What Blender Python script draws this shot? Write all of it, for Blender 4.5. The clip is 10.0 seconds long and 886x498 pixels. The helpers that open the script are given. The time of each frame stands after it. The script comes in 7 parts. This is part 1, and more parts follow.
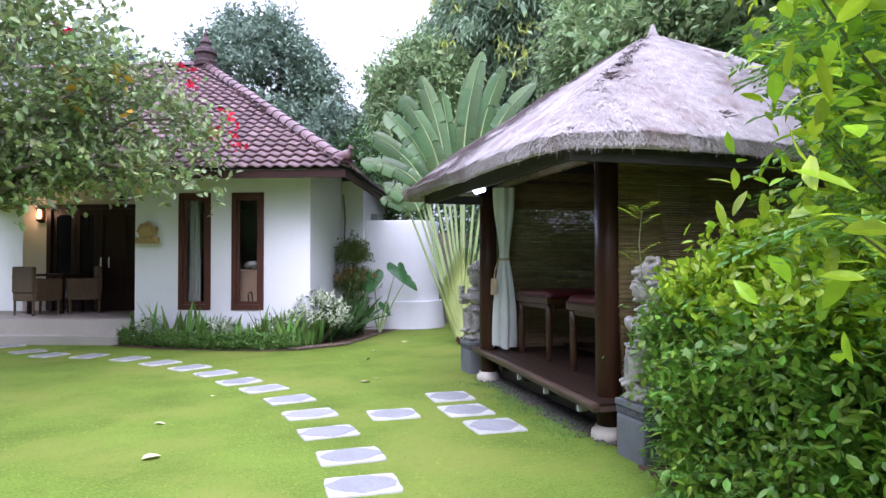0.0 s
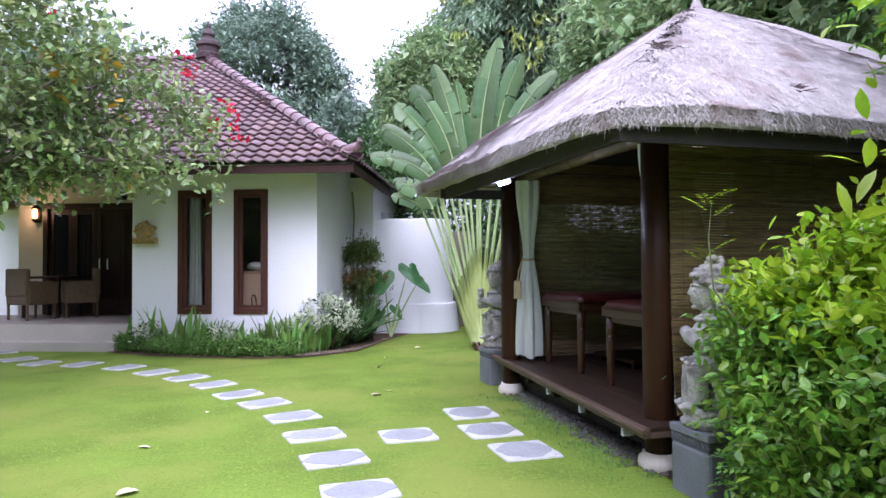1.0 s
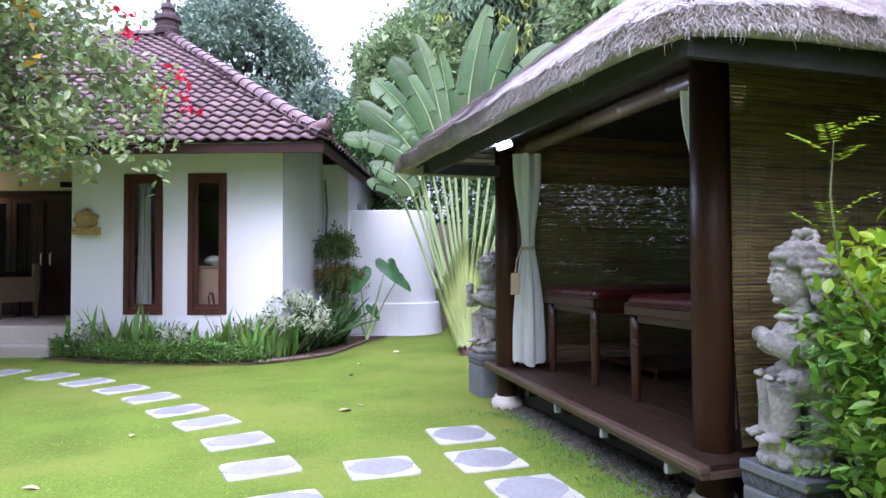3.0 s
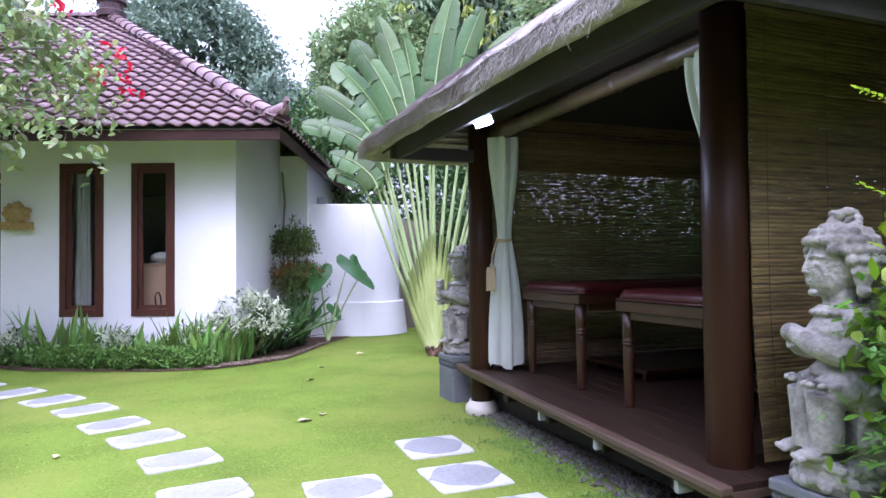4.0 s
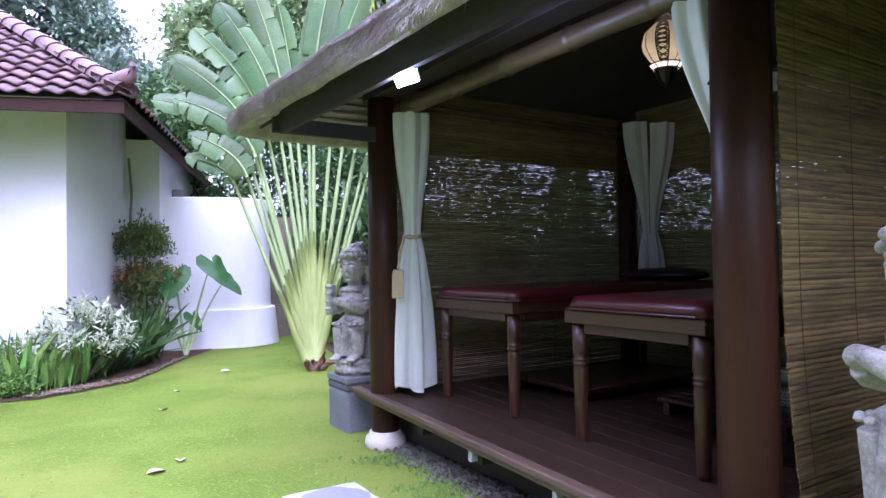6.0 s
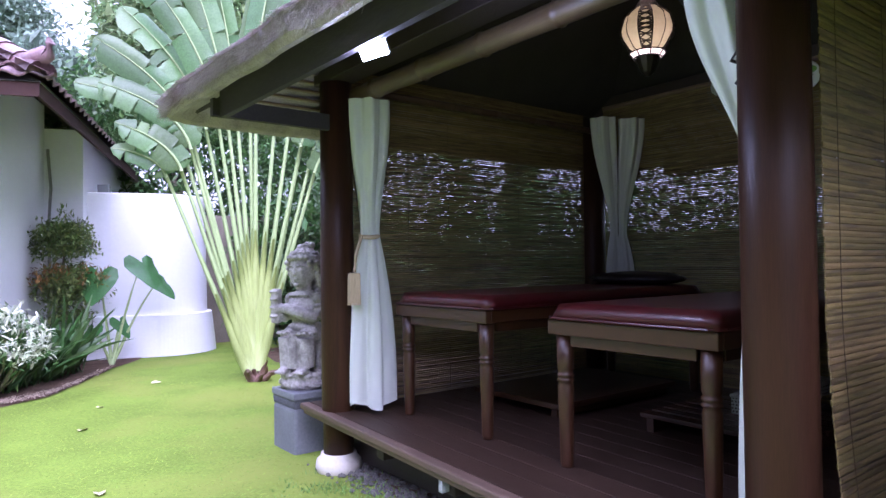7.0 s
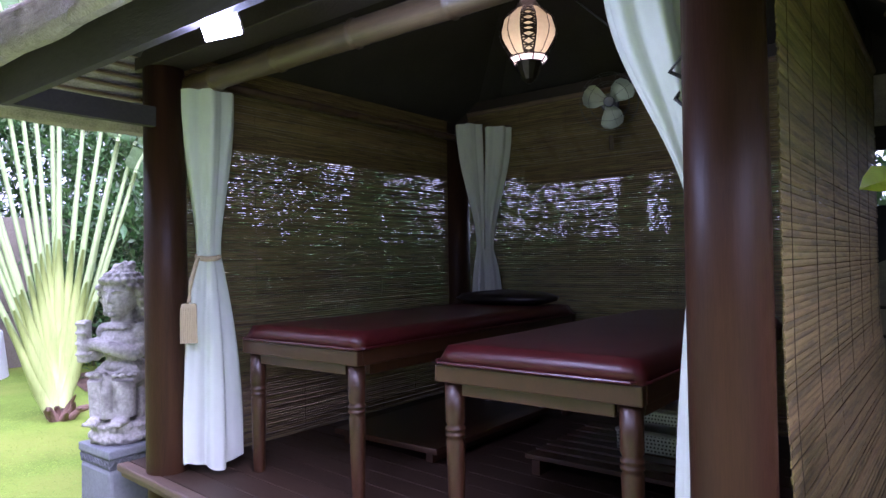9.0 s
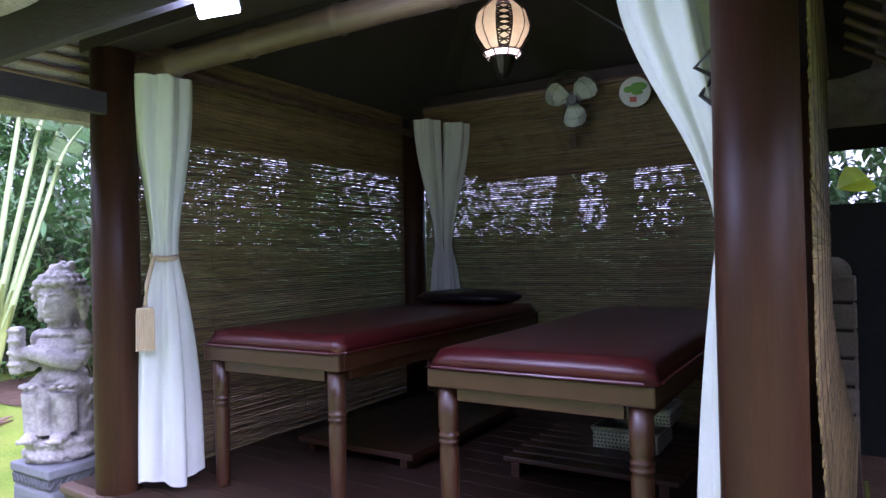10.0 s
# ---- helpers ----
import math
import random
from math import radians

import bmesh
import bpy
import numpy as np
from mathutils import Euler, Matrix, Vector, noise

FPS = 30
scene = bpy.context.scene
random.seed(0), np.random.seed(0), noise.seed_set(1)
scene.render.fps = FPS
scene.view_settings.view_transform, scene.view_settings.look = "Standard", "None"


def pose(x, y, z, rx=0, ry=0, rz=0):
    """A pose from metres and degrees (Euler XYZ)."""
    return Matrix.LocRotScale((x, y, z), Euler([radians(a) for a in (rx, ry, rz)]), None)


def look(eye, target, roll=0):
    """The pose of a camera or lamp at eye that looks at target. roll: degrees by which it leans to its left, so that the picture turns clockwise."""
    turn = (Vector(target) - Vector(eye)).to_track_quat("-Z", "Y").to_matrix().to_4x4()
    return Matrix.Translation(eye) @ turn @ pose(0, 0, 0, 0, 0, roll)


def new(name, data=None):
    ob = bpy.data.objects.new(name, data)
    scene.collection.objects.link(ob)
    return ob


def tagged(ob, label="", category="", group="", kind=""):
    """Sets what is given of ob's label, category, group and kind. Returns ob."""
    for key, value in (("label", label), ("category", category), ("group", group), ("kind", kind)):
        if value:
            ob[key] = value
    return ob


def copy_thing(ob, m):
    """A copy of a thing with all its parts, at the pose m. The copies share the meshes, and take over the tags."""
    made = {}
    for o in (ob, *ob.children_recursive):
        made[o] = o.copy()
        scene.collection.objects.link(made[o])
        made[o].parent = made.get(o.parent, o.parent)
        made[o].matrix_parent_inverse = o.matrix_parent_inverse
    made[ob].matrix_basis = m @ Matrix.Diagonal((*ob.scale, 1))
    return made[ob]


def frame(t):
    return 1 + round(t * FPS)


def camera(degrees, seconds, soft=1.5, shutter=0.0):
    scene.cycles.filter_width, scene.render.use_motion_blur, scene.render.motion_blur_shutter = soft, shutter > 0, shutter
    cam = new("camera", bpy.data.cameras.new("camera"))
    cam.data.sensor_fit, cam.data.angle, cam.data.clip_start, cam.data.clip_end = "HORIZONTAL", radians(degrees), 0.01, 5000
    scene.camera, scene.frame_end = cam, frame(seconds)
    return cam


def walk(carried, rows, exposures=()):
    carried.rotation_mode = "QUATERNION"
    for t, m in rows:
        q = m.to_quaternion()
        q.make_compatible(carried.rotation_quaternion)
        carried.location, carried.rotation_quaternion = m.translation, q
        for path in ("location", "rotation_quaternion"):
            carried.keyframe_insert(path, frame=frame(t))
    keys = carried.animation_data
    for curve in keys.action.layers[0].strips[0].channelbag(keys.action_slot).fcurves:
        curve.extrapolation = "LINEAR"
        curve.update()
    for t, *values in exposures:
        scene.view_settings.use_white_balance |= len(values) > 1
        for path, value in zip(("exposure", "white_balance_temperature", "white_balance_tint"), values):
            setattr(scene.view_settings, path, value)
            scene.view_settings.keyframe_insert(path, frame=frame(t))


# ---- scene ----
cam = camera(68.2, 10.0)
PATH = [
    (0, (0.525, -0.267, 1.32), (1.099, 1.648, 1.364), -0.1),
    (0.5, (0.571, 0.107, 1.304), (1.119, 2.03, 1.347), -0.2),
    (1, (0.635, 0.394, 1.33), (1.181, 2.318, 1.374), -0.3),
    (1.5, (0.704, 0.674, 1.287), (1.252, 2.597, 1.331), -0.3),
    (2, (0.804, 0.956, 1.279), (1.338, 2.883, 1.322), -0.4),
    (2.5, (0.864, 1.182, 1.244), (1.396, 3.109, 1.292), -0.3),
    (3, (0.918, 1.46, 1.22), (1.52, 3.367, 1.27), -0.2),
    (3.2, (0.928, 1.552, 1.206), (1.587, 3.44, 1.257), -0.3),
    (4.5, (1.05, 2.199, 1.179), (1.797, 4.054, 1.223), -0.5),
    (5, (1.074, 2.45, 1.168), (1.937, 4.254, 1.216), -0.4),
    (5.5, (1.099, 2.653, 1.184), (2.107, 4.379, 1.228), -0.7),
    (7, (1.273, 3.256, 1.205), (2.496, 4.838, 1.248), -0.7),
    (7.5, (1.308, 3.412, 1.234), (2.706, 4.841, 1.273), -0.8),
    (8, (1.395, 3.542, 1.269), (2.893, 4.866, 1.302), -1.0),
    (8.5, (1.472, 3.626, 1.307), (3.006, 4.909, 1.34), -1.0),
    (9, (1.499, 3.707, 1.338), (3.07, 4.945, 1.37), -1.0),
    (9.5, (1.486, 3.82, 1.35), (3.118, 4.975, 1.379), -1.1),
    (10, (1.438, 3.97, 1.349), (3.143, 5.014, 1.369), -1.2),
]
walk(cam, [(t, look(eye, target, roll)) for t, eye, target, roll in PATH], [(0.0, 1.33, 5600, 31), (2.5, 1.43, 5520, 33), (3.0, 1.49, 5470, 34), (4.5, 1.65, 5350, 38), (5.5, 1.75, 5230, 40), (7.0, 2.04, 5210, 48), (8.5, 2.32, 5220, 51), (10.0, 2.56, 5200, 50)])

# ---- light ----
world = bpy.data.worlds.new("overcast_sky")
scene.world = world
world.use_nodes = True
wn = world.node_tree.nodes
wl = world.node_tree.links
sky = wn.new("ShaderNodeTexSky")
sky.sky_type = "NISHITA"
sky.sun_disc = False
sky.sun_elevation = radians(44)
sky.sun_rotation = radians(198)
sky.air_density, sky.dust_density, sky.ozone_density = 1.0, 6.0, 1.0
veil = wn.new("ShaderNodeHueSaturation")
veil.inputs["Saturation"].default_value = 0.22
veil.inputs["Value"].default_value = 1.0
wl.new(sky.outputs["Color"], veil.inputs["Color"])
# an even white cloud cover over the clear sky
cloud = wn.new("ShaderNodeMix")
cloud.data_type = "RGBA"
cloud.inputs[0].default_value = 0.85
# as under all overcast skies, the zenith is three times as bright as the horizon
geo = wn.new("ShaderNodeTexCoord")
sep = wn.new("ShaderNodeSeparateXYZ")
wl.new(geo.outputs["Generated"], sep.inputs[0])
rise = wn.new("ShaderNodeMapRange")
rise.inputs["To Min"].default_value, rise.inputs["To Max"].default_value = 0.26, 1.0
wl.new(sep.outputs["Z"], rise.inputs["Value"])
grey = wn.new("ShaderNodeMix")
grey.data_type = "RGBA"
grey.inputs[6].default_value = (0, 0, 0, 1)
grey.inputs[7].default_value = (10.6, 11.1, 11.7, 1)
wl.new(rise.outputs[0], grey.inputs[0])
wl.new(grey.outputs[2], cloud.inputs[7])
wl.new(veil.outputs["Color"], cloud.inputs[6])
wl.new(cloud.outputs[2], wn["Background"].inputs["Color"])
wn["Background"].inputs["Strength"].default_value = 0.15

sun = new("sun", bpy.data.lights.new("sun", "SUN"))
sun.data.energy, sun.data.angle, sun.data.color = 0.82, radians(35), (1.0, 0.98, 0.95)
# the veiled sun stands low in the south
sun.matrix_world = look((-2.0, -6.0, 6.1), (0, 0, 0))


# ---- materials ----
def nodes_of(name):
    m = bpy.data.materials.new(name)
    m.use_nodes = True
    return m, m.node_tree.nodes, m.node_tree.links, m.node_tree.nodes["Principled BSDF"]


def mat(name, base, rough=0.6, metal=0.0, var=0.25, scale=4.0, fine=60.0, bump=0.2, bump_scale=90.0, stretch=(1, 1, 1),
        rnd=0.0, island=0.0, spec=0.5, coat=0.0, trans=0.0, second=None, second_at=0.58, hue=0.0, use_random_offset=False):
    """A surface with two scales of variation, fine relief and, where asked, piece-to-piece difference."""
    m, n, l, p = nodes_of(name)
    tc = n.new("ShaderNodeTexCoord")
    mp = n.new("ShaderNodeMapping")
    mp.inputs["Scale"].default_value = stretch
    l.new(tc.outputs["Object"], mp.inputs["Vector"])
    if use_random_offset:
        oi = n.new("ShaderNodeObjectInfo")
        sc = n.new("ShaderNodeMath")
        sc.operation = "MULTIPLY"
        sc.inputs[1].default_value = 37.0
        l.new(oi.outputs["Random"], sc.inputs[0])
        l.new(sc.outputs[0], mp.inputs["Location"])
    big = n.new("ShaderNodeTexNoise")
    big.inputs["Scale"].default_value, big.inputs["Detail"].default_value = scale, 5
    small = n.new("ShaderNodeTexNoise")
    small.inputs["Scale"].default_value, small.inputs["Detail"].default_value = fine, 3
    l.new(mp.outputs[0], big.inputs["Vector"])
    l.new(mp.outputs[0], small.inputs["Vector"])
    add = n.new("ShaderNodeMath")
    add.operation = "ADD"
    l.new(big.outputs["Fac"], add.inputs[0])
    l.new(small.outputs["Fac"], add.inputs[1])
    ramp = n.new("ShaderNodeMapRange")
    ramp.inputs["From Min"].default_value, ramp.inputs["From Max"].default_value = 0.65, 1.35
    l.new(add.outputs[0], ramp.inputs["Value"])
    mix = n.new("ShaderNodeMix")
    mix.data_type = "RGBA"
    mix.inputs[6].default_value = (*[c * (1 - var) for c in base], 1)
    mix.inputs[7].default_value = (*[min(1, c * (1 + var)) for c in base], 1)
    l.new(ramp.outputs[0], mix.inputs[0])
    colour = mix.outputs[2]
    if second:
        n2 = n.new("ShaderNodeTexNoise")
        n2.inputs["Scale"].default_value, n2.inputs["Detail"].default_value = scale * 0.6, 6
        l.new(mp.outputs[0], n2.inputs["Vector"])
        r2 = n.new("ShaderNodeMapRange")
        r2.inputs["From Min"].default_value, r2.inputs["From Max"].default_value = second_at - 0.06, second_at + 0.08
        l.new(n2.outputs["Fac"], r2.inputs["Value"])
        m2 = n.new("ShaderNodeMix")
        m2.data_type = "RGBA"
        l.new(r2.outputs[0], m2.inputs[0])
        l.new(colour, m2.inputs[6])
        m2.inputs[7].default_value = (*second, 1)
        colour = m2.outputs[2]
    if rnd or island or hue:
        hs = n.new("ShaderNodeHueSaturation")
        if island or (hue and not rnd):
            src = n.new("ShaderNodeNewGeometry").outputs["Random Per Island"]
        else:
            src = n.new("ShaderNodeObjectInfo").outputs["Random"]
        amount = island or rnd
        r3 = n.new("ShaderNodeMapRange")
        r3.inputs["To Min"].default_value, r3.inputs["To Max"].default_value = 1 - amount, 1 + amount
        l.new(src, r3.inputs["Value"])
        l.new(r3.outputs[0], hs.inputs["Value"])
        if hue:
            r4 = n.new("ShaderNodeMapRange")
            r4.inputs["To Min"].default_value, r4.inputs["To Max"].default_value = 0.5 - hue, 0.5 + hue
            fr = n.new("ShaderNodeMath")
            fr.operation = "FRACT"
            ml = n.new("ShaderNodeMath")
            ml.operation = "MULTIPLY"
            ml.inputs[1].default_value = 7.31
            l.new(src, ml.inputs[0])
            l.new(ml.outputs[0], fr.inputs[0])
            l.new(fr.outputs[0], r4.inputs["Value"])
            l.new(r4.outputs[0], hs.inputs["Hue"])
        l.new(colour, hs.inputs["Color"])
        colour = hs.outputs["Color"]
    l.new(colour, p.inputs["Base Color"])
    p.inputs["Roughness"].default_value = rough
    p.inputs["Metallic"].default_value = metal
    p.inputs["Specular IOR Level"].default_value = spec
    p.inputs["Coat Weight"].default_value = coat
    if bump:
        bn = n.new("ShaderNodeTexNoise")
        bn.inputs["Scale"].default_value, bn.inputs["Detail"].default_value = bump_scale, 4
        l.new(mp.outputs[0], bn.inputs["Vector"])
        b = n.new("ShaderNodeBump")
        b.inputs["Strength"].default_value, b.inputs["Distance"].default_value = bump, 0.01
        l.new(bn.outputs["Fac"], b.inputs["Height"])
        l.new(b.outputs["Normal"], p.inputs["Normal"])
    if trans:
        tr = n.new("ShaderNodeBsdfTranslucent")
        l.new(colour, tr.inputs["Color"])
        ms = n.new("ShaderNodeMixShader")
        ms.inputs[0].default_value = trans
        l.new(p.outputs[0], ms.inputs[1])
        l.new(tr.outputs[0], ms.inputs[2])
        l.new(ms.outputs[0], n["Material Output"].inputs["Surface"])
    return m


def glow(name, colour, strength):
    m, n, l, p = nodes_of(name)
    p.inputs["Base Color"].default_value = (*colour, 1)
    p.inputs["Emission Color"].default_value = (*colour, 1)
    p.inputs["Emission Strength"].default_value = strength
    return m


def glass_pane(name, tone=(0.85, 0.9, 0.9)):
    m, n, l, p = nodes_of(name)
    p.inputs["Base Color"].default_value = (*tone, 1)
    p.inputs["Roughness"].default_value = 0.02
    p.inputs["Transmission Weight"].default_value = 1.0
    p.inputs["IOR"].default_value = 1.5
    return m


M_PLASTER = mat("white_plaster", (0.78, 0.78, 0.805), 0.75, var=0.03, scale=1.6, fine=25, bump=0.12, bump_scale=35, second=(0.715, 0.715, 0.735), second_at=0.66)
M_CREAM = mat("cream_plaster", (0.78, 0.70, 0.60), 0.75, var=0.04, scale=1.6, bump=0.1)
M_STEP = mat("pale_stone_steps", (0.46, 0.43, 0.37), 0.7, var=0.10, scale=3, fine=40, bump=0.15)
M_TILEFLOOR = mat("terrace_tile", (0.34, 0.30, 0.27), 0.35, var=0.10, scale=2, bump=0.05, rnd=0.06)
M_ROOFTILE = mat("clay_roof_tile", (0.160, 0.096, 0.100), 0.45, var=0.35, scale=5, fine=45, bump=0.3, rnd=0.30, hue=0.015, second=(0.25, 0.165, 0.175), second_at=0.62, use_random_offset=True)
M_ROOFTILE_J = mat("clay_roof_tile_joined", (0.160, 0.096, 0.100), 0.45, var=0.35, scale=5, fine=45, bump=0.3, island=0.30, hue=0.015, second=(0.25, 0.165, 0.175), second_at=0.62)
M_FINIAL = mat("blackened_clay", (0.075, 0.050, 0.052), 0.75, var=0.45, scale=9, fine=50, bump=0.6, spec=0.3)
M_FASCIA = mat("red_brown_fascia", (0.040, 0.018, 0.015), 0.75, spec=0.25, var=0.2, scale=3, fine=40, stretch=(1, 1, 1), bump=0.1)
M_SOFFIT = mat("dark_soffit_boards", (0.085, 0.078, 0.075), 0.7, var=0.25)
M_WINWOOD = mat("red_brown_window_wood", (0.072, 0.022, 0.014), 0.45, var=0.25, scale=4, fine=70, stretch=(4, 4, 0.5), bump=0.12)
M_DOORWOOD = mat("dark_door_wood", (0.030, 0.011, 0.009), 0.42, var=0.25, scale=4, fine=70, stretch=(4, 4, 0.5), bump=0.12)
M_GLASS = glass_pane("window_glass", (0.92, 0.92, 0.92))
M_DOORGLASS = glass_pane("smoked_door_glass", (0.30, 0.29, 0.28))
M_ROOMCLOTH = mat("grey_beige_cloth", (0.34, 0.33, 0.31), 0.85, var=0.08, scale=6, fine=300, bump=0.06, bump_scale=300, trans=0.2)
M_CURTAIN = mat("white_sheer_cloth", (0.76, 0.80, 0.73), 0.85, var=0.04, scale=6, fine=300, bump=0.06, bump_scale=300, trans=0.35)
M_POST = mat("oiled_dark_post_wood", (0.034, 0.015, 0.0075), 0.42, var=0.30, scale=3, fine=45, stretch=(6, 6, 0.35), bump=0.10, bump_scale=60, spec=0.16, second=(0.052, 0.022, 0.010), second_at=0.60)
M_DECK = mat("worn_brown_deck_wood", (0.034, 0.019, 0.012), 0.5, spec=0.3, var=0.28, scale=2.5, fine=50, stretch=(5, 0.5, 5), bump=0.12, rnd=0.12, use_random_offset=True)
M_DECKEDGE = mat("deck_edge_wood", (0.092, 0.058, 0.040), 0.55, var=0.3, scale=3, fine=60, stretch=(5, 0.5, 5), bump=0.15)
M_BEAM = mat("dark_beam_wood", (0.022, 0.014, 0.012), 0.6, var=0.3, scale=3, stretch=(1, 1, 1))
M_BAMBOO = mat("dark_bamboo_pole", (0.080, 0.053, 0.029), 0.4, var=0.4, scale=4, fine=40, stretch=(5, 0.4, 5), bump=0.08, second=(0.06, 0.035, 0.024), second_at=0.5)
M_RAFTER = mat("bamboo_rafter", (0.15, 0.10, 0.065), 0.55, var=0.3, scale=5, stretch=(2, 2, 2))
M_FASCIA_GREY = mat("grey_eave_board", (0.040, 0.035, 0.035), 0.7, spec=0.2, var=0.2, scale=3, fine=40, stretch=(2, 0.4, 2))
M_THATCH = mat("weathered_thatch_body", (0.37, 0.332, 0.322), 0.95, var=0.4, scale=8, fine=120, bump=0.9, bump_scale=140, spec=0.1)
M_STRAW = mat("weathered_straw", (0.45, 0.412, 0.40), 0.9, var=0.25, scale=5, fine=80, bump=0, island=0.15, spec=0.15, second=(0.30, 0.24, 0.225), second_at=0.58)
M_TUFT = mat("dark_rotted_straw", (0.07, 0.052, 0.048), 0.95, var=0.3, bump=0, island=0.4, spec=0.1)
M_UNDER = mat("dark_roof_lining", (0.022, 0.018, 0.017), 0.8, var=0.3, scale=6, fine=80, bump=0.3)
M_BLIND = mat("bamboo_blind_slat", (0.178, 0.130, 0.050), 0.55, var=0.35, scale=3, fine=30, stretch=(3, 3, 30), bump=0.1, rnd=0.22, hue=0.010, use_random_offset=True, second=(0.095, 0.066, 0.034), second_at=0.56, trans=0.10)
M_BLINDCORD = mat("blind_cord", (0.07, 0.05, 0.035), 0.8, var=0.1)
M_TABLEWOOD = mat("brown_table_wood", (0.044, 0.0165, 0.0065), 0.38, var=0.25, scale=4, fine=60, stretch=(3, 3, 1), bump=0.08)
M_VINYL = mat("burgundy_vinyl", (0.056, 0.0058, 0.006), 0.38, var=0.12, scale=5, fine=120, bump=0.06, bump_scale=220, spec=0.5)
M_BOLSTER = mat("black_vinyl", (0.012, 0.008, 0.009), 0.4, var=0.15, scale=6, fine=90, bump=0.1)
M_STATUE = mat("weathered_grey_stone", (0.36, 0.345, 0.32), 0.85, var=0.35, scale=9, fine=60, bump=0.8, bump_scale=55, second=(0.12, 0.112, 0.10), second_at=0.60)
M_PLINTH = mat("slate_grey_pedestal", (0.155, 0.165, 0.18), 0.75, var=0.18, scale=5, fine=60, bump=0.25)
M_PLINTHBAND = mat("carved_band_stone", (0.085, 0.09, 0.10), 0.8, var=0.3, scale=20, fine=90, bump=0.6)
M_BASE = mat("white_post_base", (0.58, 0.54, 0.46), 0.65, var=0.1, scale=6, bump=0.15)
M_SLATE = mat("grey_slate_paver", (0.285, 0.29, 0.30), 0.65, var=0.18, scale=5, fine=45, bump=0.3, bump_scale=40, rnd=0.08, use_random_offset=True)
M_SLATE_EDGE = mat("pale_paver_rim", (0.49, 0.49, 0.465), 0.7, var=0.12, scale=9, fine=60, bump=0.25, rnd=0.05, use_random_offset=True)
M_LAWN = mat("lawn_ground", (0.150, 0.225, 0.031), 0.9, var=0.36, scale=1.3, fine=55, bump=0.45, bump_scale=90, spec=0.12, second=(0.205, 0.252, 0.046), second_at=0.53)
M_GRASS = mat("grass_blades", (0.178, 0.262, 0.036), 0.8, var=0.24, scale=1.2, fine=20, bump=0, island=0.30, hue=0.015, spec=0.12)
M_SOIL = mat("dark_bed_soil", (0.105, 0.070, 0.048), 0.95, var=0.45, scale=6, fine=60, bump=0.8, bump_scale=60, spec=0.1)
M_GRAVEL = mat("grey_gravel", (0.115, 0.108, 0.098), 0.85, var=0.3, scale=30, fine=120, bump=0.3, island=0.4)
M_ORN = mat("ochre_carved_stone", (0.42, 0.29, 0.12), 0.8, var=0.3, scale=14, fine=70, bump=0.4)
M_WICKER = mat("brown_wicker", (0.125, 0.080, 0.046), 0.6, var=0.35, scale=25, fine=150, bump=0.7, bump_scale=160)
M_DARKMETAL = mat("dark_fretwork_metal", (0.035, 0.028, 0.022), 0.45, metal=0.8, var=0.2)
M_STEEL = mat("brushed_handle_steel", (0.55, 0.54, 0.50), 0.3, metal=1.0, var=0.05)
M_CORD = mat("black_cord", (0.02, 0.018, 0.018), 0.7, var=0.1)
M_TASSEL = mat("straw_coloured_tassel", (0.50, 0.40, 0.25), 0.85, var=0.15, scale=30, stretch=(6, 6, 0.5), bump=0.5)
M_FANBLADE = mat("pale_green_fan_plastic", (0.42, 0.50, 0.42), 0.35, var=0.04)
M_FANCAGE = mat("grey_fan_wire", (0.10, 0.11, 0.11), 0.4, var=0.05)
M_SIGN = mat("white_sign_face", (0.6, 0.66, 0.62), 0.5, var=0.05)
M_SIGNGREEN = mat("green_sign_paint", (0.14, 0.36, 0.05), 0.5, var=0.1)
M_SIGNRED = mat("red_sign_paint", (0.5, 0.12, 0.10), 0.5, var=0.1)
M_GREYBOX = mat("grey_plastic_box", (0.34, 0.36, 0.36), 0.5, var=0.05)
M_WIRE = mat("grey_drainpipe", (0.25, 0.24, 0.23), 0.6, var=0.1)
# for the unseen closing walls, kept dark so they bounce little light
M_DARKWALL = mat("dark_unseen_wall", (0.050, 0.060, 0.042), 0.9, var=0.4, scale=1.5, fine=12, bump=0.4)
M_BEIGE = mat("beige_cabinet_wood", (0.45, 0.32, 0.21), 0.5, var=0.12, scale=3, stretch=(1, 1, 4))
M_BARK = mat("grey_brown_bark", (0.16, 0.13, 0.10), 0.9, var=0.35, scale=8, fine=60, stretch=(3, 3, 0.7), bump=0.8, bump_scale=50)
M_STEM = mat("green_brown_stem", (0.12, 0.13, 0.05), 0.7, var=0.3, scale=8)
M_LEAF_FAR = mat("dark_tree_foliage", (0.215, 0.295, 0.220), 0.40, var=0.25, scale=0.5, fine=3, bump=0, island=0.45, hue=0.02, spec=0.3, trans=0.25)
M_LEAF_MANGO = mat("long_leaf_foliage", (0.230, 0.325, 0.205), 0.36, var=0.30, scale=0.5, fine=3, bump=0, island=0.45, hue=0.03, spec=0.35, trans=0.3)
M_LEAF_YOUNG = mat("yellow_green_young_leaves", (0.40, 0.46, 0.10), 0.5, var=0.2, bump=0, island=0.3, hue=0.02, trans=0.35)
M_LEAF_LIGHT = mat("light_green_foliage", (0.27, 0.375, 0.175), 0.40, var=0.3, scale=0.6, fine=4, bump=0, island=0.45, hue=0.03, spec=0.4, trans=0.3)
M_LEAF_TREE = mat("grey_green_tree_leaves", (0.245, 0.330, 0.125), 0.32, var=0.25, scale=2, fine=10, bump=0, island=0.55, hue=0.035, spec=0.6, trans=0.3)
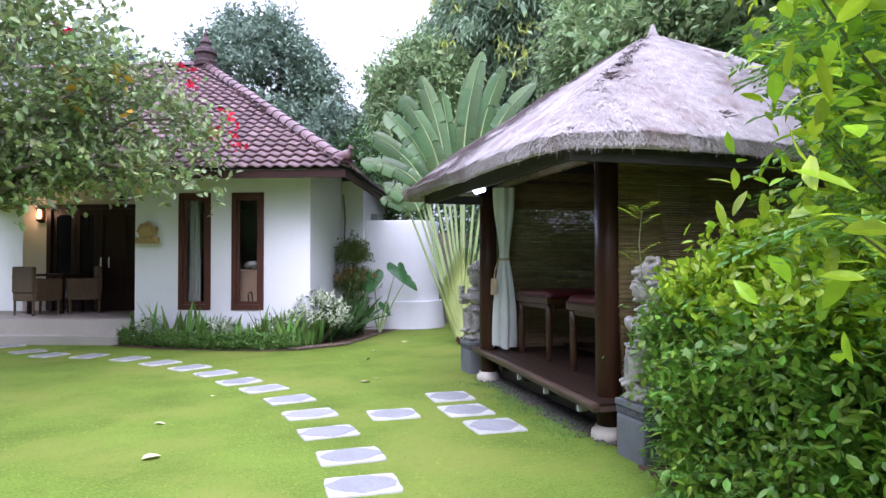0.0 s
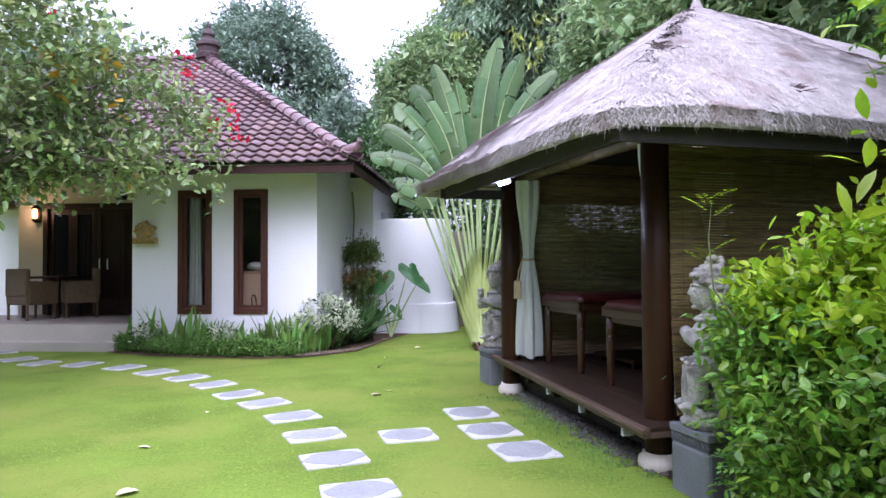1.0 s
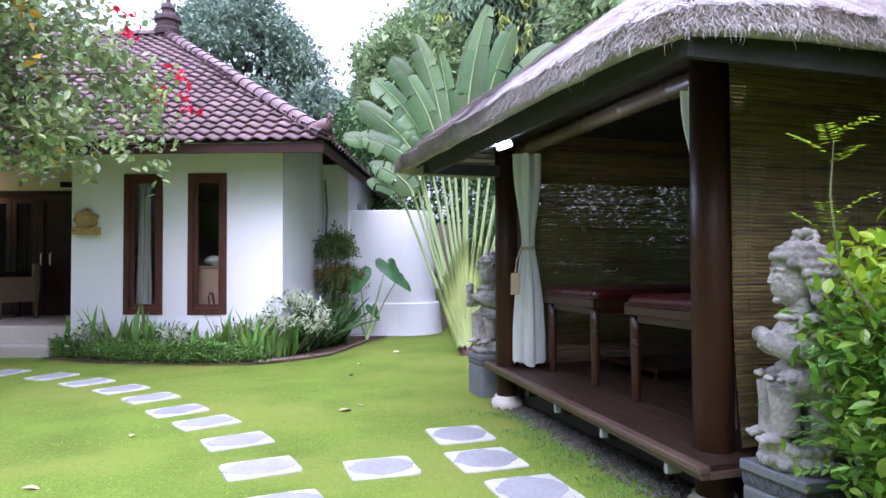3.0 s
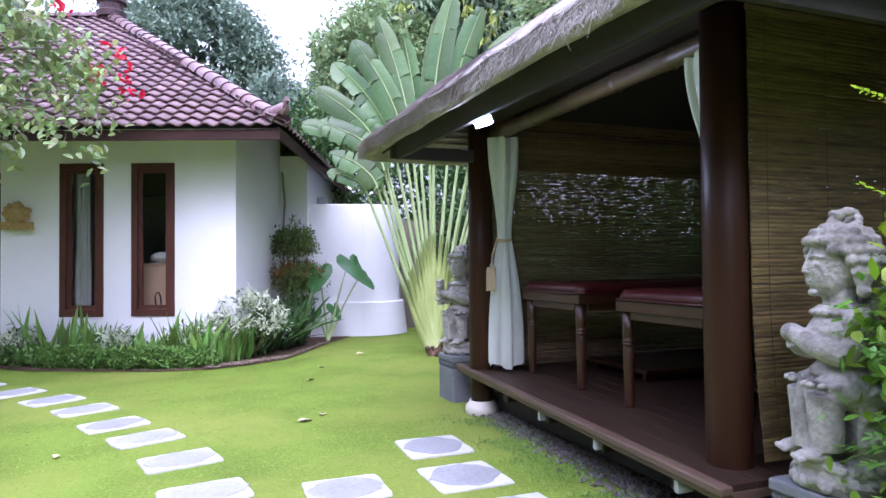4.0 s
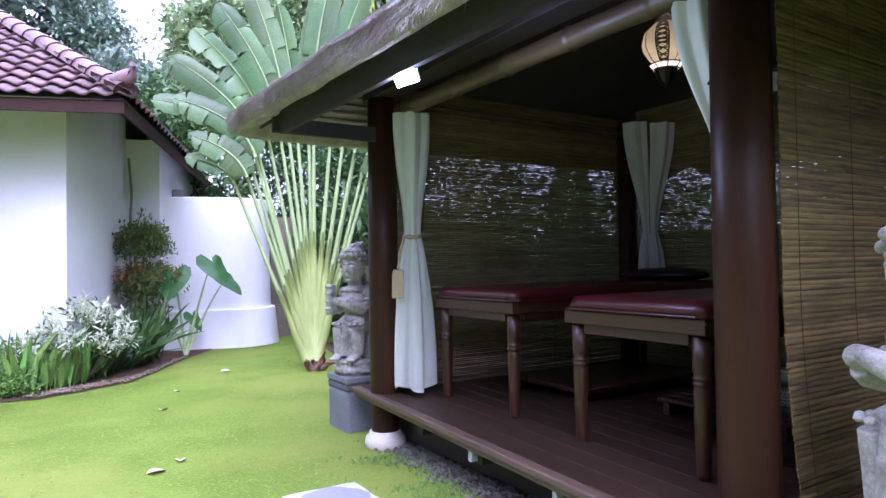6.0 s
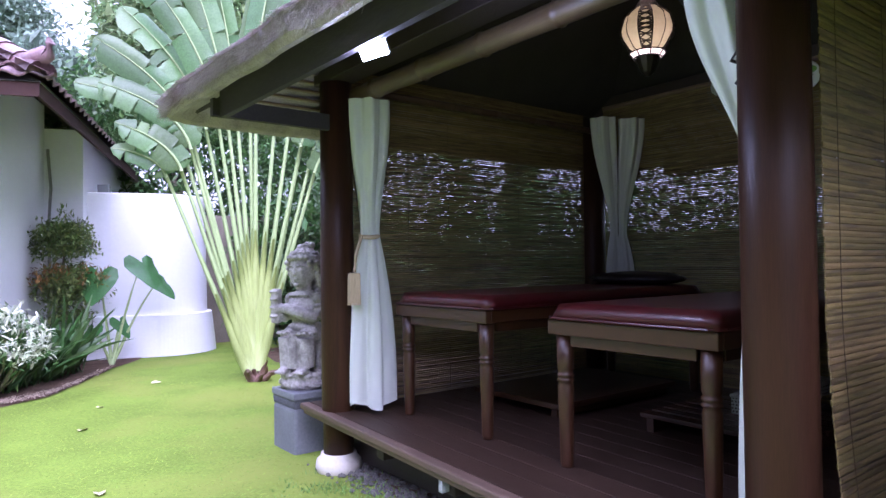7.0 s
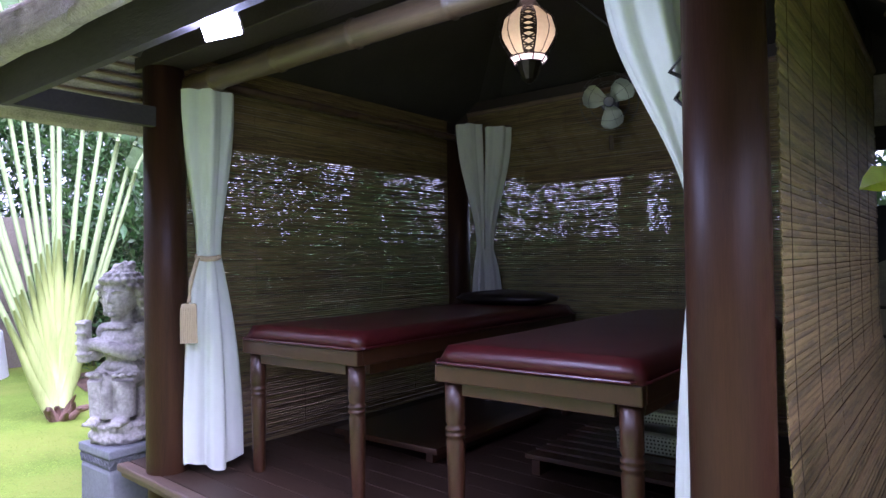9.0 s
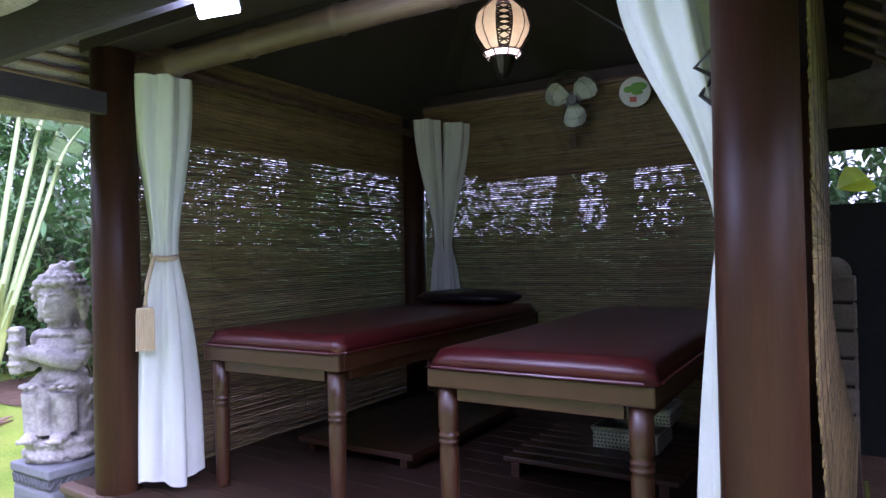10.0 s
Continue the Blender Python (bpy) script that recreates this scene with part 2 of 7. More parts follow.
M_YELLOWLEAF = mat("yellow_autumn_leaves", (0.62, 0.36, 0.03), 0.5, var=0.15, bump=0, island=0.2, trans=0.3)
M_RED = mat("red_bracts", (0.70, 0.018, 0.060), 0.5, var=0.2, bump=0, island=0.25, trans=0.3)
M_LEAF_BUSH = mat("bright_green_bush_leaves", (0.165, 0.315, 0.034), 0.28, var=0.25, scale=4, fine=20, bump=0, island=0.40, hue=0.025, spec=0.5, trans=0.3)
M_LEAF_BUSHTOP = mat("yellow_green_shoots", (0.360, 0.530, 0.022), 0.24, var=0.2, scale=4, fine=20, bump=0, island=0.3, hue=0.02, spec=0.5, trans=0.35)
M_LEAF_FERN = mat("feathery_leaflets", (0.130, 0.280, 0.050), 0.42, var=0.25, scale=4, bump=0, island=0.3, hue=0.02, trans=0.35)
M_LEAF_HEDGE = mat("dark_hedge_leaves", (0.062, 0.135, 0.036), 0.45, var=0.3, scale=3, bump=0, island=0.45, hue=0.02, trans=0.25)
M_LEAF_BORDER = mat("clipped_border_leaves", (0.150, 0.290, 0.058), 0.45, var=0.3, scale=3, bump=0, island=0.45, hue=0.02, trans=0.25)
M_BLADE = mat("sword_leaves", (0.190, 0.355, 0.075), 0.36, var=0.25, scale=3, bump=0, island=0.4, hue=0.02, trans=0.3)
M_VARIEG = mat("cream_variegated_leaves", (0.66, 0.70, 0.54), 0.5, var=0.2, scale=6, bump=0, island=0.3, trans=0.3)
M_TOPIARY = mat("bronze_green_topiary_leaves", (0.135, 0.190, 0.050), 0.45, var=0.3, scale=5, bump=0, island=0.45, hue=0.03, trans=0.2)
M_BRONZE = mat("bronze_young_leaves", (0.26, 0.135, 0.035), 0.4, var=0.25, bump=0, island=0.4, hue=0.02, trans=0.3)
M_TARO = mat("taro_leaf", (0.050, 0.160, 0.042), 0.34, var=0.2, scale=5, fine=40, bump=0.2, trans=0.25)
M_PALMBLADE = mat("fan_palm_blade", (0.125, 0.215, 0.085), 0.28, var=0.26, scale=2, fine=60, stretch=(1, 1, 1), bump=0.3, bump_scale=25, island=0.35, hue=0.02, spec=0.45, trans=0.38)
M_PETIOLE = mat("pale_green_petiole", (0.31, 0.40, 0.175), 0.42, var=0.15, scale=3, fine=30, stretch=(3, 3, 0.6), island=0.15)
M_SHEATH = mat("yellow_leaf_sheath", (0.31, 0.37, 0.120), 0.5, var=0.15, scale=4, fine=20, stretch=(4, 4, 0.5), island=0.10)
M_OLDSHEATH = mat("dry_brown_sheath", (0.17, 0.10, 0.075), 0.8, var=0.35, scale=6, island=0.25)
M_DRYLEAF = mat("fallen_dry_leaf", (0.64, 0.56, 0.34), 0.7, var=0.2, rnd=0.3, hue=0.02)
M_LITTER = mat("dry_leaf_litter", (0.33, 0.26, 0.19), 0.85, var=0.3, bump=0, island=0.5)
# near-black base holds the shade of the trees above the screen wall
M_SCREEN = mat("shade_black_wall", (0.020, 0.022, 0.024), 0.9, var=0.3, scale=2, fine=20, bump=0.3)
M_BLOCK = mat("stacked_stone_block", (0.20, 0.175, 0.135), 0.85, var=0.25, scale=6, fine=50, bump=0.3, rnd=0.12)
M_BASKET = mat("silver_woven_basket", (0.46, 0.48, 0.46), 0.4, metal=0.6, var=0.1, scale=20, bump=0.1)
M_WEAVEDARK = mat("dark_weave_gap", (0.03, 0.03, 0.03), 0.8, var=0.2)
M_FLOOD = glow("cool_flood_light", (0.80, 0.90, 1.0), 110)
M_LANTERN = mat("frosted_lantern_glass", (0.42, 0.38, 0.25), 0.5, var=0.08, scale=20, bump=0.2, trans=0.65)
M_FILAMENT = glow("lantern_filament", (1.0, 0.80, 0.52), 9)
M_BULB = glow("lantern_bulb", (1.0, 0.80, 0.52), 0.5)
M_SCONCE = glow("amber_wall_lamp", (1.0, 0.46, 0.13), 2.2)


# ---- helpers ----
ID = Matrix.Identity(4)


def mesh_of(name, bm, material, smooth=False):
    me = bpy.data.meshes.new(name)
    bm.to_mesh(me)
    bm.free()
    me.materials.append(material)
    if smooth:
        for poly in me.polygons:
            poly.use_smooth = True
    return me


def part(name, bm, material, parent, label="", smooth=False):
    ob = new(name, mesh_of(name, bm, material, smooth))
    ob.parent = parent
    if label:
        tagged(ob, label)
    return ob


def part_data(name, verts, faces, material, parent, label="", kind="", smooth=False):
    me = bpy.data.meshes.new(name)
    me.from_pydata(verts, [], faces)
    me.materials.append(material)
    if smooth:
        for poly in me.polygons:
            poly.use_smooth = True
    ob = new(name, me)
    ob.parent = parent
    return tagged(ob, label, kind=kind)


def thing(name, m, label, category, group="", kind=""):
    ob = new(name)
    ob.empty_display_size = 0.1
    ob.matrix_world = m
    return tagged(ob, label, category, group, kind)


def solid(name, bm, material, m, label, category, kind="structure", smooth=False):
    ob = new(name, mesh_of(name, bm, material, smooth))
    ob.matrix_world = m
    return tagged(ob, label, category, kind=kind)


def box(bm, x0, x1, y0, y1, z0, z1, bevel=0.0, m=None):
    r = bmesh.ops.create_cube(bm, size=1.0)
    vs = r["verts"]
    t = Matrix.Translation(((x0 + x1) / 2, (y0 + y1) / 2, (z0 + z1) / 2)) @ Matrix.Diagonal((x1 - x0, y1 - y0, z1 - z0, 1))
    bmesh.ops.transform(bm, matrix=(m @ t) if m else t, verts=vs)
    if bevel:
        es = list({e for v in vs for e in v.link_edges})
        bmesh.ops.bevel(bm, geom=es, offset=bevel, segments=2, affect="EDGES", profile=0.5)
    return bm


def nbox(*a, bevel=0.0, m=None):
    return box(bmesh.new(), *a, bevel=bevel, m=m)


def tube(bm, pts, radii, seg=8, cap=True):
    """A round tapered pipe through points."""
    pts = [Vector(p) for p in pts]
    rings = []
    for i, p in enumerate(pts):
        d = (pts[min(i + 1, len(pts) - 1)] - pts[max(i - 1, 0)]).normalized()
        a = d.cross(Vector((0, 0, 1)) if abs(d.z) < 0.95 else Vector((1, 0, 0))).normalized()
        b = d.cross(a)
        r = radii[i] if hasattr(radii, "__len__") else radii
        rings.append([bm.verts.new(p + r * (math.cos(2 * math.pi * k / seg) * a + math.sin(2 * math.pi * k / seg) * b)) for k in range(seg)])
    for r0, r1 in zip(rings, rings[1:]):
        for k in range(seg):
            bm.faces.new((r0[k], r0[(k + 1) % seg], r1[(k + 1) % seg], r1[k]))
    if cap:
        bm.faces.new(rings[0])
        bm.faces.new(rings[-1][::-1])
    return bm


def lathe(bm, prof, seg=24, at=(0, 0, 0)):
    """A turned form: prof holds (radius, height) from below upwards."""
    rings = [[bm.verts.new((at[0] + r * math.cos(2 * math.pi * k / seg), at[1] + r * math.sin(2 * math.pi * k / seg), at[2] + z)) for k in range(seg)] for r, z in prof]
    for r0, r1 in zip(rings, rings[1:]):
        for k in range(seg):
            bm.faces.new((r0[k], r0[(k + 1) % seg], r1[(k + 1) % seg], r1[k]))
    bm.faces.new(rings[0][::-1])
    bm.faces.new(rings[-1])
    return bm


def ball(bm, at, rx, ry, rz, u=16, v=12, bumps=0.0, seed=0, freq=3.0, m=None):
    r = bmesh.ops.create_uvsphere(bm, u_segments=u, v_segments=v, radius=1.0)
    for w in r["verts"]:
        c = w.co.copy()
        k = 1 + bumps * noise.noise(c * freq + Vector((seed * 7.1, 0, 0)))
        w.co = Vector((c.x * rx * k, c.y * ry * k, c.z * rz * k))
        if m:
            w.co = m @ w.co
        w.co += Vector(at)
    return bm


rng = np.random.default_rng(7)


def unit(v):
    return v / np.maximum(np.linalg.norm(v, axis=-1, keepdims=True), 1e-9)


def leaf_cloud(centers, dirs, ups, length, width, fold=0.25, droop=0.15, fine=False):
    """Many leaves as one vertex and face list: each a folded, drooping blade from its stalk along dirs."""
    n = len(centers)
    length = np.broadcast_to(length, n)[:, None]
    width = np.broadcast_to(width, n)[:, None]
    d = unit(dirs)
    s = unit(np.cross(d, ups))
    u = np.cross(s, d)
    if fine:
        prof = [(0.0, 0.0), (0.28, 0.42), (0.58, 0.5), (0.84, 0.28), (1.0, 0.0)]
    else:
        prof = [(0.0, 0.0), (0.45, 0.5), (1.0, 0.0)]
    vs = []
    for t, w in prof:
        mid = centers + d * length * t - u * (droop * length * t * t)
        if w == 0:
            vs.append(mid)
        else:
            vs.append(mid - s * width * w + u * fold * width * w)
            vs.append(mid)
            vs.append(mid + s * width * w + u * fold * width * w)
    k = len(vs)
    V = np.stack(vs, axis=1).reshape(-1, 3)
    if fine:
        f = [(0, 1, 2), (0, 2, 3), (1, 4, 5, 2), (2, 5, 6, 3), (4, 7, 8, 5), (5, 8, 9, 6), (7, 10, 8), (8, 10, 9)]
    else:
        f = [(0, 1, 4, 2), (0, 2, 4, 3)]
    F = []
    for a in range(n):
        o = a * k
        F.extend(tuple(o + i for i in q) for q in f)
    return V.tolist(), F


def join_lists(*lists):
    V, F = [], []
    for v, f in lists:
        o = len(V)
        V += v
        F += [tuple(i + o for i in q) for q in f]
    return V, F


def rand_dirs(n, up=0.0):
    d = rng.normal(size=(n, 3))
    d = unit(d)
    d[:, 2] += up
    return unit(d)

# ---- the ground ----
bm = bmesh.new()
bmesh.ops.create_grid(bm, x_segments=80, y_segments=80, size=1.0)
for v in bm.verts:
    x, y = v.co.x, v.co.y
    v.co.x = math.copysign(abs(x) ** 2.2 * 400, x)
    v.co.y = math.copysign(abs(y) ** 2.2 * 400, y) + 6
    v.co.z = -0.003
solid("ground", bm, M_LAWN, ID, "short bright green lawn of broad-bladed grass", "lawn", smooth=True)

# house frame: origin on the front wall, x along it, y into the house
HM = pose(0.28, 11.04, 0, 0, 0, -20)
HI = HM.inverted()


def house_local(x, y):
    p = HI @ Vector((x, y, 0))
    return p.x, p.y


ARC = [(-3.14, 11.85), (-2.62, 10.98), (-2.20, 10.46), (-1.62, 10.17), (-1.02, 9.71), (-0.57, 9.17), (-0.16, 8.63), (0.17, 8.08), (0.45, 7.42), (0.70, 6.90), (0.93, 6.26), (1.06, 5.58), (1.14, 4.91), (1.21, 4.23), (1.19, 3.62), (1.17, 3.0), (1.13, 2.35), (1.08, 1.7), (1.02, 1.05), (0.95, 0.4)]
PADS = [(1.755, 5.36, 0.0), (2.455, 5.94, -0.02), (2.41, 5.32, 0.02), (2.45, 4.72, 0.0)]


def near_stone(x, y):
    return any(abs(x - a) < 0.23 and abs(y - b) < 0.17 for a, b in ARC) or any(abs(x - a) < 0.205 and abs(y - b) < 0.20 for a, b, c in PADS)


PLANT_LINE = [(-2.0, 0.05), (-1.84, -0.17), (-0.71, -0.62), (0.38, -0.80), (1.155, -0.66), (1.64, 0.09), (1.94, 1.35), (2.2, 2.5)]
BED = [(-2.0, 0.05), (-1.84, -0.30), (-0.84, -0.72), (0.08, -0.82), (0.73, -0.86), (1.30, -0.74), (1.62, -0.42), (1.93, -0.02), (2.06, 0.62), (2.21, 1.60), (2.42, 2.35)]


def bed_front(lx):
    for (a, b), (c, d) in zip(BED, BED[1:]):
        if a <= lx <= c:
            return b + (d - b) * (lx - a) / (c - a)
    return 9.0


def in_bed(x, y):
    lx, ly = house_local(x, y)
    return -2.0 < lx < 2.42 and ly > bed_front(lx)


# blades of the lawn
pts = np.column_stack((rng.uniform(-8.5, 5.0, 330000), rng.uniform(-2.0, 13.8, 330000)))
# thinner with the distance from the path, with no hard edge
far_off = np.hypot(pts[:, 0] - 1.0, 0.75 * (pts[:, 1] - np.clip(pts[:, 1], 2.5, 6.5)))
pts = pts[rng.uniform(0, 1, len(pts)) < np.clip(1.25 - far_off / 6.5, 0.0, 1.0)]
keep = [i for i, (x, y) in enumerate(pts) if not near_stone(x, y) and not in_bed(x, y) and not (x > 2.70 + 0.06 * math.sin(5 * y) + 0.05 * math.sin(23 * y) and 0.3 < y < 3.9) and not (x > 3.16 - 0.09 * (6.9 - y) / 2.8 + 0.05 + 0.05 * math.sin(3 * y) + 0.06 * math.sin(11 * y) + 0.07 * math.sin(37 * x * y) and 3.3 < y < 7.6)]
pts = pts[keep]
n = len(pts)
patch = np.array([noise.noise(Vector((x * 0.9, y * 0.9, 3.0))) for x, y in pts])
h = rng.uniform(0.002, 0.006, n) * (1 + 0.35 * patch)
a = rng.uniform(0, 2 * math.pi, n)
lean = rng.normal(0, 0.026, (n, 2))
w = rng.uniform(0.0025, 0.0055, n)
base = np.column_stack((pts, np.full(n, -0.003)))
side = np.column_stack((np.cos(a) * w, np.sin(a) * w, np.zeros(n)))
tip = base + np.column_stack((lean, h))
V = np.stack((base - side, base + side, tip), axis=1).reshape(-1, 3).tolist()
F = [(3 * i, 3 * i + 1, 3 * i + 2) for i in range(n)]
lawn = part_data("grass", V, F, M_GRASS, None, "short dense lawn grass, bright green", kind="stuff")
tagged(lawn, category="grass")

# bed soil and border
bm = bmesh.new()
outline = [(x, y) for x, y in BED] + [(2.42, 3.4), (-1.63, 3.4), (-1.63, 0.06)]
top = [bm.verts.new((x, y, 0.018)) for x, y in outline]
bm.faces.new(top)
bmesh.ops.triangulate(bm, faces=bm.faces[:])
bmesh.ops.subdivide_edges(bm, edges=bm.edges[:], cuts=3, use_grid_fill=True)
for v in bm.verts:
    v.co.z = 0.007 + 0.012 * noise.noise(v.co * 4)
solid("planting_bed", bm, M_SOIL, HM, "dark soil of the planting bed before the house", "soil", smooth=True)


def paver(x, y, ang, w, d, seed, rim=0.0):
    """A flat stone slab with a rough outline; the small pads show a pale rim round a slate panel."""
    t = thing("stepping_stone", pose(x, y, 0, 0, 0, ang), "pale slate stepping stone with worn corners set in the lawn", "stepping stone", "stepping stones")
    rs = random.Random(seed)
    bm = bmesh.new()
    nseg = 40
    out = []
    for k in range(nseg):
        a = 2 * math.pi * k / nseg
        c, s = math.cos(a), math.sin(a)
        q = (abs(c) ** 22 + abs(s) ** 22) ** (-1 / 22)
        j = 1 + rs.uniform(-0.018, 0.018)
        out.append((c * q * w / 2 * j, s * q * d / 2 * j))
    lo = [bm.verts.new((px * 1.01, py * 1.01, -0.04)) for px, py in out]
    mi = [bm.verts.new((px, py, 0.006)) for px, py in out]
    hi = [bm.verts.new((px * 0.975, py * 0.975, 0.012 + rs.uniform(-0.001, 0.001))) for px, py in out]
    for r0, r1 in ((lo, mi), (mi, hi)):
        for k in range(nseg):
            bm.faces.new((r0[k], r0[(k + 1) % nseg], r1[(k + 1) % nseg], r1[k]))
    bm.faces.new(hi)
    part("slab", bm, M_SLATE_EDGE if rim else M_SLATE, t)
    if rim:
        bm = bmesh.new()
        up = []
        for k in range(24):
            a = 2 * math.pi * k / 24
            c, s = math.cos(a), math.sin(a)
            q = (abs(c) ** 1.7 + abs(s) ** 1.7) ** (-1 / 1.7)
            j = 1 + rs.uniform(-0.08, 0.06)
            up.append((c * q * w * 0.50 * j, s * q * d * 0.47 * j))
        lo = [bm.verts.new((px, py, 0.005)) for px, py in up]
        hi = [bm.verts.new((px * 0.98, py * 0.98, 0.0155)) for px, py in up]
        for k in range(24):
            bm.faces.new((lo[k], lo[(k + 1) % 24], hi[(k + 1) % 24], hi[k]))
        bm.faces.new(hi)
        part("slate_panel", bm, M_SLATE, t, "blue-grey slate face")
    return t


for i, (x, y) in enumerate(ARC):
    a, b = ARC[max(i - 1, 0)], ARC[min(i + 1, len(ARC) - 1)]
    ang = math.degrees(math.atan2(b[1] - a[1], b[0] - a[0])) + 90
    paver(x, y, ang, 0.44, 0.33, i, 1)
for i, (x, y, r) in enumerate(PADS):
    paver(x, y, math.degrees(r), 0.42, 0.42 if i else 0.36, 60 + i, 1)

# ---- the house ----
EAVE_Z, WALL_T = 2.76, 0.18
FX0, FX1 = -1.63, 1.315      # front wall of the room
W1 = (-0.89, -0.345)
W2 = (0.005, 0.546)
WZ0, WZ1 = 0.56, 2.49
bm = bmesh.new()
for x0, x1, z0, z1 in ((FX0, W1[0], -0.1, 3.26), (W1[1], W2[0], -0.1, 3.26), (W2[1], FX1, -0.1, 3.26), (W1[0], W1[1], -0.1, WZ0), (W1[0], W1[1], WZ1, 3.26), (W2[0], W2[1], -0.1, WZ0), (W2[0], W2[1], WZ1, 3.26)):
    box(bm, x0, x1, 0, WALL_T, z0, z1)
bmesh.ops.remove_doubles(bm, verts=bm.verts[:], dist=0.0005)
solid("wall_front", bm, M_PLASTER, HM, "smooth white plastered house wall with two tall windows", "wall")
solid("wall_side", nbox(FX1 - WALL_T, FX1 - 0.003, WALL_T, 2.42, -0.1, 3.26), M_PLASTER, HM, "white plastered side wall of the house", "wall")
solid("wall_side_inner", nbox(FX1 - WALL_T, 1.75, 2.42, 2.60, -0.1, 2.97), M_PLASTER, HM, "white plastered return of the house wall", "wall")
solid("wall_side_back", nbox(1.57, 1.75, 2.60, 7.0, -0.1, 2.97), M_PLASTER, HM, "white plastered side wall under the eave", "wall")
solid("wall_porch_return", nbox(FX0, FX0 + WALL_T, WALL_T, 2.0, -0.1, 3.26), M_PLASTER, HM, "white plastered wall beside the terrace", "wall")
solid("wall_back", nbox(-5.2, 1.57, 6.85, 7.0, -0.1, 2.86), M_PLASTER, HM, "plain back wall of the house", "wall")
DX0, DX1, DZ0, DZ1 = -4.52, -2.45, 0.40, 2.50
bm = bmesh.new()
for x0, x1, z0, z1 in ((-5.02, DX0, -0.1, 3.6), (DX1, FX0 + WALL_T, -0.1, 3.6), (DX0, DX1, DZ1, 3.6), (DX0, DX1, -0.1, DZ0 - 0.01)):
    box(bm, x0, x1, 2.0, 2.0 + WALL_T, z0, z1)
bmesh.ops.remove_doubles(bm, verts=bm.verts[:], dist=0.0005)
solid("wall_entrance", bm, M_CREAM, HM, "cream plastered wall round the terrace door", "wall")
solid("wall_left", nbox(-5.02, -4.84, 2.18, 6.85, -0.1, 2.86), M_PLASTER, HM, "plain white end wall of the house", "wall")
solid("room_floor", nbox(-4.84, 1.57, WALL_T, 6.85, 0.36, 0.395), M_TILEFLOOR, HM, "dark tiled room floor", "floor")
bm = box(nbox(-4.84, 1.13, 2.18, 6.85, 2.80, 2.84), -1.45, 1.13, 0.18, 2.179, 2.80, 2.84)
solid("ceiling", bm, M_SOFFIT, HM, "plain dark ceiling above the rooms", "ceiling")

# terrace and steps
t = thing("terrace", HM, "raised terrace with pale stone steps and brown tiles", "terrace", kind="structure")
part("lower_step", nbox(-5.6, -1.80, -0.20, 0.12, -0.05, 0.14, bevel=0.008), M_STEP, t)
part("upper_step", nbox(-5.6, -1.66, 0.12, 0.30, -0.05, 0.385, bevel=0.008), M_STEP, t)
part("terrace_base", nbox(-5.6, -1.64, 0.30, 1.99, -0.05, 0.37), M_STEP, t)
tile_me = mesh_of("floor_tile", nbox(-0.197, 0.197, -0.197, 0.197, 0, 0.024, bevel=0.003), M_TILEFLOOR)
for i in range(10):
    for j in range(4):
        o = new("floor_tile", tile_me)
        o.parent = t
        o.location = (-1.84 - i * 0.4, 0.36 + 0.15 + j * 0.4, 0.372)


def window_unit(x0, x1, z0, z1, label):
    w = thing("window", HM, label, "window", "tall house windows", "structure")
    fr = 0.075
    bm = bmesh.new()
    box(bm, x0, x0 + fr, -0.02, 0.10, z0, z1, 0.004)
    box(bm, x1 - fr, x1, -0.02, 0.10, z0, z1, 0.004)
    box(bm, x0 + fr, x1 - fr, -0.02, 0.10, z1 - fr, z1, 0.004)
    box(bm, x0 + fr, x1 - fr, -0.02, 0.10, z0, z0 + fr * 1.2, 0.004)
    part("window_frame", bm, M_WINWOOD, w)
    bm = bmesh.new()
    s0, s1, q0, q1, sw = x0 + fr, x1 - fr, z0 + fr * 1.2, z1 - fr, 0.05
    box(bm, s0, s0 + sw, 0.02, 0.06, q0, q1, 0.003)
    box(bm, s1 - sw, s1, 0.02, 0.06, q0, q1, 0.003)
    box(bm, s0 + sw, s1 - sw, 0.02, 0.06, q1 - sw, q1, 0.003)
    box(bm, s0 + sw, s1 - sw, 0.02, 0.06, q0, q0 + sw, 0.003)
    part("sash", bm, M_WINWOOD, w)
    p = part("pane", nbox(s0 + sw, s1 - sw, 0.036, 0.042, q0 + sw, q1 - sw), M_GLASS, w)
    p.visible_shadow = False
    return w


window_unit(*W1, WZ0, WZ1, "tall narrow window in a red-brown wooden frame, curtain drawn aside")
window_unit(*W2, WZ0, WZ1, "tall narrow window in a red-brown wooden frame, cabinet behind")


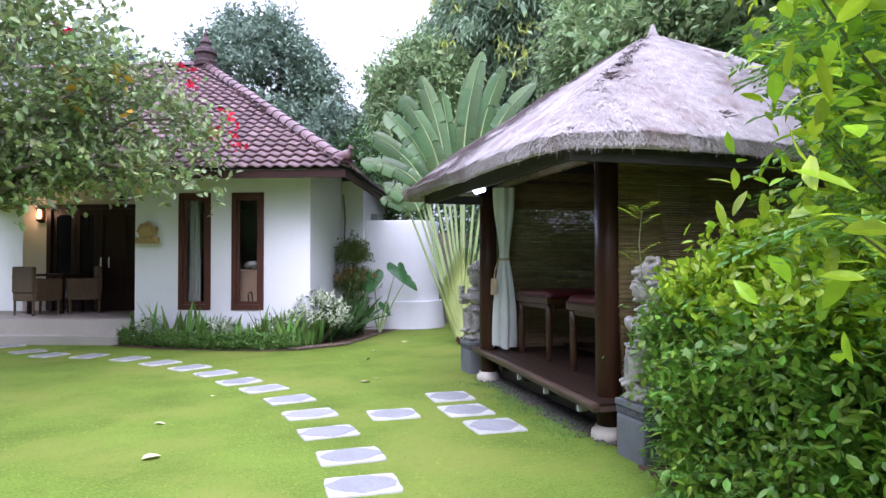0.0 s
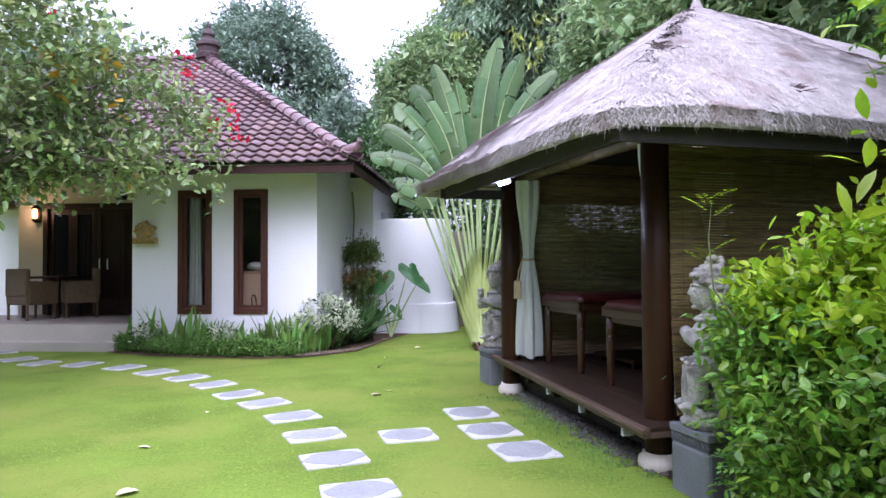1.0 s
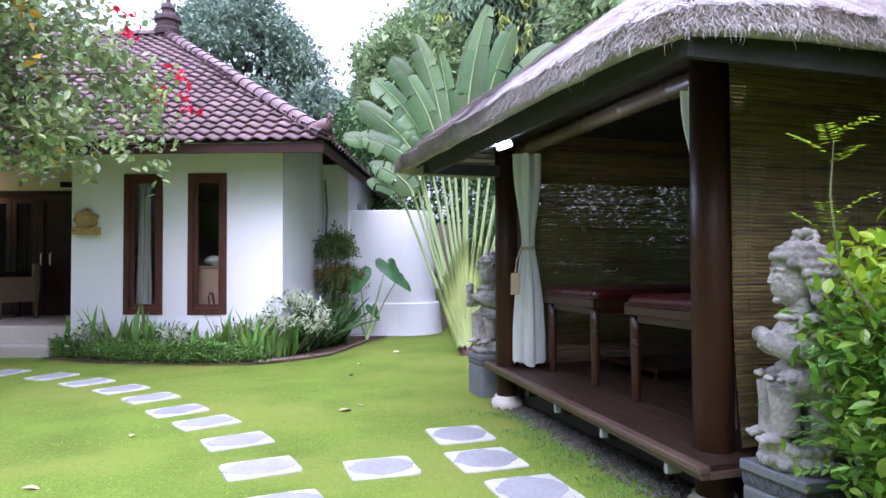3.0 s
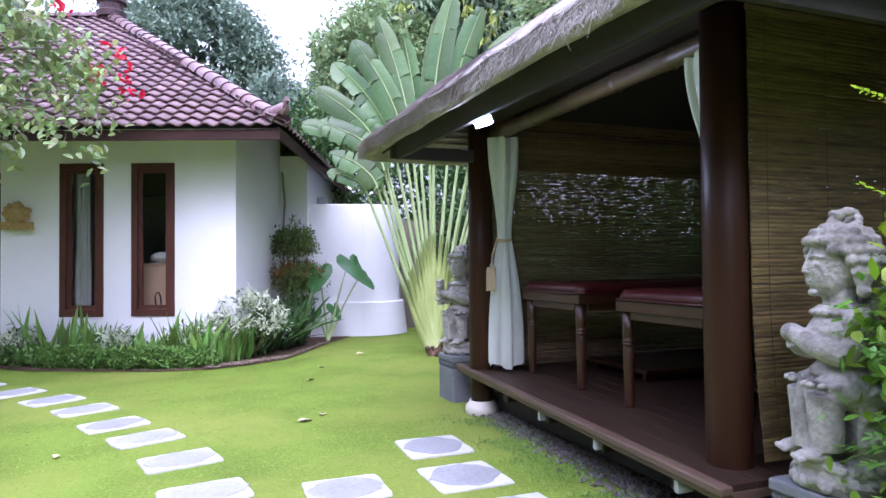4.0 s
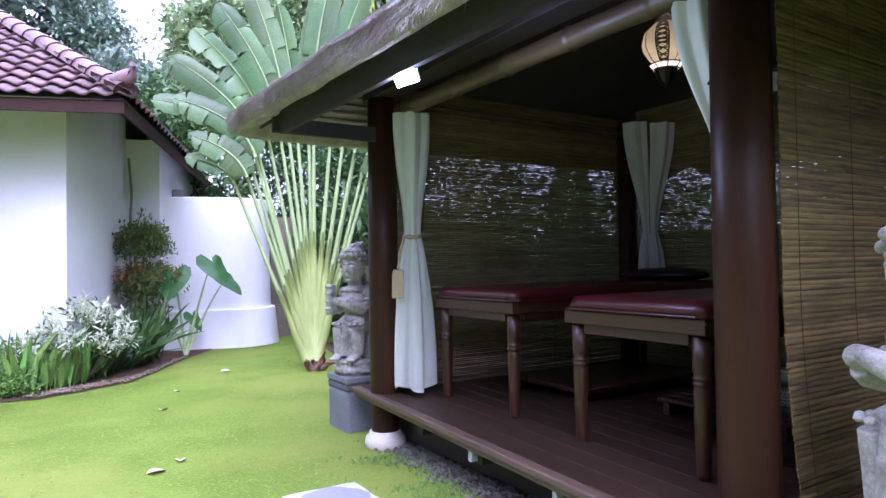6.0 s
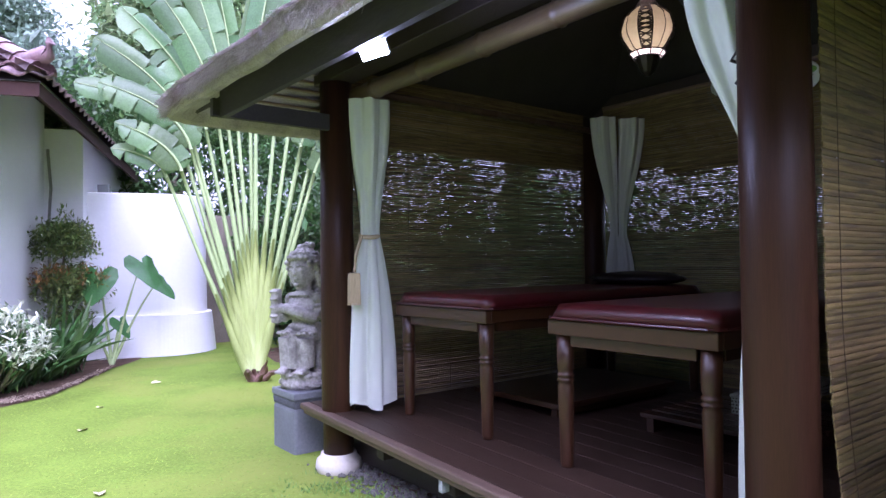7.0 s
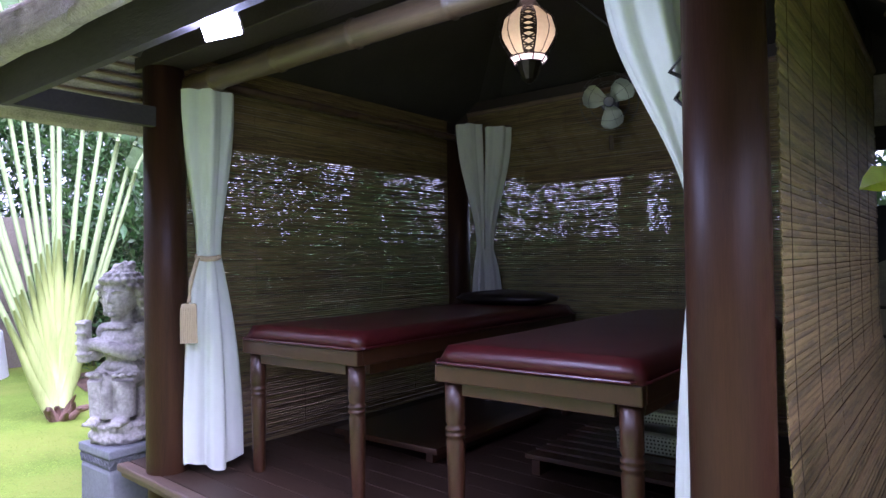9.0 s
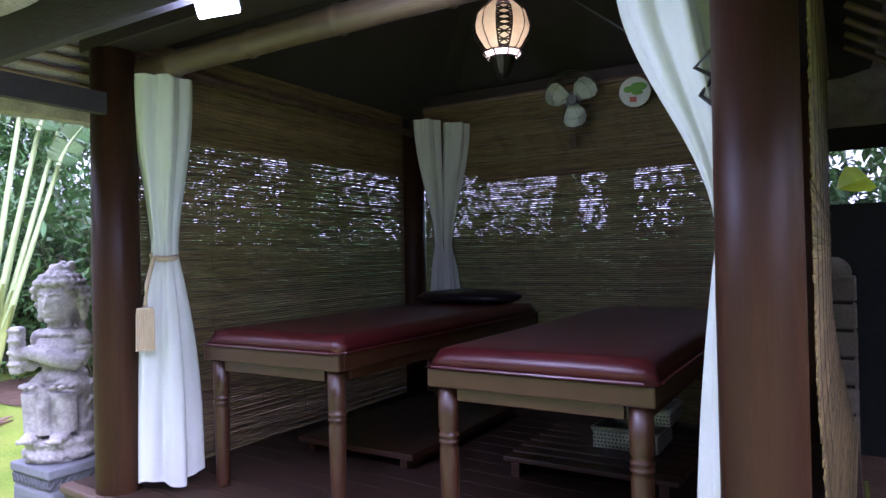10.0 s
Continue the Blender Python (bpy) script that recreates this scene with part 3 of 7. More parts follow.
def drape(name, top, bottom, tie_z, w_top, w_tie, w_bot, depth, folds, m, label, tie_dx=0.0, seed=0, group="", bottom_dx=0.0, material=None):
    """A gathered cloth: folded tube-like sheet from rail to hem, narrowed at its tie."""
    t = thing(name, m, label, "curtain", group)
    rs = random.Random(seed)
    bm = bmesh.new()
    rows, cols = 40, 72
    grid = []
    ph = rs.uniform(0, 6)
    for i in range(rows + 1):
        f = i / rows
        z = top + (bottom - top) * f
        if z >= tie_z:
            k = (top - z) / (top - tie_z)
            kk = k * k * (3 - 2 * k)
            w = w_top + (w_tie - w_top) * kk ** 1.3
            cx = tie_dx * kk
        else:
            k = min(1.0, (tie_z - z) / (tie_z - bottom))
            kk = 1 - (1 - k) ** 2.2
            w = w_tie + (w_bot - w_tie) * kk
            cx = tie_dx + (bottom_dx - tie_dx) * kk
        row = []
        for j in range(cols):
            a = 2 * math.pi * j / cols
            fold = 1 + 0.20 * math.sin(folds * a + ph + 0.8 * math.sin(2.0 * f + a)) + 0.06 * math.sin(folds * 2.3 * a + 3 * f)
            x = cx + math.cos(a) * w / 2 * fold
            y = math.sin(a) * depth * (0.08 + 0.92 * w / max(w_top, w_bot)) * fold
            zz = z + (0.02 * math.sin(3 * a + ph) if i == rows else 0)
            row.append(bm.verts.new((x, y, zz)))
        grid.append(row)
    for r0, r1 in zip(grid, grid[1:]):
        for j in range(cols):
            bm.faces.new((r0[j], r0[(j + 1) % cols], r1[(j + 1) % cols], r1[j]))
    part("cloth", bm, material or M_CURTAIN, t, smooth=True)
    return t


# inside the room: curtain, cabinet, cushions
drape("window_curtain", 2.46, 0.47, 1.5, 0.15, 0.15, 0.19, 0.045, 8, HM @ pose(W1[0] + 0.185, 0.20, 0), "white sheer window curtain drawn to one side", seed=3)
cab = thing("cabinet", HM @ pose(0.34, 0.27, 0.395), "beige wooden cabinet behind the window", "cabinet")
part("body", nbox(-0.45, 0.45, 0, 0.45, 0, 0.80, bevel=0.01), M_BEIGE, cab)
part("top_panel", nbox(-0.47, 0.47, -0.02, 0.47, 0.802, 0.83, bevel=0.006), M_BEIGE, cab)
bm = tube(bmesh.new(), [(-0.14, 0.0, 0.26), (-0.14, -0.04, 0.40), (-0.12, -0.04, 0.45), (-0.09, -0.04, 0.45), (-0.07, -0.04, 0.40), (-0.07, 0.0, 0.26)], 0.011, 8)
part("handle", bm, M_CORD, cab, "black arched handle")
for i, (x, y, sx, rz) in enumerate(((0.24, 0.46, 0.30, 14), (0.52, 0.52, 0.22, -20))):
    c = thing("cushion", HM @ pose(x, y, 1.227, 0, 0, rz), "crumpled white cushion lying on the cabinet", "cushion", "cushions")
    bm = bmesh.new()
    ball(bm, (0, 0, 0.07), sx * 0.6, 0.16, 0.07, 20, 12, bumps=0.35, seed=i, freq=3)
    part("cover", bm, M_CURTAIN, c, smooth=True)

# sliding terrace doors
d = thing("terrace_door", HM, "dark wooden double door with glazed panels on the terrace", "door", kind="structure")
bm = bmesh.new()
box(bm, DX0, DX0 + 0.09, 1.97, 2.12, DZ0, DZ1, 0.004)
box(bm, DX1 - 0.09, DX1, 1.97, 2.12, DZ0, DZ1, 0.004)
box(bm, DX0 + 0.09, DX1 - 0.09, 1.97, 2.12, DZ1 - 0.09, DZ1, 0.004)
part("door_frame", bm, M_DOORWOOD, d)
nleaf = 4
lw = (DX1 - DX0 - 0.18) / nleaf
for k in range(nleaf):
    x0 = DX0 + 0.09 + k * lw
    bm = bmesh.new()
    yy = 2.03
    for a0, a1, b0, b1 in ((x0 + 0.003, x0 + 0.09, DZ0, DZ1 - 0.09), (x0 + lw - 0.09, x0 + lw - 0.003, DZ0, DZ1 - 0.09), (x0 + 0.09, x0 + lw - 0.09, DZ1 - 0.20, DZ1 - 0.09), (x0 + 0.09, x0 + lw - 0.09, DZ0, DZ0 + 0.28)):
        box(bm, a0, a1, yy, yy + 0.045, b0, b1, 0.003)
    leafd = part("door_leaf", bm, M_DOORWOOD, d)
    p = part("pane", nbox(x0 + 0.09, x0 + lw - 0.09, yy + 0.02, yy + 0.026, DZ0 + 0.28, DZ1 - 0.20), M_DOORGLASS if k < 2 else M_DOORWOOD, leafd)
    p.visible_shadow = k >= 2
for x in (-3.40, -3.24):
    bm = tube(bmesh.new(), [(x, 2.00, 1.25), (x, 1.985, 1.27), (x, 1.985, 1.43), (x, 2.00, 1.45)], 0.014, 8)
    part("door_handle", bm, M_STEEL, d, "upright steel pull handle")
drape("door_curtain", 2.42, 0.42, 1.3, 0.30, 0.24, 0.34, 0.05, 7, HM @ pose(-4.06, 2.52, 0), "grey curtain hanging inside the terrace door", seed=5, material=M_ROOMCLOTH)

# stone ornament, speaker and lamp on the walls
o = thing("wall_ornament", HM @ pose(-1.40, -0.03, 1.66), "ochre carved stone relief on the white wall", "wall ornament")
part("ledge", nbox(-0.19, 0.19, -0.05, 0.032, 0.0, 0.10, bevel=0.012), M_ORN, o)
bm = bmesh.new()
ball(bm, (0.0, -0.02, 0.20), 0.15, 0.05, 0.13, 24, 16, bumps=0.5, seed=4, freq=3.5)
for k in range(9):
    ball(bm, (-0.15 + 0.037 * k, -0.055, 0.05 + 0.02 * (k % 2)), 0.026, 0.02, 0.026, 8, 6)
for k in range(7):
    a = math.pi * k / 6
    ball(bm, (0.13 * math.cos(a), -0.06, 0.20 + 0.11 * math.sin(a)), 0.034, 0.02, 0.034, 8, 6)
part("carving", bm, M_ORN, o, smooth=True)
o = thing("small_speaker", HM @ pose(-2.95, 1.94, 2.56), "small dark box above the terrace door", "speaker")
part("case", nbox(-0.09, 0.09, -0.03, 0.058, 0, 0.09, bevel=0.006), M_DARKMETAL, o)
o = thing("wall_lamp", HM @ pose(-4.62, 1.96, 2.30), "lit amber wall lamp in dark metal", "wall lamp")
part("back_plate", nbox(-0.06, 0.06, 0.0, 0.038, -0.16, 0.18, bevel=0.01), M_DARKMETAL, o)
part("shade", lathe(bmesh.new(), [(0.032, -0.09), (0.046, -0.04), (0.046, 0.06), (0.032, 0.10)], 16, (0, -0.07, 0)), M_SCONCE, o, "glowing amber glass", smooth=True)
part("cap", lathe(bmesh.new(), [(0.066, 0.10), (0.05, 0.13), (0.015, 0.17)], 16, (0, -0.07, 0)), M_DARKMETAL, o)
part("foot", lathe(bmesh.new(), [(0.015, -0.15), (0.05, -0.12), (0.06, -0.09)], 16, (0, -0.07, 0)), M_DARKMETAL, o)
lamp = new("wall_lamp_light", bpy.data.lights.new("wall_lamp_light", "POINT"))
lamp.data.energy, lamp.data.color, lamp.data.shadow_soft_size = 2.2, (1.0, 0.60, 0.30), 0.08
lamp.matrix_world = HM @ pose(-4.62, 1.72, 2.34)

# downpipe and vent on the side wall
o = thing("drainpipe", HM @ pose(1.50, 2.37, 0), "thin grey pipe running down the side wall", "pipe")
part("pipe", tube(bmesh.new(), [(-0.12, 0, 0.1), (-0.12, 0, 1.9), (-0.10, -0.01, 2.2), (-0.14, 0, 2.7)], 0.018, 8), M_WIRE, o)
o = thing("wall_vent", HM @ pose(1.90, 3.4, 2.30), "small dark vent on the shaded wall", "vent")
part("grille", nbox(-0.15, 0.0, -0.07, 0.07, -0.08, 0.08, bevel=0.01), M_GREYBOX, o)

# roof: hipped, clay pantiles
RX1, RY0, RIDGE_X, RIDGE_Y, RIDGE_Z, RX0 = 2.09, -0.87, -2.05, 3.70, 5.72, -9.0
roof = thing("house_roof", HM, "hipped roof of weathered purple-brown clay pantiles", "roof", kind="structure")
BACK_Y = 2 * RIDGE_Y - RY0
bm = bmesh.new()
c = {k: bm.verts.new(v) for k, v in dict(a=(RX0, RY0, EAVE_Z), b=(RX1, RY0, EAVE_Z), c=(RX1, BACK_Y, EAVE_Z), d=(RX0, BACK_Y, EAVE_Z), r=(RIDGE_X, RIDGE_Y, RIDGE_Z), l=(RX0, RIDGE_Y, RIDGE_Z)).items()}
bm.faces.new((c["a"], c["b"], c["r"], c["l"]))
bm.faces.new((c["b"], c["c"], c["r"]))
bm.faces.new((c["c"], c["d"], c["l"], c["r"]))
bm.faces.new((c["a"], c["l"], c["d"]))
bmesh.ops.translate(bm, verts=bm.verts[:], vec=(0, 0, -0.02))
part("roof_deck", bm, M_SOFFIT, roof)
bm = bmesh.new()
box(bm, RX0, RX1 - 0.02, RY0 + 0.02, RY0 + 0.05, EAVE_Z - 0.14, EAVE_Z - 0.022)
box(bm, RX1 - 0.05, RX1 - 0.02, RY0 + 0.05, BACK_Y, EAVE_Z - 0.14, EAVE_Z - 0.022)
part("fascia", bm, M_FASCIA, roof, "red-brown painted fascia board")

def pantile():
    """One curved tile: x across, y up the slope, thin with a lip."""
    bm = bmesh.new()
    n = 6
    tw, tl = 0.208, 0.235
    prof = []
    for k in range(n + 1):
        u = k / n
        prof.append((-tw / 2 + tw * u, 0.020 * math.sin(2 * math.pi * u + 0.5)))
    lo = [[bm.verts.new((x, y, z + dz)) for x, z in prof] for y, dz in ((-0.03, 0.056), (tl, 0.006))]
    un = [bm.verts.new((x, -0.024, z + 0.034)) for x, z in prof]
    for k in range(n):
        bm.faces.new((lo[0][k], lo[0][k + 1], lo[1][k + 1], lo[1][k]))
        bm.faces.new((un[k], un[k + 1], lo[0][k + 1], lo[0][k]))
    return bm


tile_me = mesh_of("tile", pantile(), M_ROOFTILE, True)
TV = [v.co.copy() for v in tile_me.vertices]
TF = [tuple(p.vertices) for p in tile_me.polygons]
singles, rest = [], []


def slope_tiles(origin, along, up_dir, length, inside):
    normal = along.cross(up_dir).normalized()
    rows = int(length / 0.205) + 1
    for r in range(rows):
        for q in range(-60, 60):
            u, s = 0.198 * (q + 0.5 * (r % 2) * 0), 0.205 * r
            p = origin + along * u + up_dir * s
            if not inside(u, s):
                continue
            jit = 0.004 * math.sin(12.9 * q + 7.1 * r)
            m = Matrix((along, up_dir, normal)).transposed().to_4x4()
            m.translation = p + normal * (0.004 + jit)
            yield m @ Matrix.Rotation(0.02 * math.sin(5.3 * q + 3.7 * r), 4, "Z"), p


ua = Vector((1, 0, 0))
run = RIDGE_Y - RY0
us = Vector((0, run, RIDGE_Z - EAVE_Z)).normalized()
slen = math.hypot(run, RIDGE_Z - EAVE_Z)
hipx = RX1 - RIDGE_X
for m, p in slope_tiles(Vector((RX1, RY0, EAVE_Z)), ua, us, slen, lambda u, s: s < slen and -7.2 < u < -hipx * s / slen + 0.05):
    (singles if (p.x > -1.6 and p.z < 4.3) and len(singles) < 290 else rest).append(m)
ua2 = Vector((0, 1, 0))
us2 = Vector((-hipx, 0, RIDGE_Z - EAVE_Z)).normalized()
slen2 = math.hypot(hipx, RIDGE_Z - EAVE_Z)
for m, p in slope_tiles(Vector((RX1, RY0, EAVE_Z)), ua2, us2, slen2, lambda u, s: s < slen2 and run * s / slen2 - 0.05 < u < 5.0):
    rest.append(m)
for m in singles:
    o = new("tile", tile_me)
    o.parent = roof
    o.matrix_local = m
V, F = [], []
for m in rest:
    o = len(V)
    V.extend(tuple(m @ v) for v in TV)
    F.extend(tuple(i + o for i in f) for f in TF)
part_data("upper_tiles", V, F, M_ROOFTILE_J, roof, "clay pantiles higher on the roof", "stuff", True)


def cap_row(p0, p1, count, name):
    p0, p1 = Vector(p0), Vector(p1)
    d = (p1 - p0).normalized()
    s = d.cross(Vector((0, 0, 1))).normalized()
    n = s.cross(d)
    bm = bmesh.new()
    L = (p1 - p0).length / count * 1.12
    seg = 7
    for y, k in ((0, 1.0), (L, 0.86)):
        for i in range(seg + 1):
            a = math.pi * i / seg
            bm.verts.new((math.cos(a) * 0.125 * k, y, math.sin(a) * 0.11 * k))
    bm.verts.ensure_lookup_table()
    for i in range(seg):
        bm.faces.new((bm.verts[i], bm.verts[i + 1], bm.verts[seg + 2 + i], bm.verts[seg + 1 + i]))
    bm.faces.new(bm.verts[:seg + 1])
    me = mesh_of(name, bm, M_ROOFTILE, True)
    for i in range(count):
        o = new(name, me)
        o.parent = roof
        m = Matrix((s, d, n)).transposed().to_4x4()
        m.translation = p0 + d * ((p1 - p0).length / count * i) + n * 0.015
        o.matrix_local = m


cap_row((RX1, RY0, EAVE_Z + 0.03), (RIDGE_X, RIDGE_Y, RIDGE_Z + 0.03), 23, "hip_tile")
cap_row((RIDGE_X, RIDGE_Y, RIDGE_Z + 0.02), (-7.0, RIDGE_Y, RIDGE_Z + 0.02), 18, "ridge_tile")
# upturned corner ornament and finial
bm = tube(bmesh.new(), [(RX1 - 0.25, RY0 + 0.27, EAVE_Z + 0.16), (RX1 - 0.05, RY0 + 0.05, EAVE_Z + 0.17), (RX1 + 0.05, RY0 - 0.06, EAVE_Z + 0.20), (RX1 + 0.09, RY0 - 0.10, EAVE_Z + 0.27), (RX1 + 0.07, RY0 - 0.08, EAVE_Z + 0.32)], [0.08, 0.09, 0.07, 0.04, 0.015], 10)
part("corner_ornament", bm, M_ROOFTILE_J, roof, "dark upturned clay corner ornament", smooth=True)
bm = lathe(bmesh.new(), [(0.24, 0), (0.26, 0.10), (0.20, 0.14), (0.21, 0.24), (0.26, 0.28), (0.24, 0.36), (0.13, 0.42), (0.11, 0.48), (0.14, 0.53), (0.10, 0.60), (0.04, 0.68), (0.05, 0.72), (0.012, 0.82)], 12, (RIDGE_X, RIDGE_Y, RIDGE_Z + 0.02))
part("finial", bm, M_FINIAL, roof, "stepped clay finial on the ridge")

# garden wall with rounded end
t = thing("garden_wall", ID, "white plastered garden wall with rounded end and low plinth", "wall", kind="structure")


def curved_wall(path, th, z0, z1, batter=0.0):
    bm = bmesh.new()
    path = [Vector((x, y, 0)) for x, y in path]
    L, Rr = [], []
    for i, p in enumerate(path):
        d = (path[min(i + 1, len(path) - 1)] - path[max(i - 1, 0)]).normalized()
        nrm = Vector((-d.y, d.x, 0))
        L.append(p + nrm * th)
        Rr.append(p)
    vs = []
    for z, k in ((z0, batter), (z1 - 0.015, 0.0), (z1, -0.015)):
        row = []
        for i, p in enumerate(path):
            d = (path[min(i + 1, len(path) - 1)] - path[max(i - 1, 0)]).normalized()
            nrm = Vector((-d.y, d.x, 0))
            row.append((bm.verts.new(Rr[i] - nrm * k + Vector((0, 0, z))), bm.verts.new(L[i] + nrm * k + Vector((0, 0, z)))))
        vs.append(row)
    m = len(path)
    for r0, r1 in zip(vs, vs[1:]):
        for i in range(m - 1):
            bm.faces.new((r0[i][0], r0[i + 1][0], r1[i + 1][0], r1[i][0]))
            bm.faces.new((r0[i + 1][1], r0[i][1], r1[i][1], r1[i + 1][1]))
        bm.faces.new((r0[0][1], r0[0][0], r1[0][0], r1[0][1]))
        bm.faces.new((r0[-1][0], r0[-1][1], r1[-1][1], r1[-1][0]))
    for i in range(m - 1):
        bm.faces.new((vs[-1][i][0], vs[-1][i + 1][0], vs[-1][i + 1][1], vs[-1][i][1]))
    return bm


def arc_path(pts, cx, cy, r, a0, a1, n=40):
    return pts + [(cx + r * math.cos(radians(a0 + (a1 - a0) * k / n)), cy + r * math.sin(radians(a0 + (a1 - a0) * k / n))) for k in range(n + 1)]


wpath = arc_path([(2.62, 13.00), (3.10, 12.84)], 3.86, 13.20, 0.56, -112, 60)
part("wall_body", curved_wall(wpath, 0.25, 0.0, 2.20, 0.04), M_PLASTER, t, smooth=False)
ppath = arc_path([(2.60, 12.92), (3.08, 12.75)], 3.86, 13.20, 0.655, -112, 60)
part("plinth", curved_wall(ppath, 0.08, 0.0, 0.56, 0.06), M_PLASTER, t)

# the far yard wall beyond the terrace, and plain walls that close the garden
t = thing("yard_wall", HM, "far white yard wall with a dark tiled coping", "wall", kind="structure")
part("wall_body", nbox(-12.0, -5.3, 6.2, 6.4, -0.1, 2.78), M_PLASTER, t)
part("coping", nbox(-12.0, -5.3, 6.0, 6.6, 2.782, 2.95, bevel=0.04), M_ROOFTILE_J, t)
# south and west walls are unseen, added dark to dim bounce and reflections
solid("wall_south", nbox(-13, 13, -9.2, -9.0, -0.1, 4.0), M_DARKWALL, ID, "plain dark unseen wall added to hold back bounce light", "wall")
solid("wall_west", nbox(-9.2, -9.0, -9.2, 14.0, -0.1, 4.5), M_DARKWALL, ID, "plain dark unseen wall added to hold back bounce light", "wall")
# screen wall behind the pavilion; its deep shade is put into the colour
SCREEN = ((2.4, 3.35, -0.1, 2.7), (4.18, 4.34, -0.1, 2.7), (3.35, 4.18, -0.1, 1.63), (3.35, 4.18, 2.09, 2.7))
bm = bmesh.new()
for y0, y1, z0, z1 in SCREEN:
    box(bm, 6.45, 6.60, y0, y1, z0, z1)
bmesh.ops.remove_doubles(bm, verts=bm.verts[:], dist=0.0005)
solid("wall_screen", bm, M_SCREEN, ID, "garden screen wall coloured near-black for tree shade, with a small opening", "wall")
solid("wall_east", nbox(9.2, 9.4, -9.2, 20, -0.1, 1.6), M_BLOCK, ID, "grey block garden wall behind the pavilion", "wall")
solid("wall_north", nbox(4.6, 9.2, 13.6, 13.8, -0.1, 2.0), M_BLOCK, ID, "grey garden wall behind the shrubs", "wall")

# ---- the pavilion ----
PX0, PY0, PY1 = 3.155, 4.142, 6.72       # front posts
PX1 = 5.50                               # back posts
DECK_Z = 0.30
DY0, DY1, DXF, DXB = 3.92, 7.00, 3.045, 5.75

pav = thing("pavilion", ID, "open timber massage pavilion on posts with a dark wooden deck", "pavilion", kind="structure")
for x in (PX0, PX1):
    for y in (PY0, PY1):
        bm = lathe(bmesh.new(), [(0.090, 0.10), (0.090, 0.28), (0.097, 0.30), (0.098, 1.2), (0.094, 2.28)], 28, (x, y, 0))
        p = part("post", bm, M_POST, pav, "round polished dark brown post", True)
        bm = lathe(bmesh.new(), [(0.128, -0.02), (0.136, 0.025), (0.130, 0.062), (0.108, 0.078), (0.105, 0.10)], 28, (x, y, 0))
        part("post_base", bm, M_BASE, p, "round off-white stone post base", True)


def slant(bm):
    """The deck's front edge is not square to the posts, and the deck rises a little to the far side."""
    for v in bm.verts:
        v.co.x += (0.012 - 0.053 * (DY1 - v.co.y)) * (DXB - v.co.x) / (DXB - DXF)
        v.co.z += 0.018 + 0.0125 * (v.co.y - PY0)
    return bm


# deck: frame, joists, boards
bm = bmesh.new()
box(bm, DXF + 0.005, DXF + 0.05, DY0, DY1, DECK_Z - 0.065, DECK_Z - 0.002, 0.008)
part("deck_edge_board", slant(bm), M_DECKEDGE, pav)
box(bm := bmesh.new(), DXF + 0.05, DXB, DY0 + 0.0, DY0 + 0.045, DECK_Z - 0.065, DECK_Z - 0.028, 0.004)
part("deck_side_board", slant(bm), M_DECKEDGE, pav)
for k in range(5):
    y = DY0 + 0.35 + k * 0.62
    part("joist", slant(nbox(DXF + 0.06, DXB - 0.1, y - 0.035, y + 0.035, DECK_Z - 0.14, DECK_Z - 0.03, bevel=0.006)), M_BEAM, pav)
for y in (4.22, 4.88, 5.53):
    part("joist_block", slant(nbox(DXF + 0.02, DXF + 0.10, y - 0.014, y + 0.014, DECK_Z - 0.125, DECK_Z - 0.066, bevel=0.004)), M_GREYBOX, pav, "pale joist end")
bwid = 0.135
xx = DXF + 0.052
while xx < DXB - 0.02:
    wdt = min(bwid, DXB - xx)
    part("deck_board", slant(nbox(xx, xx + wdt - 0.003, DY0 + 0.005, DY1, DECK_Z - 0.027, DECK_Z, bevel=0.002)), M_DECK, pav)
    xx += wdt
# the wide front board laps over the edge
part("deck_nosing", slant(nbox(DXF - 0.012, DXF + 0.049, DY0 - 0.01, DY1 + 0.01, DECK_Z - 0.036, DECK_Z + 0.001, bevel=0.008)), M_DECKEDGE, pav)
part("skirt_beam", nbox(DXF + 0.22, DXF + 0.32, DY0 + 0.1, DY1 - 0.1, 0.04, 0.16), M_BEAM, pav)
# ring beam on the posts
for x0, x1, y0, y1 in ((PX0 - 0.08, PX0 + 0.08, PY0 - 0.10, PY1 + 0.13), (PX1 + 0.03, PX1 + 0.15, PY0 - 0.10, PY1 + 0.13)):
    part("ring_beam", nbox(x0, x1, y0, y1, 2.281, 2.52, bevel=0.006), M_BEAM, pav)
for y0, y1 in ((PY0 - 0.08, PY0 + 0.08), (PY1 + 0.03, PY1 + 0.13)):
    part("ring_beam", nbox(PX0 + 0.08, PX1 + 0.03, y0, y1, 2.283, 2.525, bevel=0.006), M_BEAM, pav)


def bamboo(name, p0, p1, r, nodes, parent, label=""):
    p0, p1 = Vector(p0), Vector(p1)
    pts, rad = [], []
    for k in range(nodes):
        for f, q in ((0.0, 1.0), (0.02, 1.13), (0.05, 1.0), (0.5, 0.96), (0.97, 1.0)):
            pts.append(p0.lerp(p1, (k + f) / nodes))
            rad.append(r * q)
    pts.append(p1)
    rad.append(r)
    return part(name, tube(bmesh.new(), pts, rad, 14), M_BAMBOO, parent, label, True)


bamboo("curtain_pole", (PX0 + 0.095, PY0 - 0.05, 2.205), (PX0 + 0.095, PY1 + 0.155, 2.205), 0.054, 6, pav, "dark bamboo pole across the front")
bamboo("curtain_pole", (PX0 + 0.1, PY1 - 0.06, 2.25), (PX1, PY1 - 0.06, 2.25), 0.025, 6, pav)

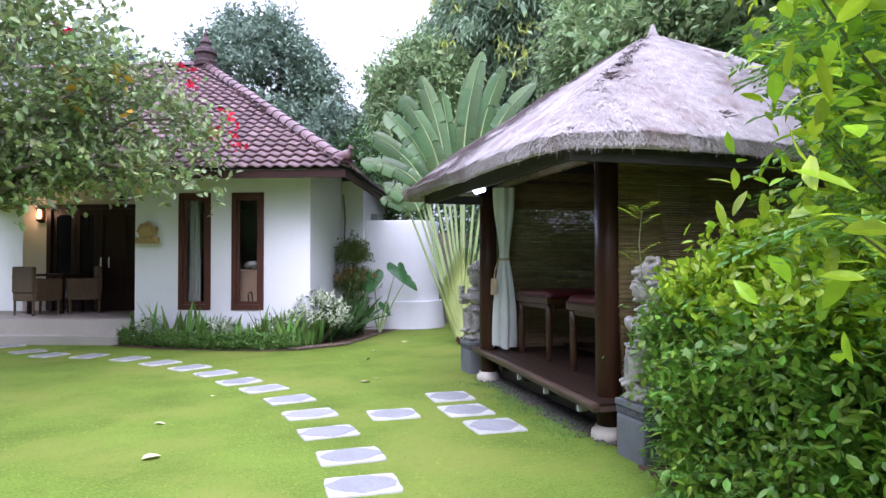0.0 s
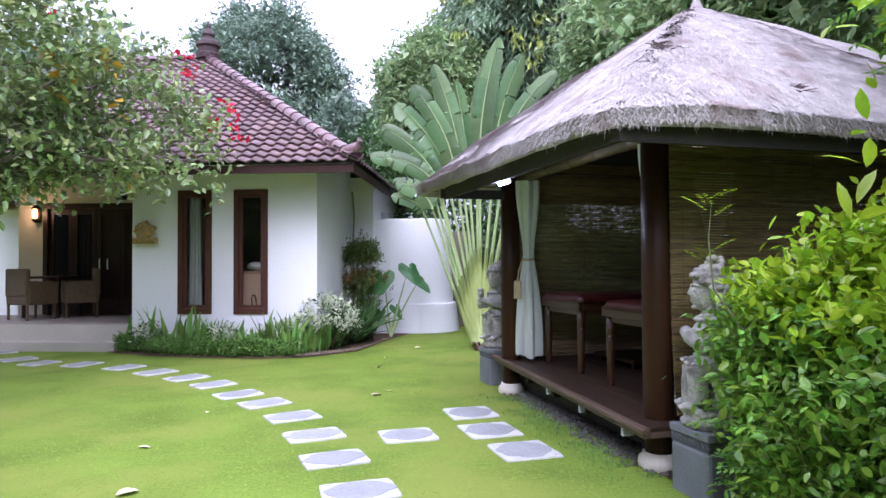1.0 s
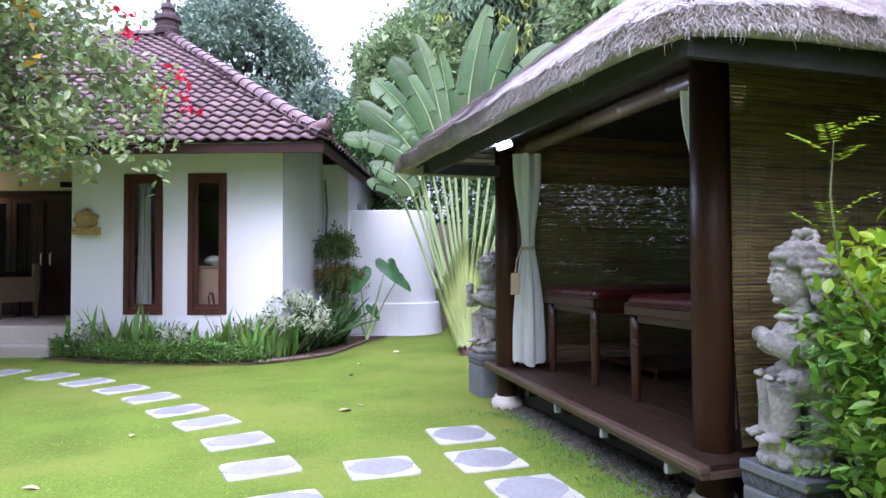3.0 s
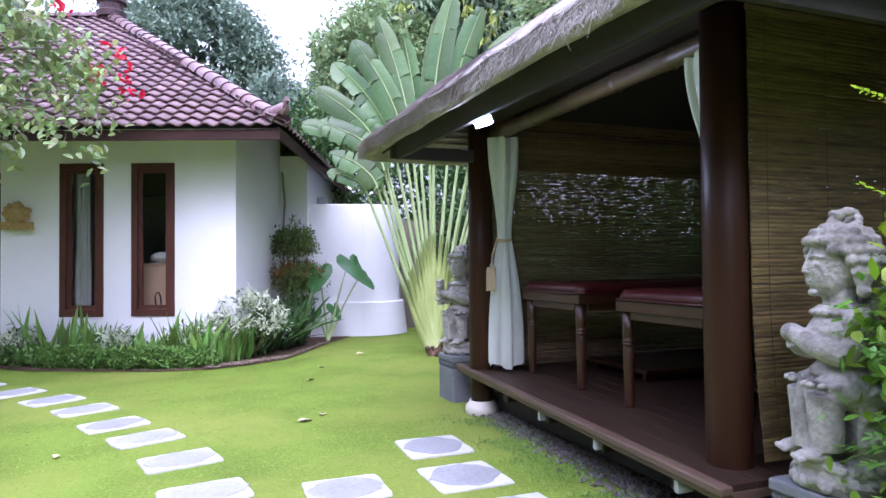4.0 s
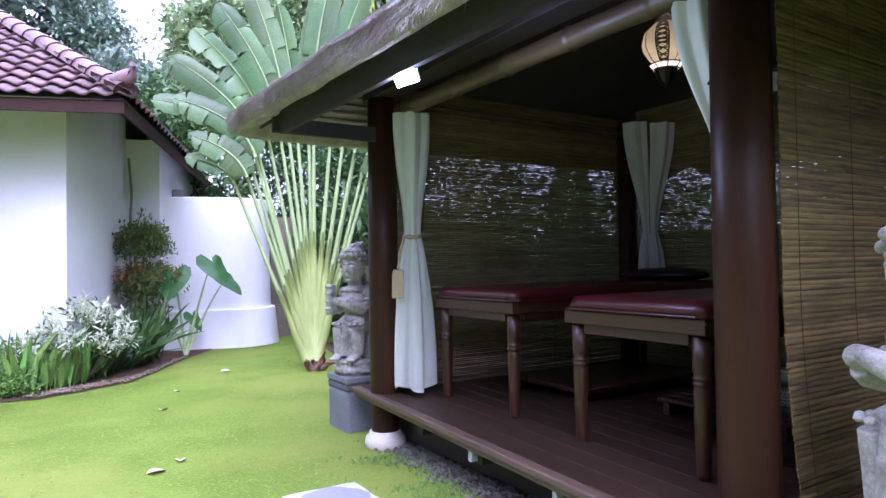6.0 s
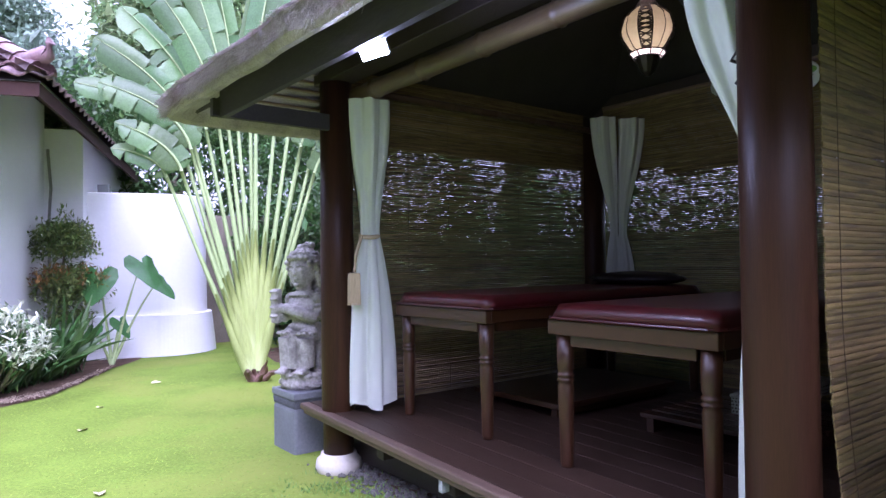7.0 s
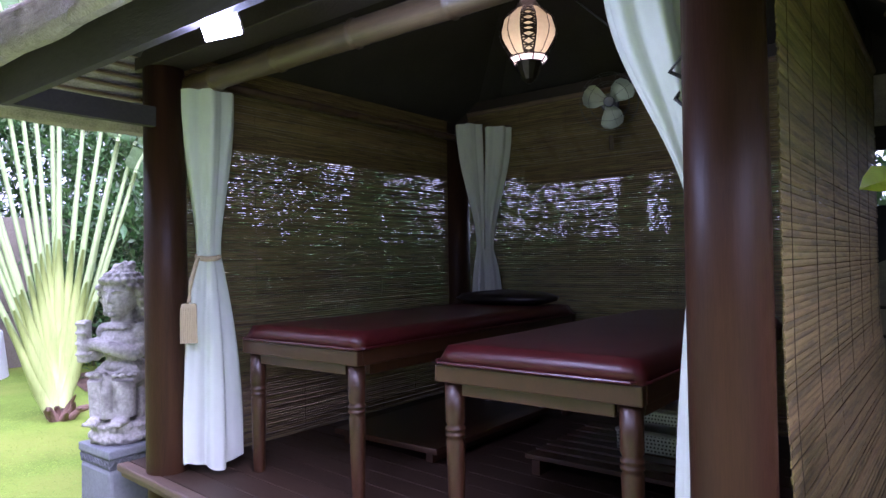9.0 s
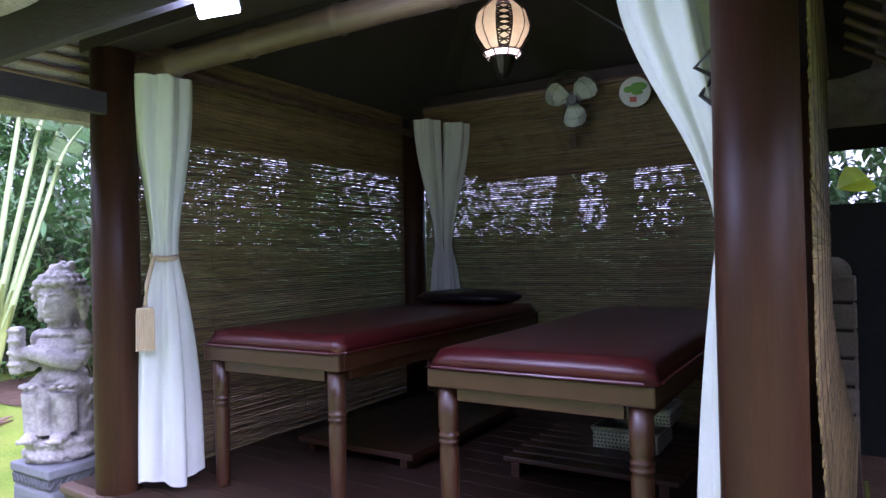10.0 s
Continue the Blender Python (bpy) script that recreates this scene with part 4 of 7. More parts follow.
# roof body: rounded pyramid of thatch
EX0, EX1, EY0, EY1 = 2.30, 6.44, 3.31, 7.30
RCX, RCY, APEX = (EX0 + EX1) / 2, (EY0 + EY1) / 2, 3.60
EAVE = 2.09


def skewed(v):
    """The front eave is not quite square to the sides."""
    v.x -= 0.045 * (v.y - RCY) / 2.0 * max(0.0, (RCX - v.x) / 2.0)
    return v


def roof_ring(a, b, z, n=96):
    out = []
    for k in range(n):
        t = 2 * math.pi * (k + 0.5) / n
        c, s = math.cos(t), math.sin(t)
        q = (abs(c) ** 20 + abs(s) ** 20) ** (-1 / 20)
        out.append(skewed(Vector((RCX + a * c * q, RCY + b * s * q, z))))
    return out


HA, HB = (EX1 - EX0) / 2, (EY1 - EY0) / 2


def thatch_z(f):
    """Height of the thatch surface at f from the eave (0) to the apex (1)."""
    return EAVE + 0.06 + (APEX - EAVE - 0.06) * (f + 0.035 * math.sin(math.pi * f))


roofp = thing("thatched_roof", ID, "weathered grey-brown grass thatch roof with a shaggy eave", "roof", kind="structure")
bm = bmesh.new()
levels = [(HA - 0.66, HB - 0.66, EAVE + 0.385), (HA - 0.30, HB - 0.30, EAVE + 0.16), (HA - 0.12, HB - 0.12, EAVE + 0.02), (HA - 0.075, HB - 0.075, EAVE - 0.035), (HA - 0.035, HB - 0.035, EAVE - 0.045), (HA - 0.008, HB - 0.008, EAVE - 0.02)]
for i in range(0, 13):
    f = i / 12
    levels.append((HA * (1 - f) + 0.015 - 0.012 * (i == 0), HB * (1 - f) + 0.015 - 0.012 * (i == 0), thatch_z(f)))
rings = []
for a, b, z in levels:
    ring = []
    for v in roof_ring(a, b, z, 128):
        j = 0.03 * noise.noise(v * 2.2) + 0.012 * noise.noise(v * 9)
        ring.append(bm.verts.new(v + Vector((0, 0, j if z > EAVE + 0.055 else 0.4 * j))))
    rings.append(ring)
for r0, r1 in zip(rings, rings[1:]):
    for k in range(128):
        bm.faces.new((r0[k], r0[(k + 1) % 128], r1[(k + 1) % 128], r1[k]))
bm.faces.new(rings[-1])
part("thatch_body", bm, M_THATCH, roofp)


def surf(t, f):
    c, s = math.cos(t), math.sin(t)
    q = (abs(c) ** 20 + abs(s) ** 20) ** (-1 / 20)
    k = 1 - f
    v = skewed(Vector((RCX + (HA * k + 0.01) * c * q, RCY + (HB * k + 0.01) * s * q, thatch_z(f))))
    return v + Vector((0, 0, 0.03 * noise.noise(v * 2.2) + 0.012 * noise.noise(v * 9)))


# straw laid down the slope
V, F = [], []
rs = random.Random(11)
for i in range(52000):
    f = 1 - math.sqrt(rs.uniform(0.0, 1.0))
    t = rs.uniform(math.radians(95), math.radians(300))
    p = surf(t, f)
    e = surf(t + rs.uniform(-0.012, 0.012) * (1 + 2 * f), max(0.0, f - 0.03))
    d = (e - p).normalized()
    nrm = Vector((p.x - RCX, p.y - RCY, 2.2)).normalized()
    s = d.cross(nrm).normalized()
    d = (d + s * rs.gauss(0, 0.20)).normalized()
    L, w = rs.uniform(0.04, 0.11), rs.uniform(0.0022, 0.0055)
    lift0, lift1 = rs.uniform(-0.004, 0.006), rs.uniform(0.002, 0.011)
    a, b = p + nrm * lift0, p + d * L + nrm * lift1
    o = len(V)
    V += [a - s * w, a + s * w, b]
    F.append((o, o + 1, o + 2))
for i in range(30000):
    t = rs.uniform(math.radians(85), math.radians(310))
    p = surf(t, 0.0)
    out = Vector((p.x - RCX, p.y - RCY, 0)).normalized()
    s = out.cross(Vector((0, 0, 1)))
    a = p + Vector((0, 0, rs.uniform(-0.085, 0.012))) - out * rs.uniform(0.0, 0.05)
    L = rs.uniform(0.012, 0.045) * (1.8 if rs.random() < 0.05 else 1)
    b = a + out * rs.uniform(-0.01, 0.04) + Vector((0, 0, -L)) + s * rs.gauss(0, 0.02)
    w = rs.uniform(0.0014, 0.0034)
    o = len(V)
    V += [a - s * w, a + s * w, b]
    F.append((o, o + 1, o + 2))
part_data("straw", V, F, M_STRAW, roofp, "loose straw of the thatch, greyed by weather", "stuff")
# dark rotted tufts along the hips, a knot at the apex
V, F = [], []
for hip in (radians(225 + 1), radians(135)):
    for i in range(64):
        f = rs.choice((rs.uniform(0.15, 0.97), rs.uniform(0.45, 0.9)))
        t0 = hip + rs.gauss(0, 0.03)
        for k in range(9):
            p = surf(t0 + rs.gauss(0, 0.012), min(0.985, f + rs.gauss(0, 0.012)))
            nrm = Vector((p.x - RCX, p.y - RCY, 2.2)).normalized()
            d = Vector((p.x - RCX, p.y - RCY, -1.2)).normalized()
            s = d.cross(nrm).normalized()
            e = p + (d + s * rs.gauss(0, 0.6)).normalized() * rs.uniform(0.03, 0.09) + nrm * rs.uniform(0.010, 0.035)
            o = len(V)
            V += [p - s * 0.006 + nrm * 0.004, p + s * 0.006 + nrm * 0.004, e]
            F.append((o, o + 1, o + 2))
for t0, f in ((radians(251), 0.15), (radians(226), 0.36), (radians(227), 0.33)):
    for k in range(26):
        p = surf(t0 + rs.gauss(0, 0.012), f + rs.gauss(0, 0.010))
        nrm = Vector((p.x - RCX, p.y - RCY, 2.2)).normalized()
        s = Vector((p.x - RCX, p.y - RCY, -1.2)).cross(nrm).normalized()
        e = p + s * rs.gauss(0, 0.05) + nrm * rs.uniform(0.01, 0.03)
        o = len(V)
        V += [p + Vector((0, 0, 0.012)), p + Vector((0, 0, -0.004)) + nrm * 0.006, e]
        F.append((o, o + 1, o + 2))
part_data("hip_tufts", V, F, M_TUFT, roofp, "dark rotted straw along the hips", "stuff")
bm = bmesh.new()
lathe(bm, [(0.07, -0.06), (0.05, -0.01), (0.03, 0.04), (0.008, 0.09)], 10, (RCX, RCY, APEX))
part("apex_knot", bm, M_THATCH, roofp)
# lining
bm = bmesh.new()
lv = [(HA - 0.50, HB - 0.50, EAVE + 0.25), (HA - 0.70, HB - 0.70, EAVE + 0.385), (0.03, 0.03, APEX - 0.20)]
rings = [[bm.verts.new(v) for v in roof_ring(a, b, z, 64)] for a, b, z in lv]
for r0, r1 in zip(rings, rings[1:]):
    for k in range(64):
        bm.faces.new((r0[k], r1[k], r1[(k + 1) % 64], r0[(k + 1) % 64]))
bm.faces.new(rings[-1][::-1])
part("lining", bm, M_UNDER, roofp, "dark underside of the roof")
# grey eave board all round and rafters of bamboo
for x0, x1, y0, y1, zb, zt in ((2.435, 2.465, 3.405, 6.60, 1.965, EAVE + 0.08), (EX1 - 0.12, EX1 - 0.09, EY0 + 0.13, 6.60, 1.965, EAVE + 0.06),
                               (2.466, EX1 - 0.09, 3.405, 3.435, 1.965, EAVE + 0.06), (2.40, 3.05, 6.601, 6.64, 1.975, 2.065), (3.26, EX1 - 0.09, 6.86, 6.90, 1.975, 2.065)):
    bm = nbox(x0, x1, y0, y1, zb, zt)
    for v in bm.verts:
        # the front board follows the eave's slant
        if v.co.x < 2.5:
            v.co.x -= 0.010 * (v.co.y - 5.0)
    part("eave_board", bm, M_FASCIA_GREY, roofp, "grey weathered board along the eave")
for k in range(12):
    y = PY0 + k * (PY1 - PY0) / 11
    for sgn, xe in ((1, EX0 + 0.13), (-1, EX1 - 0.13)):
        bm = tube(bmesh.new(), [(xe + sgn * 0.06, y, EAVE + 0.045), (xe + sgn * 0.50, y, EAVE + 0.32)], 0.018, 8)
        part("rafter", bm, M_RAFTER, roofp)
for k in range(11):
    x = PX0 + k * (PX1 - PX0) / 10
    bm = tube(bmesh.new(), [(x, EY0 + 0.19, EAVE + 0.045), (x, EY0 + 0.63, EAVE + 0.32)], 0.018, 8)
    part("rafter", bm, M_RAFTER, roofp)
# split bamboo laths under the far overhang, a hip rafter between them
for k in range(7):
    d = 0.16 + 0.062 * k
    z = EAVE + 0.062 + 0.62 * (d - 0.16)
    part("lath", nbox(EX0 + d + 0.10, EX1 - d - 0.10, EY1 - d - 0.034, EY1 - d, z, z + 0.014, bevel=0.003), M_RAFTER, roofp, "split bamboo lath")
part("hip_rafter", tube(bmesh.new(), [(EX0 + 0.16, EY1 - 0.16, EAVE + 0.03), (EX0 + 0.75, EY1 - 0.75, EAVE + 0.40)], 0.030, 8), M_BEAM, roofp)


def slat_blind(m, width, ztop, zbot, label, bulge=0.0, seed=0, pitch=0.0132, fill=0.875):
    """A hanging blind of split bamboo: every slat is a piece, held by thin cords."""
    t = thing("bamboo_blind", m, label, "blind", "bamboo blinds")
    rs = random.Random(seed)
    hs = pitch * fill
    n = int((ztop - zbot) / pitch)
    protos = []
    for q in range(5):
        bm = bmesh.new()
        seg = 8
        ph = rs.uniform(0, 6)
        vs = []
        for k in range(seg + 1):
            x = width * k / seg
            dz = 0.0005 * math.sin(ph + 2.1 * k) + 0.0003 * math.sin(ph * 3 + 5.3 * k)
            vs.append([bm.verts.new((x, y, z + dz)) for y, z in ((-0.0012, 0), (-0.0032, hs / 2), (-0.0012, hs), (0.0016, hs), (0.0016, 0))])
        for r0, r1 in zip(vs, vs[1:]):
            for k in range(5):
                bm.faces.new((r0[k], r0[(k + 1) % 5], r1[(k + 1) % 5], r1[k]))
        bm.faces.new(vs[0][::-1])
        bm.faces.new(vs[-1])
        protos.append(mesh_of("slat", bm, M_BLIND))
    for i in range(n):
        f = i / n
        o = new("slat", protos[rs.randrange(5)])
        o.parent = t
        sway = max(0.0, (f - 0.60) / 0.40) ** 1.6
        yb = -bulge * sway
        o.location = (rs.uniform(-0.002, 0.003), yb + rs.uniform(-0.001, 0.001), ztop - i * pitch + rs.uniform(-0.0005, 0.0005))
        o.rotation_euler = (rs.uniform(-0.15, 0.15), rs.uniform(-0.0004, 0.0004), -0.5 * bulge * sway)
    for k in range(7):
        x = width * (0.04 + 0.92 * k / 6)
        pts = [(x, -0.0062 - bulge * max(0.0, (j / 20 - 0.60) / 0.40) ** 1.6, ztop - (ztop - zbot) * j / 20) for j in range(21)]
        part("cord", tube(bmesh.new(), pts, 0.0010, 5), M_BLINDCORD, t)
    bm = tube(bmesh.new(), [(0, 0, ztop + 0.028), (width, 0, ztop + 0.028)], 0.016, 8)
    part("head_rail", bm, M_RAFTER, t)
    return t


slat_blind(pose(PX0 + 0.11, PY1 + 0.015, 0, 0, 0, 0), PX1 - PX0 - 0.2, 2.40, 0.325, "split bamboo blind closing the far side of the pavilion", seed=1)
slat_blind(pose(PX1 + 0.015, PY1 - 0.11, 0, 0, 0, -90), PY1 - PY0 - 0.2, 2.40, 0.305, "split bamboo blind closing the back of the pavilion", seed=2)
slat_blind(pose(PX0 + 0.025, PY0 - 0.112, 0, 0, 0, 0), PX1 - PX0 - 0.055, 2.23, 0.34, "split bamboo blind bulging outwards at its foot", bulge=0.05, seed=3, pitch=0.0185, fill=0.90)

# flood lamp under the eave
fl = thing("flood_light", look((2.530, 5.285, 1.995), (1.22, 3.85, 1.02), -14), "small square white flood lamp shining under the eave", "flood light")
part("housing", nbox(-0.054, 0.054, -0.040, 0.040, -0.001, 0.035, bevel=0.008), M_GREYBOX, fl)
part("lens", nbox(-0.049, 0.049, -0.035, 0.035, -0.016, -0.002, bevel=0.002), M_FLOOD, fl, "glaring cool white lens")
bm = tube(bmesh.new(), [(-0.05, 0.03, 0.03), (-0.05, 0.05, 0.08), (0.05, 0.05, 0.08), (0.05, 0.03, 0.03)], 0.008, 6)
part("bracket", bm, M_DARKMETAL, fl)
flood = new("flood_light_beam", bpy.data.lights.new("flood_light_beam", "POINT"))
flood.data.energy, flood.data.color, flood.data.shadow_soft_size = 3.5, (0.78, 0.88, 1.0), 0.04
flood.matrix_world = look((2.530, 5.285, 1.995), (1.22, 3.85, 1.02)) @ Matrix.Translation((0, 0, -0.09))
o = thing("junction_box", pose(3.09, 6.83, 2.08), "small grey junction box on the post", "junction box")
part("case", nbox(-0.03, 0.03, 0.0, 0.05, -0.04, 0.05, bevel=0.006), M_GREYBOX, o)


# massage tables
def massage_table(m, label):
    t = thing("massage_table", m, label, "massage table", "massage tables")
    W, L = 0.78, 1.92
    bm = bmesh.new()
    box(bm, 0.0, 0.035, 0, W, 0.60, 0.665, 0.006)
    box(bm, L - 0.035, L, 0, W, 0.60, 0.665, 0.006)
    box(bm, 0.035, L - 0.035, 0, 0.035, 0.60, 0.665, 0.006)
    box(bm, 0.035, L - 0.035, W - 0.035, W, 0.60, 0.665, 0.006)
    part("top_rail", bm, M_TABLEWOOD, t)
    bm = bmesh.new()
    box(bm, 0.03, 0.055, 0.10, W - 0.10, 0.553, 0.599, 0.004)
    box(bm, L - 0.055, L - 0.03, 0.10, W - 0.10, 0.553, 0.599, 0.004)
    box(bm, 0.10, L - 0.10, 0.03, 0.055, 0.553, 0.599, 0.004)
    box(bm, 0.10, L - 0.10, W - 0.055, W - 0.03, 0.553, 0.599, 0.004)
    part("apron", bm, M_TABLEWOOD, t)
    for x in (0.05, L - 0.05):
        for y in (0.055, W - 0.055):
            bm = bmesh.new()
            prof = [(0.025, 0.0), (0.028, 0.02), (0.034, 0.30), (0.035, 0.37), (0.030, 0.385), (0.037, 0.391), (0.037, 0.401), (0.030, 0.407), (0.037, 0.413), (0.037, 0.423), (0.030, 0.430), (0.036, 0.445), (0.037, 0.599)]
            lathe(bm, [(q, 0.033 + 0.566 / 0.599 * h) for q, h in prof], 18, (x, y, 0))
            part("leg", bm, M_TABLEWOOD, t, "turned leg with two rings", True)
    bm = bmesh.new()
    nx, ny = 40, 18
    gv = []
    for i in range(nx + 1):
        row = []
        for j in range(ny + 1):
            u, v = i / nx, j / ny
            eu = min(u, 1 - u) * (L + 0.02) / 0.07
            ev = min(v, 1 - v) * (W + 0.02) / 0.07
            e = min(1, eu) * (2 - min(1, eu)), min(1, ev) * (2 - min(1, ev))
            z = 0.668 + 0.066 * (max(0.0, min(e)) ** 0.55) + 0.004 * math.sin(3.14 * u) * math.sin(3.14 * v)
            z += 0.0018 * noise.noise(Vector((u * 9, v * 5, 0)))
            row.append(bm.verts.new((-0.01 + u * (L + 0.02), -0.01 + v * (W + 0.02), z)))
        gv.append(row)
    for i in range(nx):
        for j in range(ny):
            bm.faces.new((gv[i][j], gv[i + 1][j], gv[i + 1][j + 1], gv[i][j + 1]))
    rim = [gv[i][0] for i in range(nx + 1)] + [gv[nx][j] for j in range(1, ny + 1)] + [gv[i][ny] for i in range(nx - 1, -1, -1)] + [gv[0][j] for j in range(ny - 1, 0, -1)]
    bm.faces.new(rim[::-1])
    cush = part("cushion", bm, M_VINYL, t, "padded burgundy vinyl top", True)
    pts = [(-0.014, 0.03, 0.672), (-0.014, W - 0.03, 0.672), (0.03, W + 0.014, 0.672), (L - 0.03, W + 0.014, 0.672), (L + 0.014, W - 0.03, 0.672), (L + 0.014, 0.03, 0.672), (L - 0.03, -0.014, 0.672), (0.03, -0.014, 0.672), (-0.014, 0.03, 0.672)]
    part("piping", tube(bmesh.new(), pts, 0.005, 6), M_VINYL, cush)
    return t


ta = massage_table(pose(3.36, 5.625, DECK_Z + 0.009, 0, 0, 0), "wooden massage table with a padded burgundy vinyl top and turned legs")
copy_thing(ta, pose(3.355, 4.440, DECK_Z - 0.006, 0, 0, 0))
bm = bmesh.new()
ball(bm, (0, 0, 0.042), 0.20, 0.36, 0.05, 24, 12, bumps=0.12, seed=2)
bol = thing("head_bolster", pose(5.08, 6.015, DECK_Z + 0.742), "flat dark head bolster lying on the massage table", "bolster")
part("cover", bm, M_BOLSTER, bol, smooth=True)

# low slatted shelf and basket under the tables
sh = thing("slatted_step", pose(4.15, 4.55, DECK_Z + 0.030), "low slatted wooden step on the deck under the table", "step")
for k in range(7):
    part("slat", nbox(0.0 + k * 0.105, 0.085 + k * 0.105, 0, 0.78, 0.07, 0.092, bevel=0.004), M_TABLEWOOD, sh)
for y in (0.04, 0.70):
    part("bearer", nbox(0, 0.73, y, y + 0.04, 0, 0.069), M_TABLEWOOD, sh)
sh2 = thing("low_platform", pose(3.95, 5.70, DECK_Z + 0.045), "low dark wooden platform on the deck under the table", "platform")
part("board", nbox(0, 1.1, 0, 0.72, 0.05, 0.08, bevel=0.005), M_TABLEWOOD, sh2)
for y in (0.05, 0.63):
    part("bearer", nbox(0.03, 1.07, y, y + 0.04, 0, 0.049), M_TABLEWOOD, sh2)


def basket(m, w, d, h, label):
    t = thing("basket", m, label, "basket", "baskets under the table")
    bm = bmesh.new()
    box(bm, -w / 2, w / 2, -d / 2, -d / 2 + 0.012, 0, h)
    box(bm, -w / 2, w / 2, d / 2 - 0.012, d / 2, 0, h)
    box(bm, -w / 2, -w / 2 + 0.012, -d / 2 + 0.012, d / 2 - 0.012, 0, h)
    box(bm, w / 2 - 0.012, w / 2, -d / 2 + 0.012, d / 2 - 0.012, 0, h)
    box(bm, -w / 2 + 0.012, w / 2 - 0.012, -d / 2 + 0.012, d / 2 - 0.012, 0, 0.012)
    part("weave", bm, M_BASKET, t)
    # rows of dark holes in the woven sides
    bm = bmesh.new()
    nx = int(w / 0.017)
    for i in range(nx):
        for j in range(int(h / 0.017)):
            u, zz = -w / 2 + 0.010 + i * (w - 0.02) / (nx - 1), 0.012 + j * 0.017
            if j % 2:
                u += 0.004
            box(bm, -w / 2 - 0.0012, -w / 2 + 0.002, (u - 0.0042) * d / w, (u + 0.0042) * d / w, zz - 0.004, zz + 0.004)
            box(bm, u - 0.0042, u + 0.0042, -d / 2 - 0.0012, -d / 2 + 0.002, zz - 0.004, zz + 0.004)
    tagged(part("weave_holes", bm, M_WEAVEDARK, t), kind="stuff")
    bm = bmesh.new()
    for a, b in (((-w / 2, -d / 2), (w / 2, -d / 2)), ((w / 2, -d / 2), (w / 2, d / 2)), ((w / 2, d / 2), (-w / 2, d / 2)), ((-w / 2, d / 2), (-w / 2, -d / 2))):
        tube(bm, [(*a, h), (*b, h)], 0.010, 6)
    part("rim", bm, M_BASKET, t)


basket(pose(4.62, 4.86, DECK_Z + 0.124), 0.30, 0.30, 0.09, "shallow silver woven basket on the slatted step")
basket(pose(4.72, 4.80, DECK_Z + 0.226), 0.26, 0.24, 0.07, "second woven tray stacked on the basket")

# pavilion curtains
drape("pavilion_curtain", 2.16, 0.395, 1.375, 0.20, 0.08, 0.245, 0.13, 6, pose(3.275, 6.545, 0, 0, 0, 62), "white cloth curtain tied back beside the post", seed=1, group="pavilion curtains", tie_dx=0.03, bottom_dx=0.02)
tie = thing("curtain_tieback", pose(3.275, 6.545, 0, 0, 0, 62), "beige curtain tieback with a straw-coloured tassel", "tieback")
bm = bmesh.new()
ring = [(0.03 + 0.052 * math.cos(a), 0.050 * math.sin(a), 1.372 + 0.012 * math.cos(a)) for a in np.linspace(0, 2 * math.pi, 20)]
tube(bm, ring, 0.013, 8)
part("band", bm, M_TASSEL, tie)
bm = tube(bmesh.new(), [(-0.02, 0.05, 1.365), (-0.08, 0.085, 1.25), (-0.10, 0.095, 1.16)], 0.010, 8)
part("cord", bm, M_TASSEL, tie)
bm = nbox(-0.034, 0.034, -0.012, 0.012, 0.0, 0.17, bevel=0.008)
for k in range(9):
    tube(bm, [(-0.032 + 0.008 * k, -0.012, 0.15), (-0.034 + 0.0085 * k, -0.013, -0.012)], 0.0042, 5)
bmesh.ops.transform(bm, matrix=pose(-0.10, 0.095, 0.985, 0, 0, -100), verts=bm.verts[:])
part("tassel", bm, M_TASSEL, tie, "flat straw-coloured tassel")
drape("pavilion_curtain", 2.17, 0.40, 1.38, 0.24, 0.045, 0.20, 0.085, 6, pose(3.30, 4.39, 0, 0, 0, 68), "white cloth curtain gathered behind the post", seed=2, group="pavilion curtains", tie_dx=-0.18, bottom_dx=-0.205)
drape("pavilion_curtain", 2.30, 0.95, 1.42, 0.17, 0.05, 0.12, 0.06, 5, pose(5.31, 6.45, 0, 0, 0, -40), "white cloth curtain tied in the corner of the pavilion", seed=6, group="pavilion curtains", tie_dx=0.07, bottom_dx=0.07)
drape("pavilion_curtain", 2.28, 0.95, 1.40, 0.17, 0.05, 0.12, 0.06, 5, pose(5.44, 6.30, 0, 0, 0, -50), "white cloth curtain hanging at the back post", seed=7, group="pavilion curtains", tie_dx=-0.07, bottom_dx=-0.05)
o = thing("tied_rope", ID, "thin black rope tied round the post", "rope")
part("line", tube(bmesh.new(), [(3.210, 4.240, 1.79), (3.50, 4.53, 2.035), (3.79, 4.82, 2.305), (4.08, 5.11, 2.58), (4.366, 5.392, 2.85)], 0.0035, 6), M_CORD, o)
bm = bmesh.new()
tube(bm, [(3.210, 4.240, 1.79), (3.190, 4.270, 1.74), (3.180, 4.230, 1.70), (3.200, 4.190, 1.73), (3.210, 4.240, 1.79)], 0.006, 6)
tube(bm, [(3.200, 4.230, 1.78), (3.180, 4.280, 1.81), (3.160, 4.240, 1.84), (3.180, 4.200, 1.80)], 0.006, 6)
part("knot", bm, M_CORD, o)

